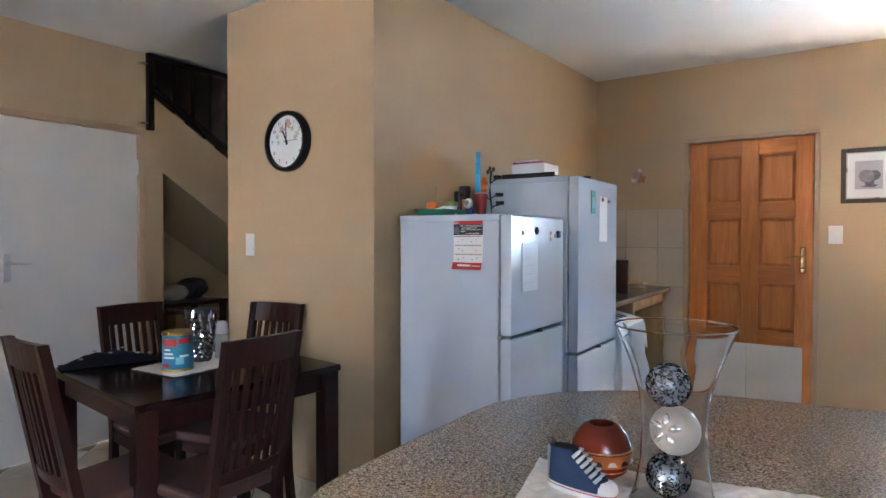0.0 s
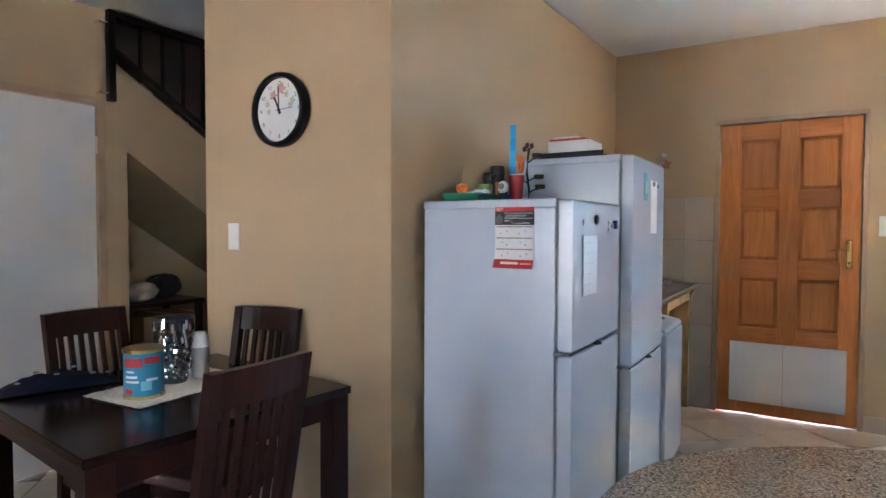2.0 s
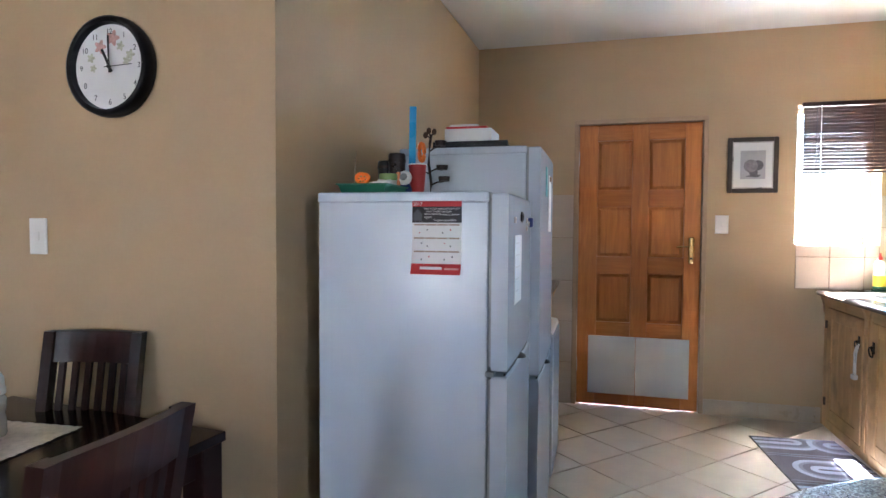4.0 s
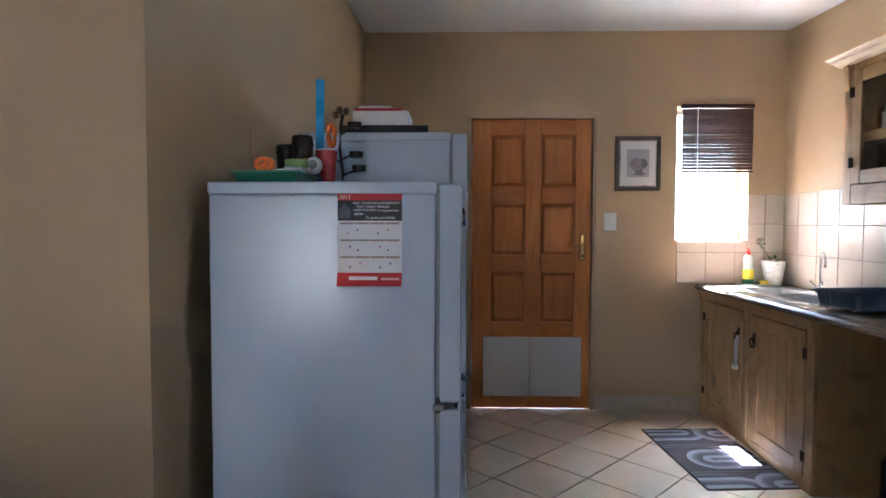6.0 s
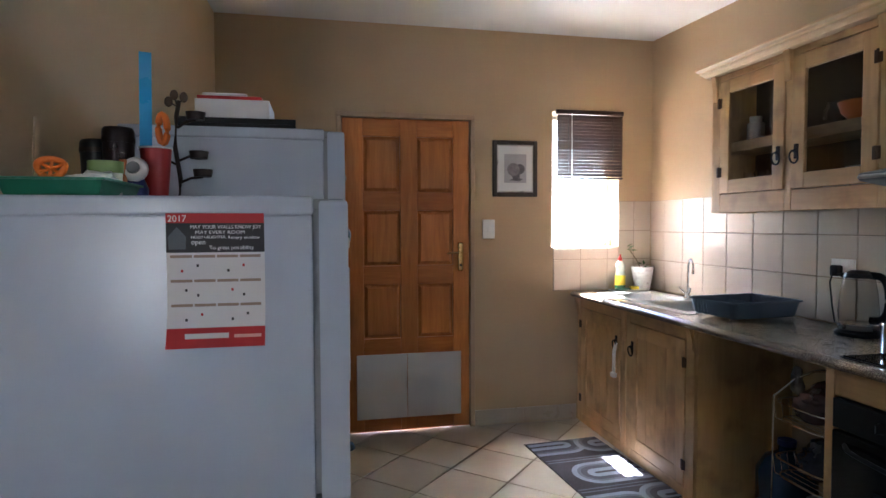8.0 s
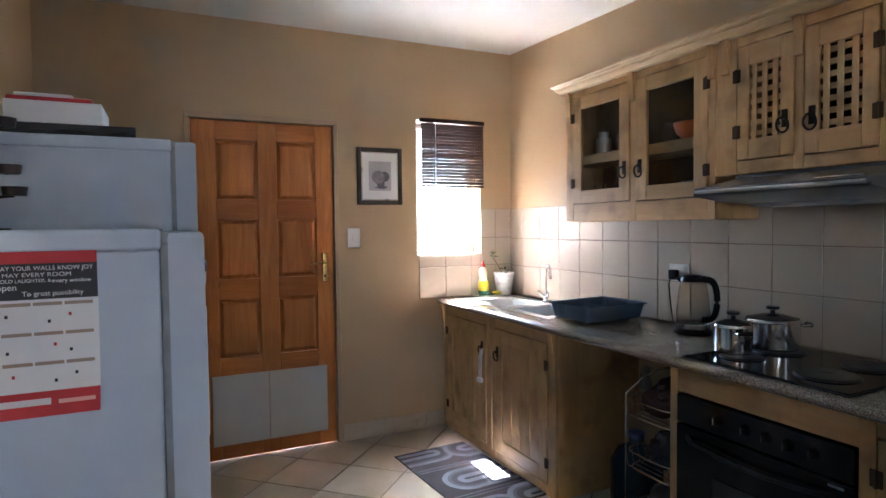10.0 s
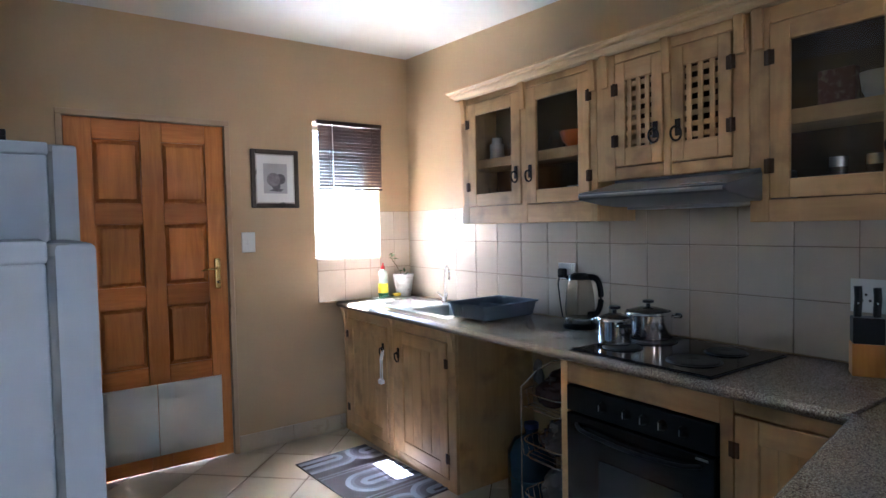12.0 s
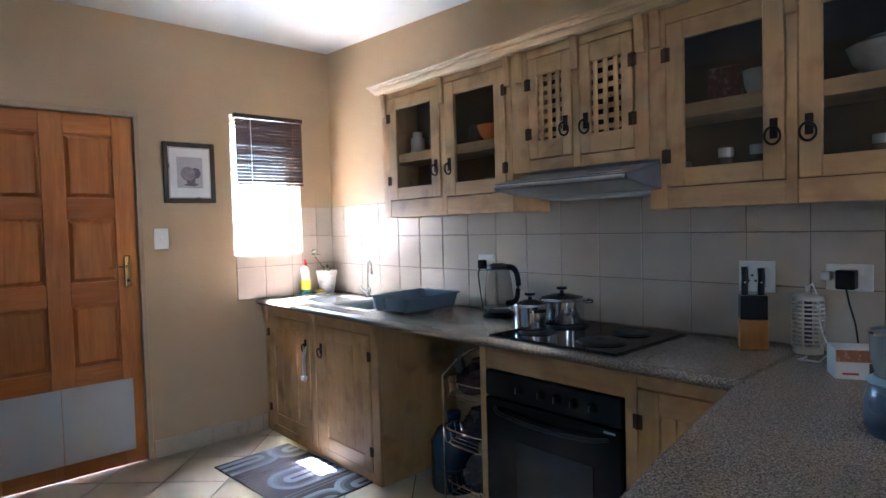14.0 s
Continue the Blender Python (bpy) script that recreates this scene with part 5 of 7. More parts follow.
def clock():
    c = thing("wall_clock", (-2.422, YC, 1.797), "round black-rimmed wall clock with floral white dial", "clock")
    back = pose(0, 0, 0, 90)
    part("case", lathe([(0, 0.001), (0.150, 0.001), (0.154, 0.02), (0.150, 0.042), (0.141, 0.047), (0.132, 0.044), (0.128, 0.022), (0, 0.022)], 64, (0, 0, 0), back), BLACKPL, c)
    part("dial", lathe([(0, 0.023), (0.1285, 0.023), (0.1285, 0.0245), (0, 0.0245)], 64, (0, 0, 0), back), PAPER, c, "white dial with flowers")
    for i in range(12):
        a = radians(90 - 30 * (i + 1))
        n = str(i + 1)
        letters(n, 0.024, (0.107 * math.cos(a) - 0.006 * len(n), -0.0255, 0.107 * math.sin(a) - 0.008), (90, 0, 0), GREYPRINT, c)
    ROSE, SAGE = plain("rose_print", (0.58, 0.33, 0.29), 0.6, spread=0.3, scale=60), plain("sage_print", (0.48, 0.49, 0.36), 0.6, spread=0.3, scale=60)
    for dx, dz, r, mat in ((-0.035, 0.062, 0.018, ROSE), (0.012, 0.086, 0.020, ROSE), (0.075, 0.032, 0.014, SAGE), (0.062, 0.015, 0.012, SAGE), (-0.07, 0.03, 0.012, SAGE), (0.04, 0.06, 0.012, SAGE), (-0.062, -0.002, 0.010, SAGE)):
        part("flower_print", prism([(dx + r * (1 + 0.3 * math.cos(5 * a)) * math.cos(a), dz + r * (1 + 0.3 * math.cos(5 * a)) * math.sin(a)) for a in [2 * math.pi * i / 30 for i in range(30)]], -0.0252, -0.0246, "y"), mat, c)
    for deg, ln, w, nm, d in ((117, 0.062, 0.0045, "hour_hand", 0.0275), (92, 0.095, 0.003, "minute_hand", 0.029), (2, 0.085, 0.001, "second_hand", 0.0305)):
        bm = cube(-0.018, ln, -d, -d + 0.001, -w, w)
        bmesh.ops.transform(bm, matrix=pose(0, 0, 0, 0, -deg, 0), verts=bm.verts)
        part(nm, bm, BLACKPL, c)
    part("hub", lathe([(0, 0.025), (0.006, 0.025), (0.006, 0.032), (0, 0.032)], 14, (0, 0, 0), back), BLACKPL, c)


clock()


# --- on the east worktop
CT = 0.906


def hob():
    h = thing("hob", (0.755, 2.765, CT), "black built-in hob with four round plates", "hob")
    part("glass_top", cube(-0.25, 0.25, -0.295, 0.295, 0.0005, 0.008, 0.003), BLACKGL, h)
    part("frame", cube(-0.256, 0.256, -0.301, 0.301, 0.0, 0.0045, 0.002), BLACKPL, h)
    RING = plain("black_cast_iron", (0.012, 0.012, 0.013), 0.42, spread=0.2)
    for dx, dy, r in ((-0.095, 0.17, 0.072), (0.11, 0.17, 0.09), (-0.095, -0.14, 0.09), (0.12, -0.14, 0.072)):
        part("cooking_plate", lathe([(0, 0.0145), (0.02, 0.0145), (0.022, 0.0160), (r - 0.006, 0.0160), (r, 0.0135), (r, 0.0082), (0, 0.0082)], 40, (dx, dy, 0)), RING, h, "black cast-iron cooking plate")
        part("plate_collar", lathe([(r + 0.001, 0.0082), (r + 0.007, 0.0082), (r + 0.006, 0.0100), (r + 0.001, 0.0105)], 40, (dx, dy, 0)), BLACKPL, h)


def pot(at, r, h, label, turn):
    p = thing("cooking_pot", at, label, "pot", "pots on the hob", turn)
    part("body", lathe(shell([(r * 0.94, 0), (r * 0.99, 0.006), (r, h)], 0.0015), 40), CHROME, p)
    part("rim", lathe([(r, h - 0.002), (r + 0.004, h), (r + 0.002, h + 0.003), (r - 0.003, h)], 40), CHROME, p)
    lid = part("lid", lathe([(0, h + 0.028), (r * 0.35, h + 0.026), (r * 0.75, h + 0.016), (r * 0.97, h + 0.004), (r * 0.97, h + 0.001), (0, h + 0.001)], 40), plain("tinted_lid_glass", (0.06, 0.055, 0.05), 0.08), p, "glass lid with steel edge")
    part("lid_edge", lathe([(r * 0.93, h + 0.006), (r * 0.99, h + 0.002), (r * 0.99, h + 0.006), (r * 0.94, h + 0.010)], 40), CHROME, lid)
    part("knob", lathe([(0, h + 0.028), (0.010, h + 0.028), (0.008, h + 0.040), (0.024, h + 0.046), (0.023, h + 0.056), (0, h + 0.059)], 24), BLACKPL, lid)
    for s in (-1, 1):
        a = [(s * r, -0.026, h - 0.016), (s * (r + 0.028), -0.024, h - 0.012), (s * (r + 0.036), 0, h - 0.011), (s * (r + 0.028), 0.024, h - 0.012), (s * r, 0.026, h - 0.016)]
        part("handle", tube(a, 0.005, 8), CHROME, p)
        part("grip", tube(a[1:4], 0.0085, 8), BLACKPL, p)


def kettle():
    k = thing("kettle", (0.92, 3.39, CT), "clear glass electric kettle with black handle", "kettle", turn=-70)
    k.matrix_world = k.matrix_world @ Matrix.Diagonal((1, 1, 1.16, 1))
    part("base", lathe([(0, 0), (0.082, 0), (0.084, 0.012), (0.07, 0.022), (0, 0.022)], 32), BLACKPL, k)
    part("collar", lathe([(0.0, 0.0225), (0.072, 0.0225), (0.074, 0.036), (0.072, 0.042), (0, 0.042)], 32), plain("dark_steel_collar", (0.22, 0.22, 0.22), 0.25, 0.9), k)
    part("jug", lathe(shell([(0.070, 0.0425), (0.073, 0.085), (0.066, 0.15), (0.055, 0.205)], 0.0020), 36), clear("smoky_kettle_glass", (0.80, 0.77, 0.73), 0.0, 1.3), k, "clear glass jug")
    part("lid", lathe([(0, 0.232), (0.03, 0.231), (0.052, 0.222), (0.0565, 0.206), (0, 0.206)], 32), BLACKPL, k)
    grip = [(0.042 + 0.064 * max(0.0, math.cos(a)) ** 0.5, 0, 0.137 + 0.079 * math.sin(a)) for a in [math.pi / 2 - math.pi * i / 16 for i in range(17)]]
    part("handle", tube(grip, 0.0135, 10), BLACKPL, k)
    part("spout", prism([(-0.052, 0.20), (-0.078, 0.215), (-0.052, 0.222)], -0.018, 0.018, "y", 0.002, 1), BLACKPL, k)
    c = thing("kettle_plug", (TX - 0.010, 3.615, 1.155), "black plug and cable of the kettle", "plug")
    part("plug", cube(-0.035, 0, -0.022, 0.022, -0.025, 0.025, 0.008), BLACKPL, c)
    part("cable", tube([(-0.035, 0, -0.01), (-0.055, -0.005, -0.05), (-0.055, -0.02, -0.16), (-0.06, -0.04, -0.225), (-0.09, -0.10, -0.233), (-0.12, -0.17, -0.232)], 0.0035, 8), BLACKPL, c)


def dish_rack():
    d = thing("dish_rack", (0.80, 3.91, CT), "slate grey plastic dish drainer on the worktop", "dish rack", turn=4)
    d.matrix_world = d.matrix_world @ Matrix.Diagonal((1, 1, 1.28, 1))
    bm = bmesh.new()
    loops = []
    for dx, dy, z in ((0.186, 0.140, 0.014), (0.200, 0.154, 0.072), (0.209, 0.163, 0.074), (0.209, 0.163, 0.069), (0.197, 0.151, 0.067), (0.181, 0.136, 0.018)):
        ring = []
        for cx, cy, a0 in ((1, 1, 0), (-1, 1, 90), (-1, -1, 180), (1, -1, 270)):
            for k in range(4):
                a = radians(a0 + 30 * k)
                ring.append(bm.verts.new((cx * (dx - 0.03) + 0.03 * math.cos(a), cy * (dy - 0.03) + 0.03 * math.sin(a), z)))
        loops.append(ring)
    n = len(loops[0])
    for a, b in zip(loops, loops[1:]):
        for k in range(n):
            bm.faces.new((a[k], a[(k + 1) % n], b[(k + 1) % n], b[k]))
    bm.faces.new(loops[0]), bm.faces.new(loops[-1])
    part("basin", bm, GREYPL, d)
    for i in range(13):
        y = -0.02 + i * 0.012
        part("rib", tube([(0.184, y, 0.020), (0.196, y, 0.066)], 0.0022, 6), GREYPL, d)
        part("prong", tube([(0.02, y, 0.016), (0.02, y, 0.060)], 0.003, 6), GREYPL, d)
    for i in range(5):
        part("front_rib", tube([(-0.191 - 0.003, 0.03 + i * 0.02, 0.022), (-0.2025, 0.03 + i * 0.02, 0.066)], 0.0022, 6), GREYPL, d)
    part("cutlery_divider", cube(-0.11, -0.105, -0.12, 0.13, 0.018, 0.06), GREYPL, d)
    for y in (-0.12, 0.10):
        part("runner", tube([(-0.20, y, 0.010), (0.20, y, 0.010)], 0.004, 6), CHROME, d)
        for x in (-0.17, 0.17):
            part("foot", tube([(x, y, 0.0), (x, y, 0.018)], 0.005, 8), CHROME, d)


def sink_corner():
    p = thing("sponge_plate", (0.815, 5.105, 0.909), "white oblong plate with sponge and scourer", "plate")
    part("plate", cube(-0.10, 0.10, -0.05, 0.05, 0, 0.008, 0.004), CREAM, p)
    part("sponge", cube(0.03, 0.09, -0.04, 0.0, 0.0085, 0.032, 0.008), YELLOW, p, "yellow sponge")
    part("scourer", cube(-0.090, 0.025, -0.046, -0.022, 0.0085, 0.020, 0.003), plain("dark_green_scourer", (0.02, 0.09, 0.05), 0.9), p, "green scourer")
    b = thing("dish_soap_bottle", (0.790, 5.125, 0.9175), "clear dish soap bottle with yellow label, red cap", "bottle")
    part("body", lathe(shell([(0.032, 0), (0.036, 0.01), (0.036, 0.10), (0.030, 0.125), (0.034, 0.155), (0.028, 0.180), (0.012, 0.197)], 0.0015), 28), plain("soap_clear_plastic", (0.60, 0.64, 0.56), 0.2), b)
    part("label", lathe([(0.0362, 0.030), (0.0367, 0.030), (0.0367, 0.098), (0.0362, 0.098)], 28), YELLOW, b, "yellow printed label")
    part("soap", lathe([(0.0362, 0.010), (0.0365, 0.010), (0.0365, 0.0295), (0.0362, 0.0295)], 28), plain("green_dish_soap", (0.05, 0.20, 0.13), 0.25), b, "dark green soap at the bottom")
    part("cap", lathe([(0, 0.1975), (0.015, 0.1975), (0.014, 0.218), (0.007, 0.224), (0.006, 0.243), (0, 0.243)], 20), RED, b)
    q = thing("plant_pot", (0.955, 5.115, 0.9095), "tapered white ceramic pot with a spindly plant", "plant")
    part("pot", lathe(shell([(0.050, 0), (0.077, 0.163)], 0.006), 28), plain("crackled_white_glaze", (0.66, 0.64, 0.60), 0.3, stain=(0.25, 0.19, 0.14), stain_amount=0.6, scale=18), q)
    part("soil", lathe([(0, 0.138), (0.068, 0.138), (0, 0.141)], 24), plain("dark_soil", (0.03, 0.02, 0.012), 0.95), q)
    st = part("stem", tube([(-0.01, 0, 0.138), (-0.03, 0.005, 0.19), (-0.07, 0.01, 0.25), (-0.10, 0.01, 0.29)], 0.003, 6), plain("woody_stem", (0.16, 0.12, 0.06), 0.8), q)
    rnd = random.Random(5)
    tips = [(-0.10, 0.01, 0.29), (-0.09, 0.0, 0.275), (-0.115, 0.01, 0.28), (-0.08, 0.015, 0.262), (-0.12, 0.0, 0.30), (-0.065, 0.005, 0.27), (0.0, 0.0, 0.160), (0.012, 0.005, 0.175), (-0.005, -0.008, 0.185), (0.02, 0.0, 0.165)]
    for x, y, z in tips:
        bm = bmesh.new()
        L, w = rnd.uniform(0.03, 0.05), rnd.uniform(0.009, 0.014)
        vs = [bm.verts.new(v) for v in ((0, 0, 0), (w, L * 0.4, 0.003), (0, L, -0.004), (-w, L * 0.4, 0.003), (0, L * 0.45, -0.002))]
        for f in ((0, 1, 4), (1, 2, 4), (2, 3, 4), (3, 0, 4)):
            bm.faces.new([vs[i] for i in f])
        bmesh.ops.transform(bm, matrix=pose(x, y, z, rnd.uniform(-30, 60), rnd.uniform(-30, 30), rnd.uniform(0, 360)), verts=bm.verts)
        part("leaf", bm, LEAF, q)
    for x, col in ((0.735, ORANGE), (0.775, RED)):
        f = thing("sill_figurine", (x, YN + 0.05, 1.2145), "tiny red and cream figurine on the window sill", "figurine", "figurines on the window sill")
        bm = lathe([(0, 0), (0.014, 0), (0.013, 0.02), (0.007, 0.03), (0.011, 0.04), (0.010, 0.05), (0, 0.057)], 16)
        part("figure", bm, plain("painted_clay", (0.50, 0.18, 0.07), 0.5, stain=(0.7, 0.6, 0.5), stain_amount=0.9, scale=50), f)
    f = thing("window_flower", (0.63, YN + 0.10, 1.2145), "yellow paper flower on a thin stalk on the sill", "ornament")
    part("stalk", tube([(0, 0, 0), (0, 0, 0.10)], 0.0012, 6), plain("thin_green_wire", (0.4, 0.45, 0.25), 0.6), f)
    part("flower", lathe([(0, 0.098), (0.018, 0.10), (0.02, 0.108), (0.012, 0.116), (0, 0.117)], 10), YELLOW, f)


hob()
pot((0.675, 2.985, CT + 0.0162), 0.068, 0.098, "small shiny steel saucepan with glass lid", 62)
pot((0.885, 2.975, CT + 0.0162), 0.098, 0.105, "larger shiny steel pot with glass lid", -40)
kettle()
dish_rack()
sink_corner()


def worktop_corner():
    k = thing("knife_block", (0.935, 2.185, CT), "orange-brown wooden block with black handled knives", "knife block", turn=-62)
    part("block", cube(-0.045, 0.045, -0.035, 0.035, 0, 0.105, 0.003), wood("beech_block", (0.55, 0.24, 0.05), (0.42, 0.16, 0.03), 12, 2, 0.4), k)
    part("holder", cube(-0.043, 0.043, -0.033, 0.033, 0.1055, 0.19, 0.003), BLACKPL, k)
    for x, h in ((-0.026, 0.10), (0.026, 0.095)):
        n = part("knife_handle", tube([(x, 0, 0.19), (x, 0, 0.21), (x + 0.002, 0, 0.19 + h * 0.6), (x, 0, 0.19 + h)], 0.0115, 8), BLACKPL, k)
        part("rivet", ball(0.003, (x, -0.011, 0.235), 6), STEEL, n)
    z = thing("insect_zapper", (0.995, 2.03, CT - 0.004), "cream plastic electric insect trap with slatted cage", "insect trap")
    z.matrix_world = z.matrix_world @ Matrix.Diagonal((0.78, 0.78, 1.08, 1))
    part("base", lathe([(0, 0), (0.058, 0), (0.060, 0.018), (0.056, 0.024), (0, 0.024)], 28), CREAM, z)
    part("lamp_tube", lathe([(0, 0.024), (0.016, 0.024), (0.016, 0.165), (0, 0.165)], 16), plain("violet_tube", (0.16, 0.14, 0.16), 0.2), z)
    for i in range(10):
        zz = 0.035 + i * 0.0135
        ring = [(0.062 * math.cos(a), 0.062 * math.sin(a), zz) for a in [2 * math.pi * q / 28 for q in range(28)]]
        part("cage_ring", tube(ring, 0.0032, 6, closed=True), CREAM, z)
    for q in range(6):
        a = 2 * math.pi * q / 6
        part("cage_bar", cube(-0.004, 0.004, -0.003, 0.003, 0.022, 0.172, 0.001, m=pose(0.0615 * math.cos(a), 0.0615 * math.sin(a), 0, 0, 0, math.degrees(a) + 90)), CREAM, z)
    part("top", lathe([(0, 0.19), (0.05, 0.188), (0.062, 0.178), (0.062, 0.168), (0, 0.168)], 28), CREAM, z)
    part("hook", cube(-0.012, 0.012, -0.008, 0.008, 0.188, 0.212, 0.003), CREAM, z)
    part("cable", tube([(0, 0, 0.205), (-0.01, -0.02, 0.222), (-0.02, -0.04, 0.19), (-0.03, -0.05, 0.12), (-0.05, -0.07, 0.07), (-0.12, -0.12, 0.03), (-0.20, -0.10, 0.006), (-0.19, -0.02, 0.004), (-0.12, -0.03, 0.004)], 0.003, 8), WHITEPL, z)
    a = thing("power_adaptor", (TX - 0.011, 1.925, 1.155), "black power adaptor plugged into the socket", "adaptor")
    part("adaptor", cube(-0.05, 0, -0.028, 0.028, -0.032, 0.032, 0.006), BLACKPL, a)
    part("cable", tube([(-0.03, 0, -0.032), (-0.035, -0.01, -0.08), (-0.05, -0.03, -0.14), (-0.10, -0.05, -0.20), (-0.16, -0.06, -0.236)], 0.003, 8), BLACKPL, a)
    w = thing("white_plug", (TX - 0.011, 1.985, 1.165), "white plug of the insect trap", "plug")
    part("plug", cube(-0.035, 0, -0.016, 0.016, -0.016, 0.016, 0.006), WHITEPL, w)
    b = thing("tea_box", (0.745, 1.835, CT - 0.004), "white carton with brown and orange food pictures", "box", turn=-62)
    part("carton", cube(-0.062, 0.062, -0.045, 0.045, 0, 0.088, 0.0015), PAPER, b)
    part("print_top", cube(-0.060, 0.060, -0.0462, -0.0445, 0.050, 0.084), plain("rust_print", (0.36, 0.13, 0.05), 0.5, stain=(0.6, 0.4, 0.25), stain_amount=0.8, scale=40), b)
    part("print_cup", cube(0.020, 0.056, -0.0464, -0.0445, 0.010, 0.048), plain("brown_print", (0.12, 0.05, 0.03), 0.5), b)
    part("print_words", cube(-0.045, -0.005, -0.0464, -0.0445, 0.013, 0.019), REDPRINT, b)
    t = thing("biscuit_tin", (0.83, 1.75, CT - 0.004), "round grey tin with a steel rim behind the carton", "tin")
    part("tin", lathe([(0, 0), (0.06, 0), (0.06, 0.105), (0.062, 0.106), (0.062, 0.113), (0, 0.114)], 32), plain("dull_tin", (0.20, 0.19, 0.18), 0.35, 0.7), t)
    j = thing("water_jug", (0.268, 1.630, CT - 0.004), "translucent grey plastic water jug with pale rim", "jug")
    part("lower_body", lathe([(0, 0), (0.072, 0), (0.080, 0.02), (0.082, 0.07), (0.074, 0.105), (0.06, 0.118), (0, 0.118)], 36), plain("dark_grey_plastic", (0.10, 0.12, 0.15), 0.3), j)
    part("rim_ring", lathe([(0.060, 0.1182), (0.074, 0.110), (0.078, 0.114), (0.064, 0.125)], 36), plain("pale_blue_plastic", (0.38, 0.50, 0.60), 0.3), j)
    part("upper_body", lathe(shell([(0.06, 0.1252), (0.070, 0.16), (0.072, 0.215)], 0.003), 36), plain("smoky_clear_plastic", (0.30, 0.32, 0.34), 0.2), j)
    part("top_ring", lathe([(0.072, 0.2152), (0.075, 0.2152), (0.075, 0.222), (0.069, 0.222), (0.069, 0.2155)], 36), CHROME, j)


worktop_corner()


# --- the open bay under the worktop: wire trolley
def trolley():
    t = thing("wire_trolley", (0.72, 3.305, 0), "chrome wire vegetable trolley under the worktop", "trolley")
    corners = [(-0.15, 0.14), (0.15, 0.14), (0.15, -0.13), (-0.15, -0.13)]
    for x, y in corners:
        lean = -0.05 if x < 0 else 0.0
        part("upright", tube([(x, y, 0.03), (x, y, 0.66), (x - lean, y * 0.6, 0.74)], 0.005, 8), CHROME, t)
        part("castor", lathe([(0, 0), (0.017, 0.004), (0.017, 0.026), (0, 0.03)], 14, (x, y, 0)), BLACKPL, t)
    part("handle", tube([(-0.10, 0.084, 0.74), (-0.05, 0.04, 0.78), (0.05, 0.0, 0.785), (0.12, -0.05, 0.76)], 0.005, 8), CHROME, t)
    for z in (0.09, 0.34, 0.57):
        for dz, g in ((0, 0.0), (0.075, 0.012)):
            ring = []
            for i in range(28):
                a = 2 * math.pi * i / 28
                ring.append(((0.15 + g) * math.copysign(abs(math.cos(a)) ** 0.45, math.cos(a)), 0.005 + (0.135 + g) * math.copysign(abs(math.sin(a)) ** 0.45, math.sin(a)), z + dz))
            part("basket_ring", tube(ring, 0.003, 6, closed=True), CHROME, t)
        for i in range(9):
            x = -0.14 + i * 0.035
            part("basket_wire", tube([(x, -0.14, z + 0.075), (x, -0.125, z), (x, 0.135, z), (x, 0.15, z + 0.075)], 0.0016, 5), CHROME, t)
    rnd = random.Random(11)

    def lump(name, at, r, mat, label, cat, squash=(1, 1, 0.8), rough=0.4):
        o = thing(name, at, label, cat)
        bm = bmesh.new()
        bmesh.ops.create_icosphere(bm, subdivisions=4, radius=r)
        off = Vector((rnd.random() * 9, rnd.random() * 9, 0))
        for v in bm.verts:
            v.co *= 1 + rough * noise.noise(v.co * (2.2 / r) * 0.5 + off) + 0.15 * noise.noise(v.co * (7 / r) + off)
            v.co = Vector((v.co.x * squash[0], v.co.y * squash[1], v.co.z * squash[2]))
        lo = min(v.co.z for v in bm.verts)
        for v in bm.verts:
            v.co.z -= lo
        part("bag", bm, mat, o)
    lump("plastic_bag", (0.70, 3.32, 0.573), 0.105, plain("dark_mauve_plastic", (0.10, 0.055, 0.05), 0.25), "crumpled brown and clear plastic bag in trolley", "bag", (1, 1, 0.7))
    lump("plastic_bag", (0.64, 3.40, 0.665), 0.032, plain("clear_film", (0.16, 0.14, 0.13), 0.2), "twisted clear plastic bag end in trolley", "bag", (0.7, 0.8, 1.5), 0.7)
    lump("plastic_bag", (0.72, 3.33, 0.343), 0.10, plain("blue_black_plastic", (0.03, 0.035, 0.05), 0.25), "dark blue plastic bag in the middle basket", "bag", (1, 1, 0.75))
    lump("onion", (0.66, 3.22, 0.343), 0.035, plain("onion_skin", (0.55, 0.27, 0.06), 0.5), "golden onion in the middle basket", "onion", (1, 1, 0.9), 0.1)
    lump("plastic_bag", (0.72, 3.31, 0.093), 0.10, plain("grey_film", (0.08, 0.09, 0.10), 0.3), "grey plastic bag in the lowest basket", "bag", (1, 1, 0.8))
    b = thing("water_bottle", (0.80, 3.62, 0), "large dark blue water bottle on the floor", "bottle")
    part("body", lathe([(0, 0), (0.12, 0), (0.125, 0.02), (0.125, 0.12), (0.118, 0.13), (0.125, 0.14), (0.125, 0.25), (0.09, 0.31), (0.035, 0.34), (0.035, 0.37), (0, 0.37)], 32), plain("blue_bottle_plastic", (0.012, 0.035, 0.07), 0.2), b)
    part("cap", lathe([(0, 0.3705), (0.038, 0.3705), (0.038, 0.395), (0, 0.395)], 20), NAVY, b)


trolley()


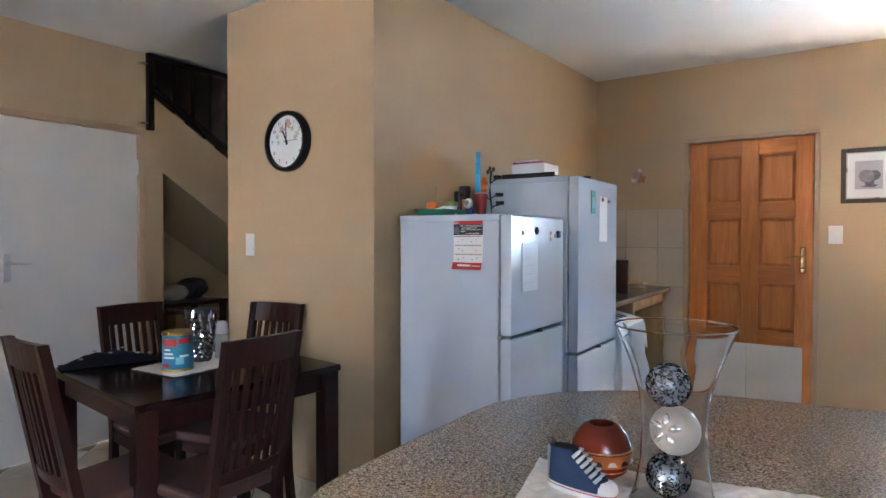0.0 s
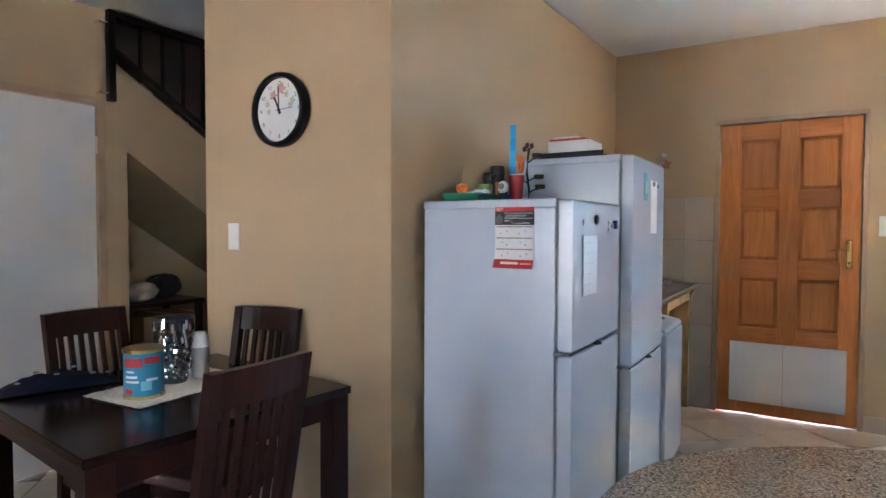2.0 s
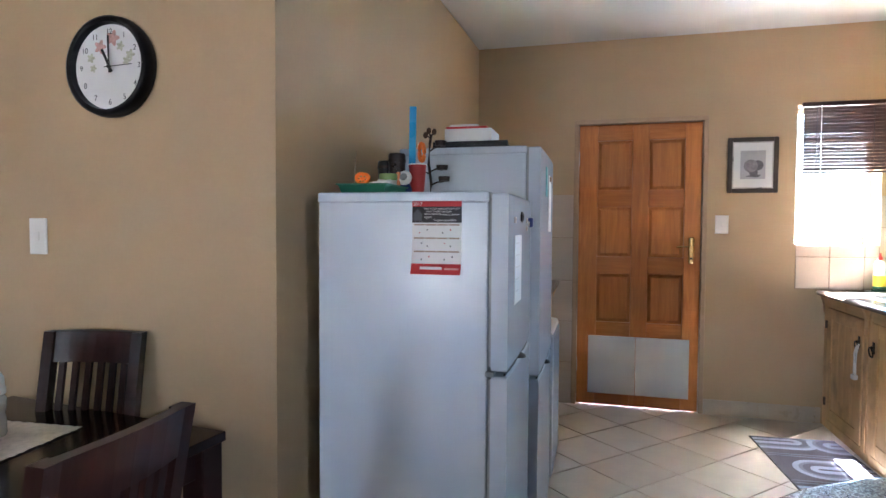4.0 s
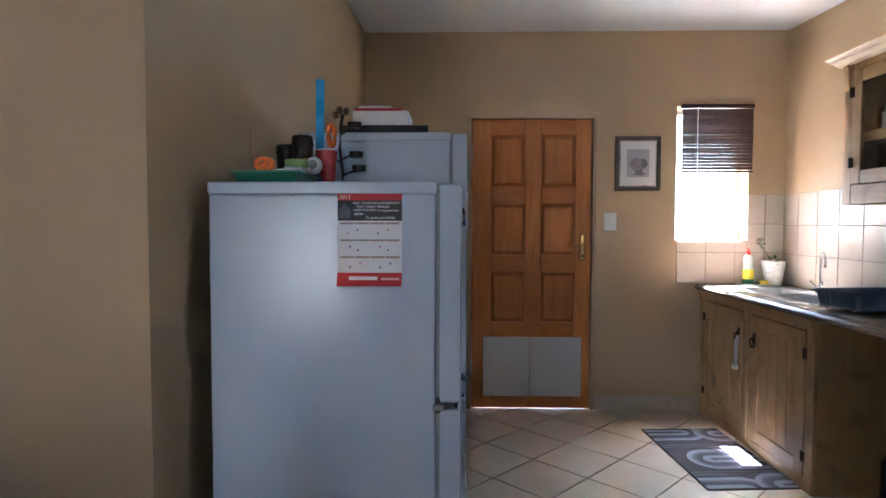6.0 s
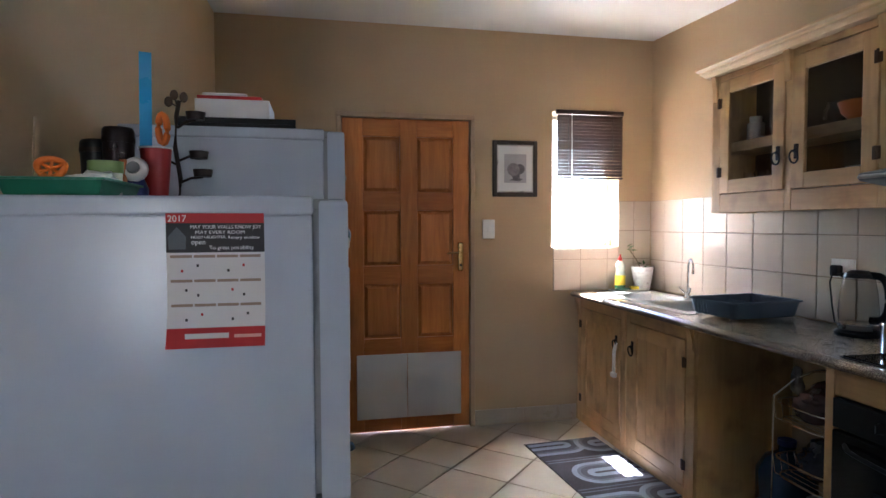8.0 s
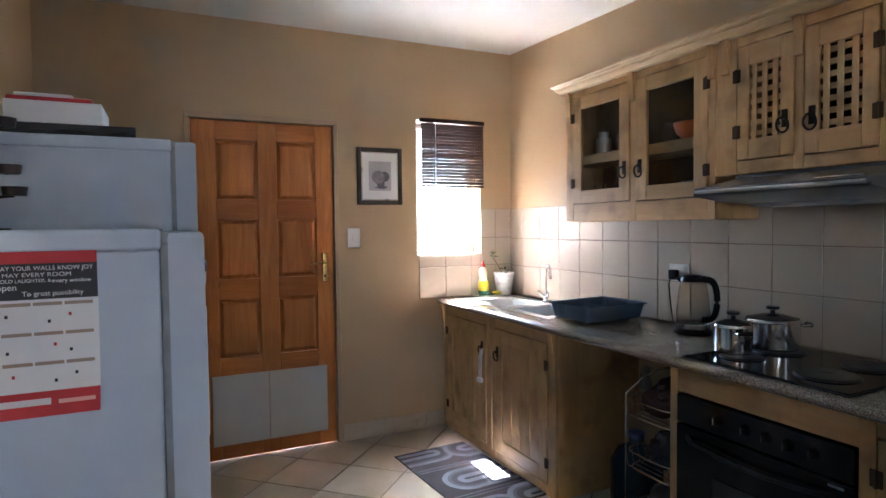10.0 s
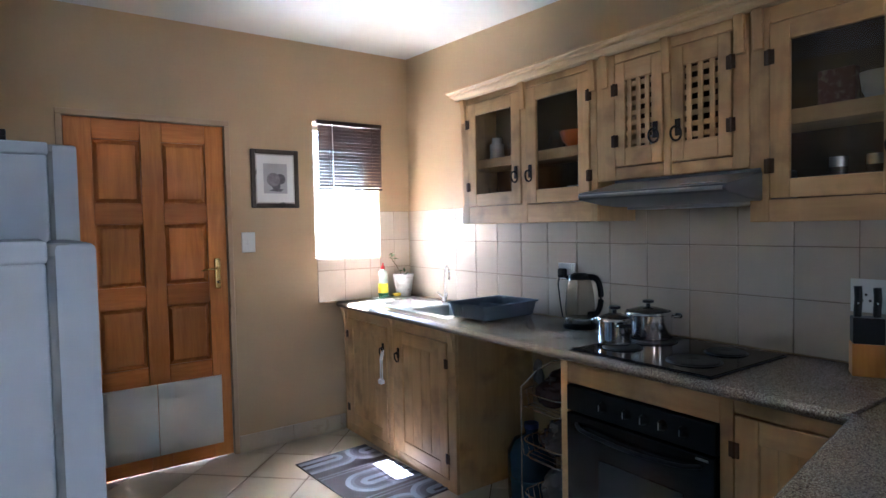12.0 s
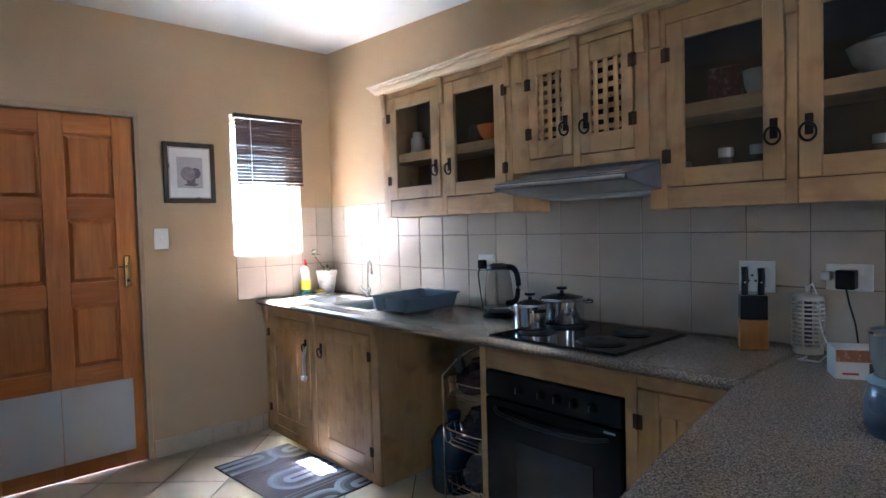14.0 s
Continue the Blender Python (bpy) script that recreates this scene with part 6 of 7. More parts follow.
# --- inside the wall cabinets
def cupboard_things():
    SH, BT = 1.7855, 1.4985

    def vessel(name, at, outer, mat, label, cat, group="crockery behind the cabinet glass", handle=0.0):
        v = thing(name, at, label, cat, group)
        part("body", lathe(shell(outer, 0.003), 24), mat, v)
        if handle:
            h = outer[-1][1]
            r = outer[-1][0]
            part("handle", tube([(0, r, h * 0.8), (0, r + handle, h * 0.75), (0, r + handle, h * 0.35), (0, r, h * 0.25)], 0.004, 6), mat, v)
        return v
    x = 0.90
    J = vessel("storage_jar", (x, 3.97, SH), [(0.036, 0), (0.04, 0.01), (0.04, 0.085)], CREAM, "white ceramic jar with cream lid", "jar")
    part("lid", lathe([(0, 0.12), (0.028, 0.12), (0.028, 0.088), (0.041, 0.0855), (0, 0.0855)], 24), CREAM, J)
    for y in (3.85, 3.79):
        vessel("drinking_glass", (x + 0.02, y, SH), [(0.028, 0), (0.034, 0.10)], CUPGLASS, "clear drinking glass on the shelf", "glass", "drinking glasses")
    for y in (4.0, 3.92, 3.84, 3.77):
        vessel("drinking_glass", (x, y, BT), [(0.028, 0), (0.033, 0.13)], CUPGLASS, "clear drinking glass on the shelf", "glass", "drinking glasses")
    vessel("mixing_bowl", (x, 3.37, SH), [(0.045, 0), (0.075, 0.03), (0.088, 0.075)], ORANGE, "orange plastic bowl on the cabinet shelf", "bowl")
    vessel("glass_jug", (x + 0.01, 3.515, SH), [(0.03, 0), (0.036, 0.03), (0.03, 0.10)], CUPGLASS, "clear glass jug on the cabinet shelf", "jug", handle=0.025)
    vessel("coffee_mug", (x - 0.03, 3.46, BT), [(0.04, 0), (0.044, 0.085)], CREAM, "white cup on the cabinet floor", "cup", handle=0.022)
    for i in range(9):
        vessel("plate", (x + 0.01, 3.335, BT + 0.011 * i), [(0.05, 0), (0.09, 0.012)], CREAM, "white plate in a stack", "plate", "stacked plates")
    b = thing("picture_card", (x + 0.03, 2.27, SH), "red and brown printed tin on the shelf", "tin")
    part("tin", cube(-0.02, 0.02, -0.055, 0.055, 0, 0.125, 0.004), plain("brown_red_print", (0.16, 0.045, 0.035), 0.4, stain=(0.4, 0.28, 0.2), stain_amount=0.9, scale=25), b)
    vessel("sugar_bowl", (x, 2.145, SH), [(0.03, 0), (0.045, 0.03), (0.052, 0.085)], CREAM, "cream patterned bowl on the shelf", "bowl")
    for y, lab in ((2.25, "small jar with steel lid of salt"), (2.145, "small jar with steel lid of spice")):
        j = vessel("spice_jar", (x - 0.02, y, BT), [(0.024, 0), (0.028, 0.085)], plain("spice_glass", (0.14, 0.11, 0.08), 0.15), lab, "jar")
        part("lid", lathe([(0, 0.0855), (0.025, 0.0855), (0.025, 0.118), (0, 0.12)], 20), STEEL, j)
    vessel("small_dish", (x, 2.33, BT), [(0.03, 0), (0.045, 0.025)], CREAM, "small white dish on the cabinet floor", "dish")
    t = vessel("soup_tureen", (x + 0.01, 1.78, SH), [(0.06, 0), (0.10, 0.04), (0.115, 0.085)], CREAM, "white lidded serving dish on the shelf", "dish")
    part("lid", lathe([(0, 0.135), (0.012, 0.13), (0.012, 0.118), (0.07, 0.108), (0.117, 0.087), (0, 0.087)], 28), CREAM, t)
    j = vessel("spice_jar", (x - 0.02, 1.80, BT), [(0.024, 0), (0.028, 0.08)], plain("amber_glass", (0.12, 0.09, 0.06), 0.15), "small jar with a steel lid", "jar")
    part("lid", lathe([(0, 0.0805), (0.024, 0.0805), (0.024, 0.108), (0, 0.11)], 20), STEEL, j)
    m = thing("white_box", (x, 2.92, 1.7215), "small white box behind the lattice", "box")
    part("box", cube(-0.03, 0.03, -0.03, 0.03, 0, 0.06, 0.002), PAPER, m)


cupboard_things()


# --- floor mat
def mat_():
    r = thing("floor_mat", (0.245, 4.375, 0.0006), "dark grey woven mat with pale blue-grey arches", "mat", turn=4)
    W, L, H = 0.245, 0.435, 0.006
    DK = plain("charcoal_pile", (0.020, 0.016, 0.021), 0.95, spread=0.3, fine=500, bump=0.5)
    bands = [plain("pale_blue_grey_pile", (0.135, 0.155, 0.20), 0.95, spread=0.2, fine=500, bump=0.5), plain("slate_pile", (0.026, 0.026, 0.040), 0.95, spread=0.25, fine=500, bump=0.5), plain("mid_grey_pile", (0.062, 0.068, 0.088), 0.95, spread=0.2, fine=500, bump=0.5)]
    part("backing", cube(-W, W, -L, L, 0, H, 0.002), DK, r)

    def arch(cx, cy, face, r0, r1, leg, mat, lift):
        """A horseshoe band; face is the way in which it opens."""
        bm = bmesh.new()
        c, s = math.cos(radians(face)), math.sin(radians(face))
        pts = []
        n = 8
        ext = [(leg * (1 - k / n), -1.0, True) for k in range(n)] + [(-math.sin(a), -math.cos(a), False) for a in [math.pi * i / 24 for i in range(25)]] + [(leg * (k + 1) / n, 1.0, True) for k in range(n)]
        for u, v, straight in ext:
            row = []
            for rad in (r0, r1):
                a, b = (u, v * rad) if straight else (u * rad, v * rad)
                x, y = cx + a * c - b * s, cy + a * s + b * c
                row.append((min(max(x, -W + 0.006), W - 0.006), min(max(y, -L + 0.006), L - 0.006)))
            pts.append(row)
        z = H + lift
        for p, q in zip(pts, pts[1:]):
            quad = [p[0], p[1], q[1], q[0]]
            area = sum(quad[i][0] * quad[(i + 1) % 4][1] - quad[(i + 1) % 4][0] * quad[i][1] for i in range(4))
            if abs(area) > 2e-5:
                vs = [bm.verts.new((x, y, z)) for x, y in quad]
                bm.faces.new(vs)
        if bm.faces:
            bmesh.ops.remove_doubles(bm, verts=bm.verts, dist=0.0004)
            bmesh.ops.solidify(bm, geom=bm.faces, thickness=0.0006)
            part("arch", bm, mat, r, smooth=False)
        else:
            bm.free()
    for n, (cx, cy, face, leg) in enumerate(((-0.03, -0.06, 0, 0.30), (-0.02, 0.36, 180, 0.30), (0.19, 0.33, 0, 0.1), (-0.04, -0.44, 180, 0.30), (0.17, -0.40, 0, 0.1))):
        for k, (r0, r1, m) in enumerate(((0.105, 0.135, 0), (0.085, 0.105, 2), (0.055, 0.085, 1), (0.012, 0.050, 0))):
            arch(cx, cy, face, r0, r1, leg, bands[m], 0.0003 + 0.0008 * n)
    for y in (0.115, 0.145, -0.235, -0.265):
        part("stripe", cube(-W + 0.01, W - 0.01, y, y + 0.010, H, H + 0.001), bands[2], r)


mat_()


# --- peninsula: vase with balls, clay pot, little shoe on a woven runner
def woven(name, at, turn, lx, ly, label, mat, cell=0.008):
    """A woven cloth: wavy sheet with raised threads."""
    w = thing(name, at, label, "cloth", "", turn)
    bm = bmesh.new()
    nx, ny = int(2 * lx / cell), int(2 * ly / cell)
    grid = [[bm.verts.new((-lx + 2 * lx * i / nx, -ly + 2 * ly * j / ny + (0.006 if i in (0, nx) and j % 2 else 0), 0.0026 + 0.0016 * (((i + (j if (j // 5) % 2 else -j)) % 5) < 3) + 0.0005 * noise.noise(Vector((i * 0.4, j * 0.4, 0))))) for j in range(ny + 1)] for i in range(nx + 1)]
    for i in range(nx):
        for j in range(ny):
            bm.faces.new((grid[i][j], grid[i + 1][j], grid[i + 1][j + 1], grid[i][j + 1]))
    part("weave", bm, mat, w, smooth=False)
    return w


CLOTH = plain("cream_woven_cotton", (0.80, 0.75, 0.68), 0.95, spread=0.15, scale=60, fine=420, bump=0.25, wear=0.0)
PT = 0.902
woven("table_runner", (-0.185, 1.165, PT), 13, 0.36, 0.15, "cream woven runner on the peninsula worktop", CLOTH)
woven("table_runner", (-2.475, 1.80, 0.75), 4, 0.15, 0.24, "cream crocheted runner on the dark dining table", CLOTH)


def vase():
    v = thing("glass_vase", (-0.320, 1.172, PT + 0.0042), "tall flared clear glass vase holding decorative balls", "vase")
    part("glass", lathe(shell([(0.062, 0), (0.064, 0.004), (0.056, 0.025), (0.049, 0.07), (0.047, 0.12), (0.052, 0.172), (0.066, 0.218), (0.088, 0.272)], 0.0018), 48), THINGLASS, v, "clear glass")
    part("rim", lathe([(0.0858, 0.2722), (0.088, 0.2722), (0.0882, 0.2738), (0.087, 0.2746), (0.0858, 0.2738)], 48), THINGLASS, v)
    SPARK = plain("silver_black_glitter", (0.30, 0.33, 0.36), 0.28, 0.6, spread=0.35, scale=90, fine=260, bump=0.6, bump_dist=0.002)
    for dx, dz, r, kind in ((-0.008, 0.044, 0.032, 0), (0.002, 0.114, 0.037, 1), (-0.009, 0.183, 0.032, 0)):
        b = thing("decorative_ball", (-0.320 + dx * 0.83, 1.172 + dx * 0.5, PT + 0.0042 + dz), "silver and black sequinned ball in the vase" if kind == 0 else "white ball with silver leaf gems in the vase", "ornament", "balls in the glass vase")
        if kind == 0:
            bm = bmesh.new()
            bmesh.ops.create_icosphere(bm, subdivisions=4, radius=r)
            for p in bm.verts:
                p.co *= 1 + 0.05 * noise.noise(p.co * 160)
            part("ball", bm, SPARK, b)
            rnd = random.Random(3 + int(dz * 1000))
            SEQ = plain("dark_sequin", (0.03, 0.036, 0.045), 0.2, 0.5)
            bm = bmesh.new()
            for i in range(560):
                d = Vector((rnd.gauss(0, 1), rnd.gauss(0, 1), rnd.gauss(0, 1))).normalized()
                m = Matrix.Translation(d * r) @ d.to_track_quat("Z", "Y").to_matrix().to_4x4() @ pose(0, 0, 0, 0, 0, rnd.uniform(0, 360))
                box(bm, -0.0022, 0.0022, -0.0007, 0.0007, -0.001, 0.0010, 0, 1, m)
            s = part("sequin_covering", bm, SEQ, b, smooth=False)
            s["kind"] = "stuff"
        else:
            part("ball", ball(r, (0, 0, 0), 32), CREAM, b)
            for i in range(5):
                a = 2 * math.pi * i / 5 + 0.3
                d = (Vector((-0.2, -0.93, 0.22)) + 0.42 * (Vector((0.97, -0.2, 0)) * math.cos(a) + Vector((0, 0.2, 0.97)) * math.sin(a))).normalized()
                out = (d - Vector((-0.2, -0.93, 0.22)).normalized()).normalized()
                q = Matrix((out, d.cross(out), d)).transposed().to_4x4()
                bm = ball(0.008, (0, 0, 0), 12, (1.25, 0.7, 0.45))
                bmesh.ops.transform(bm, matrix=Matrix.Translation(d * r) @ q, verts=bm.verts)
                part("gem", bm, CHROME, b)


def clay_pot():
    p = thing("clay_pot", (-0.447, 1.215, PT + 0.0042), "round polished red clay pot with orange patterned band", "pot")
    prof = [(0.024, 0), (0.042, 0.014), (0.050, 0.036), (0.051, 0.052), (0.044, 0.074), (0.031, 0.088), (0.024, 0.091)]
    part("body", lathe(shell(prof, 0.004), 40), plain("polished_red_clay", (0.20, 0.028, 0.012), 0.18, spread=0.12, scale=12), p)
    part("band", lathe([(0.0446, 0.022), (0.0512, 0.038), (0.0518, 0.050), (0.0512, 0.050), (0.0506, 0.038), (0.044, 0.022)], 40), plain("orange_clay_band", (0.50, 0.13, 0.02), 0.35), p, "orange painted band")
    for i in range(14):
        a = 2 * math.pi * i / 14
        bm = prism([(-0.008, -0.006), (0.008, -0.006), (0, 0.007)], -0.0006, 0.0006, "y")
        bmesh.ops.transform(bm, matrix=pose(0.0508 * math.cos(a), 0.0508 * math.sin(a), 0.040, 0, 0, math.degrees(a) + 90) @ pose(0, 0, 0, -14), verts=bm.verts)
        part("triangle_print", bm, plain("dark_brown_print", (0.09, 0.02, 0.012), 0.4) if i % 3 else CREAM, p)
    for z, r in ((0.0535, 0.0516), (0.0205, 0.0438)):
        part("line_print", lathe([(r - 0.0015, z - 0.001), (r + 0.0006, z - 0.001), (r + 0.0006, z + 0.001), (r - 0.0015, z + 0.001)], 40), plain("tan_line_print", (0.45, 0.27, 0.10), 0.4), p)


def shoe():
    """A baby's high-top canvas shoe, toe along +x."""
    s = thing("baby_shoe", (-0.452, 1.135, PT + 0.0042), "small navy denim high-top baby shoe with white laces", "shoe", turn=-4)
    DENIM = plain("navy_denim", (0.018, 0.036, 0.085), 0.85, spread=0.25, scale=60, fine=600, bump=0.4)
    L = 0.058

    def ring(z, x0, x1, w):
        out = []
        for i in range(24):
            a = 2 * math.pi * i / 24
            cx, rx = (x0 + x1) / 2, (x1 - x0) / 2
            out.append((cx + rx * math.cos(a), w * math.copysign(abs(math.sin(a)) ** 0.75, math.sin(a)) * (1.0 - 0.12 * math.cos(a + math.pi)), z))
        return out

    def loft(rings):
        bm = bmesh.new()
        vs = [[bm.verts.new(p) for p in r] for r in rings]
        for a, b in zip(vs, vs[1:]):
            for k in range(24):
                bm.faces.new((a[k], a[(k + 1) % 24], b[(k + 1) % 24], b[k]))
        bm.faces.new(vs[0]), bm.faces.new(vs[-1])
        return bm
    part("sole", loft([ring(0, -L, L, 0.021), ring(0.011, -L - 0.001, L + 0.001, 0.022)]), PAPER, s, "white rubber sole")
    part("sole_stripe", loft([ring(0.0075, -L - 0.0018, L + 0.0018, 0.0226), ring(0.009, -L - 0.0018, L + 0.0018, 0.0226)]), RED, s)
    part("upper", loft([ring(0.011, -L + 0.001, L - 0.003, 0.0205), ring(0.022, -L + 0.002, L - 0.006, 0.0195), ring(0.032, -L + 0.003, 0.036, 0.018), ring(0.045, -L + 0.004, 0.014, 0.017), ring(0.058, -L + 0.005, 0.000, 0.0165), ring(0.067, -L + 0.004, -0.010, 0.016)]), DENIM, s, "navy denim upper")
    part("toe_cap", loft([ring(0.0112, 0.022, L + 0.0005, 0.0195), ring(0.020, 0.024, L - 0.002, 0.018), ring(0.026, 0.027, L - 0.009, 0.013), ring(0.028, 0.032, L - 0.018, 0.006)]), PAPER, s, "white rubber toe cap")
    # black sheet on the closed upper, painted for the shade inside
    part("opening", loft([ring(0.0672, -L + 0.007, -0.013, 0.0130), ring(0.0678, -L + 0.007, -0.013, 0.0130)]), BLACKGAP, s)
    for i in range(6):
        z, x = 0.030 + i * 0.0064, 0.034 - i * 0.0072
        part("lace", tube([(x - 0.006, -0.0175, z - 0.003), (x, -0.008, z + 0.004), (x + 0.001, 0.008, z + 0.004), (x - 0.006, 0.0175, z - 0.003)], 0.002, 6), PAPER, s)
        part("lace", tube([(x - 0.010, 0.0175, z), (x - 0.001, 0.004, z + 0.006), (x + 0.002, -0.008, z + 0.003), (x - 0.004, -0.0178, z - 0.004)], 0.0018, 6), PAPER, s)
    part("heel_loop", tube([(-L + 0.003, 0, 0.063), (-L - 0.003, 0, 0.074), (-L + 0.007, 0, 0.077), (-L + 0.008, 0, 0.065)], 0.002, 6), RUST, s)
    part("heel_strip", cube(-L - 0.001, -L + 0.006, -0.005, 0.005, 0.012, 0.065, 0.002), plain("pale_stitching", (0.30, 0.32, 0.36), 0.8), s)


vase()
clay_pot()
shoe()


# --- on the dining table
def table_things():
    z = 0.7542
    c = thing("formula_tin", (-2.44, 1.665, z), "blue and red printed milk powder tin with gold rims", "tin")
    part("can", lathe([(0, 0), (0.061, 0), (0.061, 0.15), (0, 0.15)], 40), plain("printed_blue_tin", (0.03, 0.22, 0.33), 0.35, spread=0.1), c)
    GOLD = plain("gold_lacquer", (0.55, 0.33, 0.10), 0.3, 0.8)
    part("rim", lathe([(0.0, 0.1502), (0.064, 0.1502), (0.065, 0.16), (0.060, 0.163), (0, 0.161)], 40), GOLD, c, "gold rim")
    part("foot_rim", lathe([(0.0612, 0), (0.064, 0), (0.064, 0.008), (0.0612, 0.010)], 40), GOLD, c)
    for a0, a1, z0, z1, mat in ((-95, -35, 0.105, 0.135, REDPRINT), (-30, 20, 0.115, 0.138, REDPRINT), (-90, -50, 0.07, 0.078, PAPER), (-90, -45, 0.055, 0.062, PAPER), (-25, 10, 0.06, 0.068, PAPER), (-95, -65, 0.018, 0.034, REDPRINT), (-40, -10, 0.03, 0.06, plain("pale_blue_print", (0.20, 0.48, 0.58), 0.4)), (-88, -60, 0.088, 0.094, PAPER)):
        bm = bmesh.new()
        n = 8
        v = [[bm.verts.new((r * math.cos(radians(a0 + (a1 - a0) * i / n)), r * math.sin(radians(a0 + (a1 - a0) * i / n)), zz)) for r, zz in ((0.0611, z0), (0.0618, z0), (0.0618, z1), (0.0611, z1))] for i in range(n + 1)]
        for p, q in zip(v, v[1:]):
            for k in range(4):
                bm.faces.new((p[k], p[(k + 1) % 4], q[(k + 1) % 4], q[k]))
        bm.faces.new(v[0]), bm.faces.new(v[-1])
        part("print", bm, mat, c)
    v = thing("mosaic_vase", (-2.515, 1.825, z), "silver mirror-mosaic vase on the table runner", "vase")
    part("body", lathe(shell([(0.04, 0), (0.045, 0.01), (0.046, 0.03), (0.055, 0.10), (0.062, 0.17), (0.070, 0.235)], 0.004), 32), plain("dark_grout", (0.05, 0.05, 0.05), 0.6), v)
    rnd = random.Random(2)
    CH = [CHROME, plain("smoky_mirror", (0.16, 0.16, 0.17), 0.12, 0.9), plain("bright_mirror", (0.62, 0.64, 0.66), 0.08, 0.9)]
    bms = [bmesh.new() for _ in CH]
    for i in range(300):
        t = i / 300
        zz = 0.022 + 0.20 * t
        a = i * 2.399963
        r = 0.046 + (0.068 - 0.046) * (zz - 0.02) / 0.2 + 0.001
        tall = 0.0045 if t < 0.66 else 0.016
        box(bms[rnd.randrange(3)], -0.0045, 0.0045, -0.0012, 0.0012, -tall, tall, 0, 1, pose(r * math.cos(a), r * math.sin(a), zz, 0, 0, math.degrees(a) + 90) @ pose(0, 0, 0, rnd.uniform(-9, 2), rnd.uniform(-35, 35) if t < 0.66 else 0, rnd.uniform(-8, 8)))
    for bm, mat in zip(bms, CH):
        o = part("mirror_mosaic", bm, mat, v, smooth=False)
        o["kind"] = "stuff"
    b = thing("baby_bottle", (-2.505, 1.925, z), "clear baby bottle with white cap on runner", "bottle")
    part("body", lathe([(0, 0), (0.030, 0), (0.032, 0.006), (0.031, 0.045), (0.028, 0.06), (0.032, 0.075), (0.032, 0.10), (0.026, 0.112), (0, 0.112)], 28), plain("cloudy_plastic", (0.42, 0.41, 0.39), 0.25), b)
    part("collar", lathe([(0, 0.1122), (0.031, 0.1122), (0.031, 0.128), (0, 0.128)], 28), WHITEPL, b)
    part("cap", lathe([(0, 0.1282), (0.029, 0.1282), (0.027, 0.155), (0.020, 0.168), (0, 0.170)], 28), WHITEPL, b)
    g = thing("spotted_cloth", (-2.80, 1.56, 0.7503), "dark blue cloth with pale dots on the table edge", "cloth", turn=72)
    bm = bmesh.new()
    n, m = 20, 8
    grid = [[bm.verts.new((-0.19 + 0.38 * i / n, -0.07 + 0.14 * j / m, 0.006 + (0.055 * math.sin(math.pi * i / n) * math.sin(math.pi * j / m) * (1 + 0.4 * noise.noise(Vector((i * 0.5, j * 0.6, 1))))))) for j in range(m + 1)] for i in range(n + 1)]
    for i in range(n):
        for j in range(m):
            bm.faces.new((grid[i][j], grid[i + 1][j], grid[i + 1][j + 1], grid[i][j + 1]))
    bmesh.ops.solidify(bm, geom=bm.faces, thickness=0.004)
    part("cloth", bm, plain("navy_cloth", (0.015, 0.02, 0.045), 0.9, fine=300, bump=0.3), g)
    for i in range(6):
        x, y = -0.11 + 0.055 * i, -0.02 + 0.025 * (i % 2)
        ii, jj = int((x + 0.19) / 0.38 * n), int((y + 0.07) / 0.14 * m)
        zz = 0.006 + 0.055 * math.sin(math.pi * ii / n) * math.sin(math.pi * jj / m) + 0.008
        part("dot", ball(0.011, (x, y, zz), 10, (1, 1, 0.35)), plain("pale_dot_print", (0.35, 0.37, 0.42), 0.8), g)


table_things()


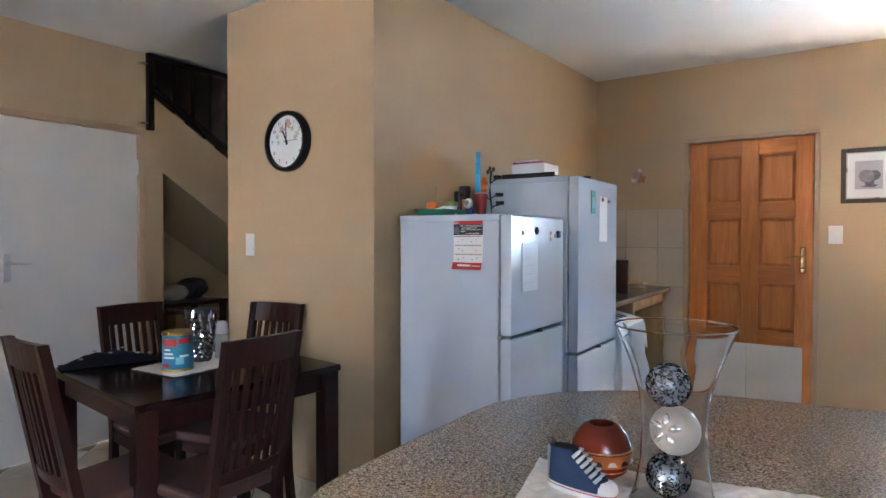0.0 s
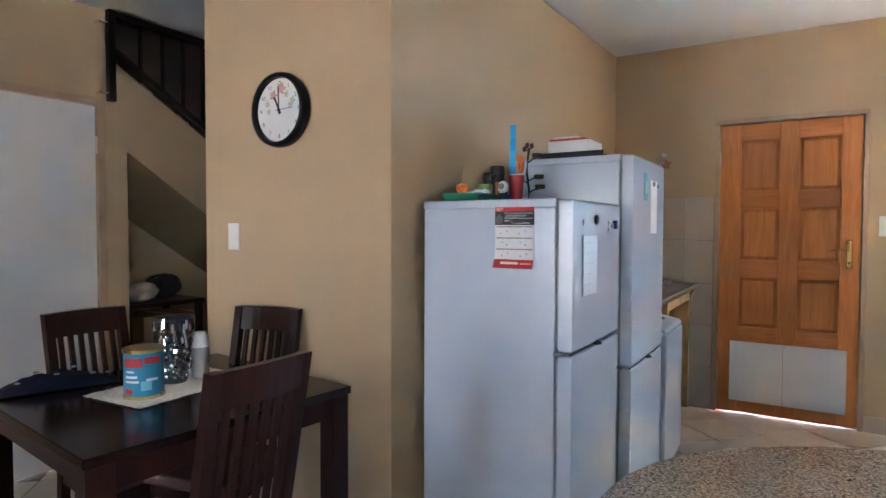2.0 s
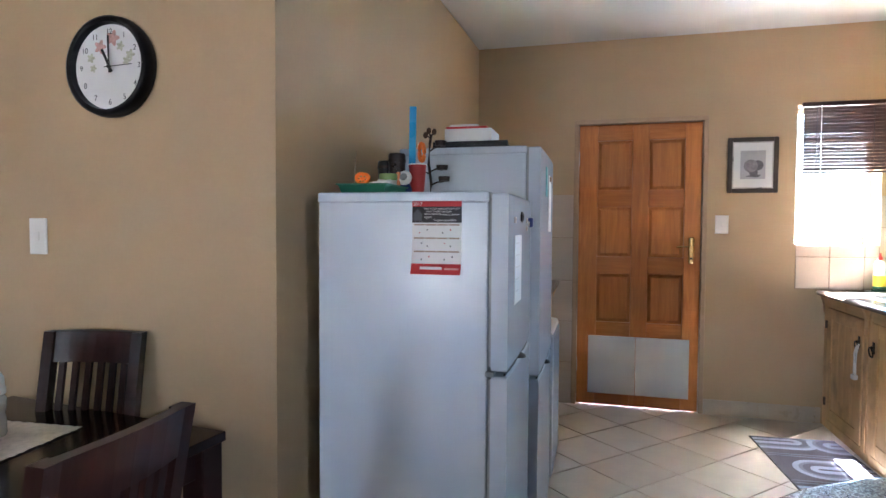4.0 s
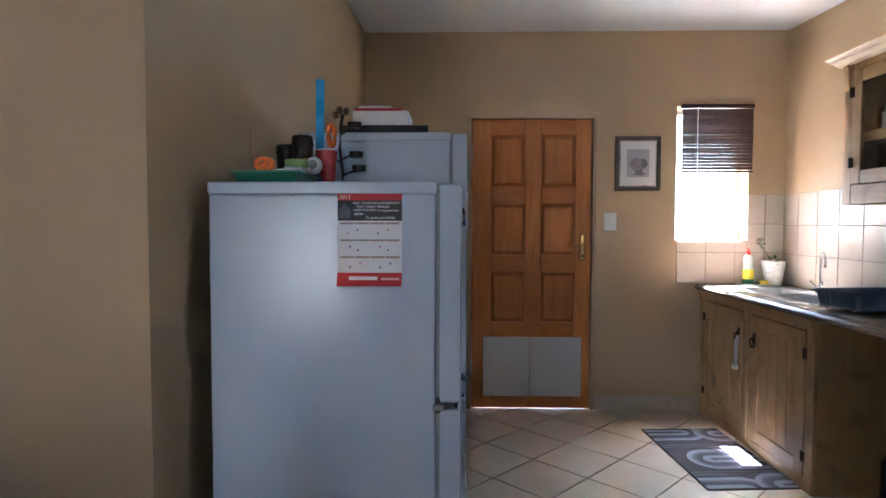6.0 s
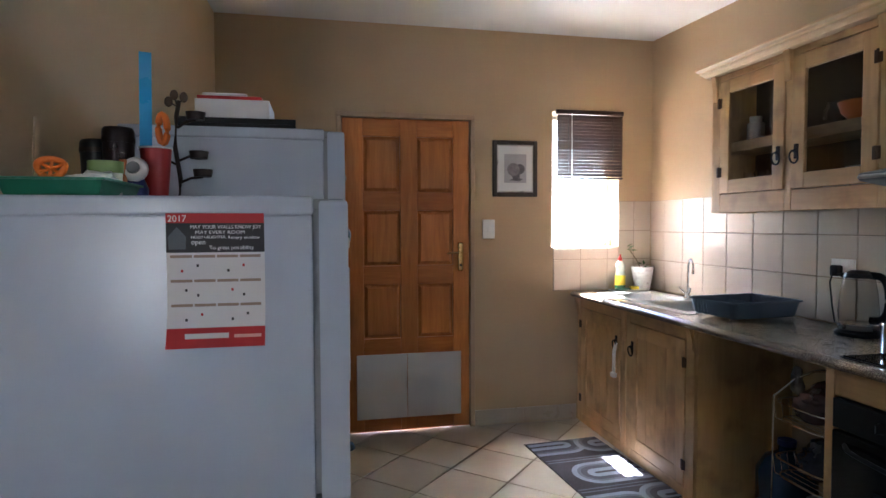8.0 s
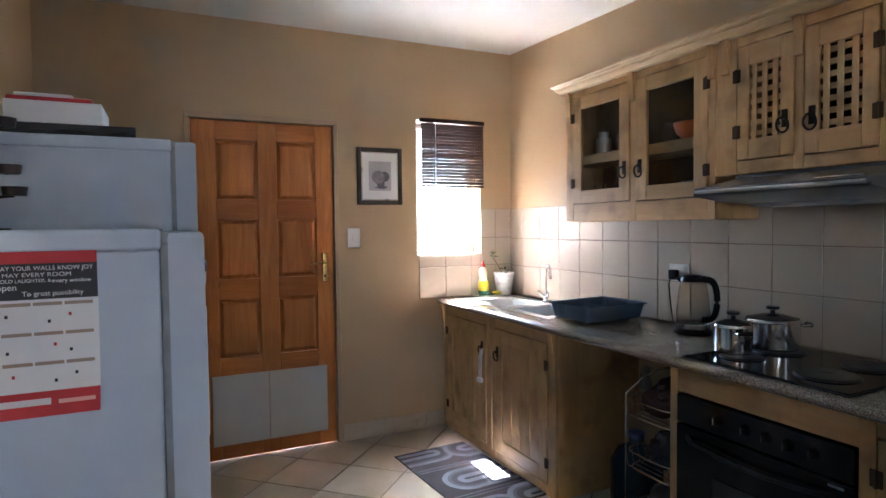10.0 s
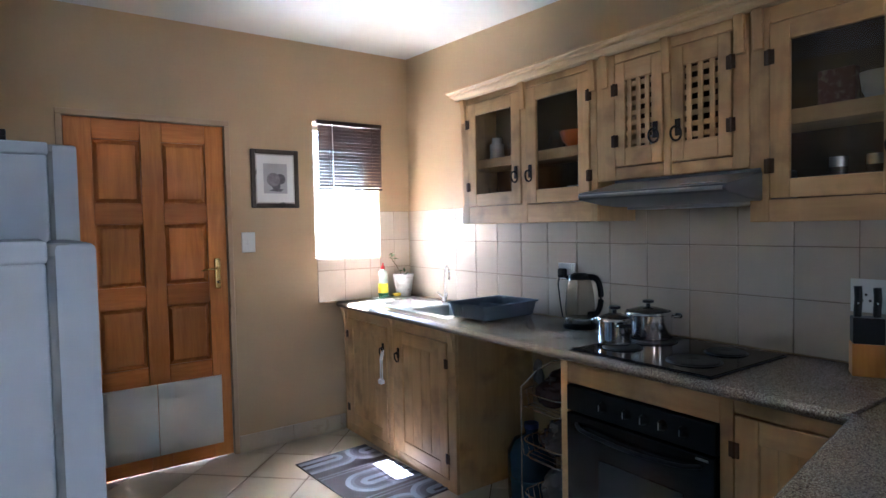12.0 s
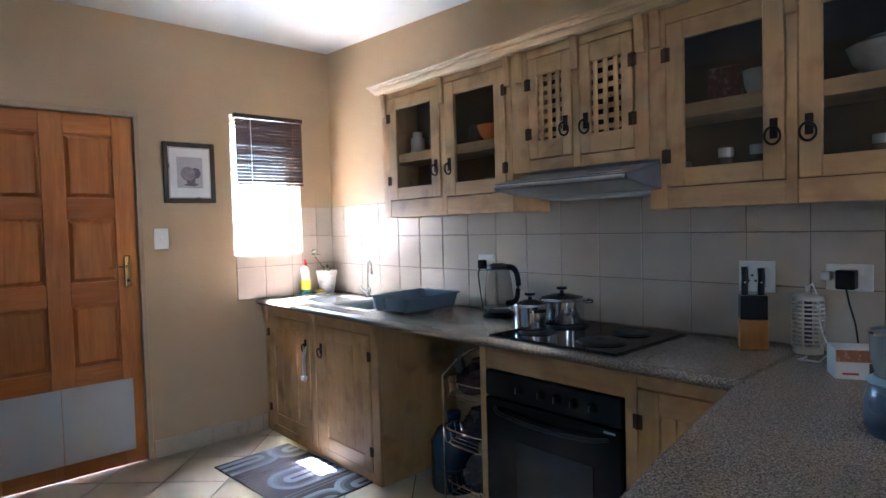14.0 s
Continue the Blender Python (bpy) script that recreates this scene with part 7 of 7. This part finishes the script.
# --- under the stairs
def niche_things():
    t = thing("side_table", (-4.36, 2.86, 0), "dark wooden side table under the stairs", "table")
    part("tabletop", cube(-0.22, 0.22, -0.28, 0.28, 0.80, 0.83, 0.004), DARKWOOD, t)
    for sx in (-1, 1):
        for sy in (-1, 1):
            part("leg", cube(sx * 0.19 - 0.02, sx * 0.19 + 0.02, sy * 0.25 - 0.02, sy * 0.25 + 0.02, 0, 0.80, 0.003), DARKWOOD, t)
    part("shelf", cube(-0.2, 0.2, -0.26, 0.26, 0.42, 0.44, 0.003), DARKWOOD, t)
    b = thing("cardboard_box", (-4.33, 2.88, 0.4405), "brown cardboard box on the side table shelf", "box")
    part("carton", cube(-0.16, 0.16, -0.17, 0.2, 0, 0.30, 0.003), CARD, b)
    part("tape", cube(-0.162, 0.162, -0.01, 0.03, 0.298, 0.3012), plain("parcel_tape", (0.36, 0.24, 0.12), 0.3), b)
    for at, r, sq, mat, lab, nm, cat in (((-4.36, 2.95, 0.8305), 0.11, (1, 1.1, 0.75), plain("black_leather", (0.012, 0.011, 0.012), 0.45), "slumped black leather bag on the side table", "handbag", "bag"), ((-4.30, 2.76, 0.8305), 0.09, (0.9, 1.2, 0.7), plain("beige_towel", (0.38, 0.30, 0.22), 0.95), "folded beige cloth on the side table", "folded_cloth", "cloth")):
        o = thing(nm, at, lab, cat)
        bm = bmesh.new()
        bmesh.ops.create_icosphere(bm, subdivisions=4, radius=r)
        for v in bm.verts:
            v.co *= 1 + 0.35 * noise.noise(v.co * 9 + Vector(at)) + 0.08 * noise.noise(v.co * 40)
            v.co = Vector((v.co.x * sq[0], v.co.y * sq[1], v.co.z * sq[2]))
        lo = min(v.co.z for v in bm.verts)
        for v in bm.verts:
            v.co.z -= lo
        part("body", bm, mat, o)
        if nm == "handbag":
            part("strap", tube([(0, -0.09, 0.10), (0.02, -0.06, 0.155), (0.03, 0.02, 0.165), (0.02, 0.09, 0.10)], 0.008, 8), mat, o)


niche_things()


# ---------------------------------------------------------------- tiles, last
def tiles_floor():
    """Square tiles laid diagonally."""
    floor = bpy.data.objects["floor"]
    pitch, half = 0.349, 0.1715
    turn = radians(46.5)
    u, v = Vector((math.cos(turn), math.sin(turn))), Vector((-math.sin(turn), math.cos(turn)))
    origin = Vector((-0.546, 4.551))
    bm = cube(-half, half, -half, half, -0.006, 0.0, 0.0016, 1)
    me = bpy.data.meshes.new("tile")
    bm.to_mesh(me)
    bm.free()
    me.materials.append(FLOORTILE)
    rest = bmesh.new()
    for i in range(-26, 14):
        for j in range(-20, 16):
            c = origin + u * (pitch * (i + 0.5)) + v * (pitch * (j - 0.5))
            if not (XD - (0.9 if c.y > 2.6 else -0.05) < c.x < XE + 0.15 and YS < c.y < YN + 0.14):
                continue
            if c.y > -0.2 and XD + 0.05 < c.x < 0.95 and not (XP < c.x < XW and c.y > YC + 0.25):
                ob = new("tile", me)
                ob.parent = floor
                ob.matrix_basis = pose(c.x, c.y, random.uniform(-0.0004, 0.0004), 0, 0, math.degrees(turn) + 90 * ((i * 3 + j) % 4))
            else:
                box(rest, -half, half, -half, half, -0.006, 0, 0, 1, pose(c.x, c.y, 0, 0, 0, math.degrees(turn)))
    far = mesh_ob("far_tiles", rest, FLOORTILE, floor)
    far["kind"] = "stuff"


def wall_tiles(owner, cells, place, thick=0.006):
    """Glazed tiles on a wall; cells are (a0, a1, z0, z1) along the wall, place turns them to the wall."""
    shared = {}
    gap = 0.0016
    for a0, a1, z0, z1 in cells:
        w, h = round(a1 - a0, 4), round(z1 - z0, 4)
        if w < 0.012 or h < 0.012:
            continue
        if (w, h) not in shared:
            bm = cube(-w / 2 + gap, w / 2 - gap, -thick, 0, -h / 2 + gap, h / 2 - gap, 0.002, 1)
            me = bpy.data.meshes.new("tile")
            bm.to_mesh(me)
            bm.free()
            me.materials.append(WALLTILE)
            shared[(w, h)] = me
        ob = new("tile", shared[(w, h)])
        ob.parent = owner
        ob.matrix_basis = place((a0 + a1) / 2, (z0 + z1) / 2)


ROWS_Z = (0.909, 1.117, 1.315, 1.533)
# east wall
bed = setting("tile_bed_east", cube(XE - 0.002, XE, 1.0, YN, 0.909, 1.533), WALLGROUT, "jointed cream tile splashback")
cols = [2.895 + 0.2135 * k for k in range(-9, 12)]
cols = [c for c in cols if c < YN - 0.01] + [YN - 0.003]
cells = [(a, b, z0, z1) for a, b in zip(cols, cols[1:]) for z0, z1 in zip(ROWS_Z, ROWS_Z[1:])]
wall_tiles(bed, cells, lambda a, z: pose(XE - 0.0005, a, z, 0, 0, -90))
# north wall, round the window
bm = cube(0.322, 0.812, YN - 0.002, YN, 0.909, 1.205)
box(bm, 0.812, XE - 0.007, YN - 0.002, YN, 0.909, 1.533)
bed = setting("tile_bed_north", bm, WALLGROUT, "jointed cream tile splashback below the window")
cells = [(a, b, z0, z1) for a, b in ((0.322, 0.525), (0.525, 0.728), (0.728, 0.812)) for z0, z1 in ((0.909, 1.125), (1.125, 1.205))]
cells += [(a, b, z0, z1) for a, b in ((0.812, 0.931), (0.931, XE - 0.008)) for z0, z1 in zip((0.909, 1.125, 1.325), (1.125, 1.325, 1.533))]
wall_tiles(bed, cells, lambda a, z: pose(a, YN - 0.0005, z, 0, 0, 0))
# north wall, beside the door
bed = setting("tile_bed_corner", cube(-1.868, -1.148, YN - 0.002, YN, 0.0, 1.555), WALLGROUT, "jointed cream tiles beside the door")
cells = [(a, b, z0, z1) for a, b in ((-1.352, -1.149), (-1.61, -1.352), (-1.866, -1.61)) for z0, z1 in ((0.0, 0.31), (0.31, 0.615), (0.615, 0.92), (0.92, 1.237), (1.237, 1.555))]
wall_tiles(bed, cells, lambda a, z: pose(a, YN - 0.0005, z, 0, 0, 0))


def skirting(name, x0, x1, y0, y1, label):
    """A row of cut floor tiles along the foot of a wall."""
    s = thing(name, (x0, y0, 0), label, "skirting", kind="structure")
    length = math.hypot(x1 - x0, y1 - y0)
    s.matrix_world = pose(x0, y0, 0, 0, 0, math.degrees(math.atan2(y1 - y0, x1 - x0)))
    a = 0.0
    while a < length - 0.02:
        b = min(a + 0.35, length)
        part("tile", cube(a + 0.0015, b - 0.0015, -0.009, 0, 0.0, 0.108, 0.002, 1), SKIRT, s, smooth=False)
        a = b


skirting("baseboard_1", -0.237, 0.50, YN, YN, "beige tile skirting beside the kitchen door")
skirting("baseboard_2", XP, XW, YC, YC, "beige tile skirting below the clock wall")
skirting("baseboard_3", XD, XD, 1.46, YS, "beige tile skirting of the dining room")
tiles_floor()
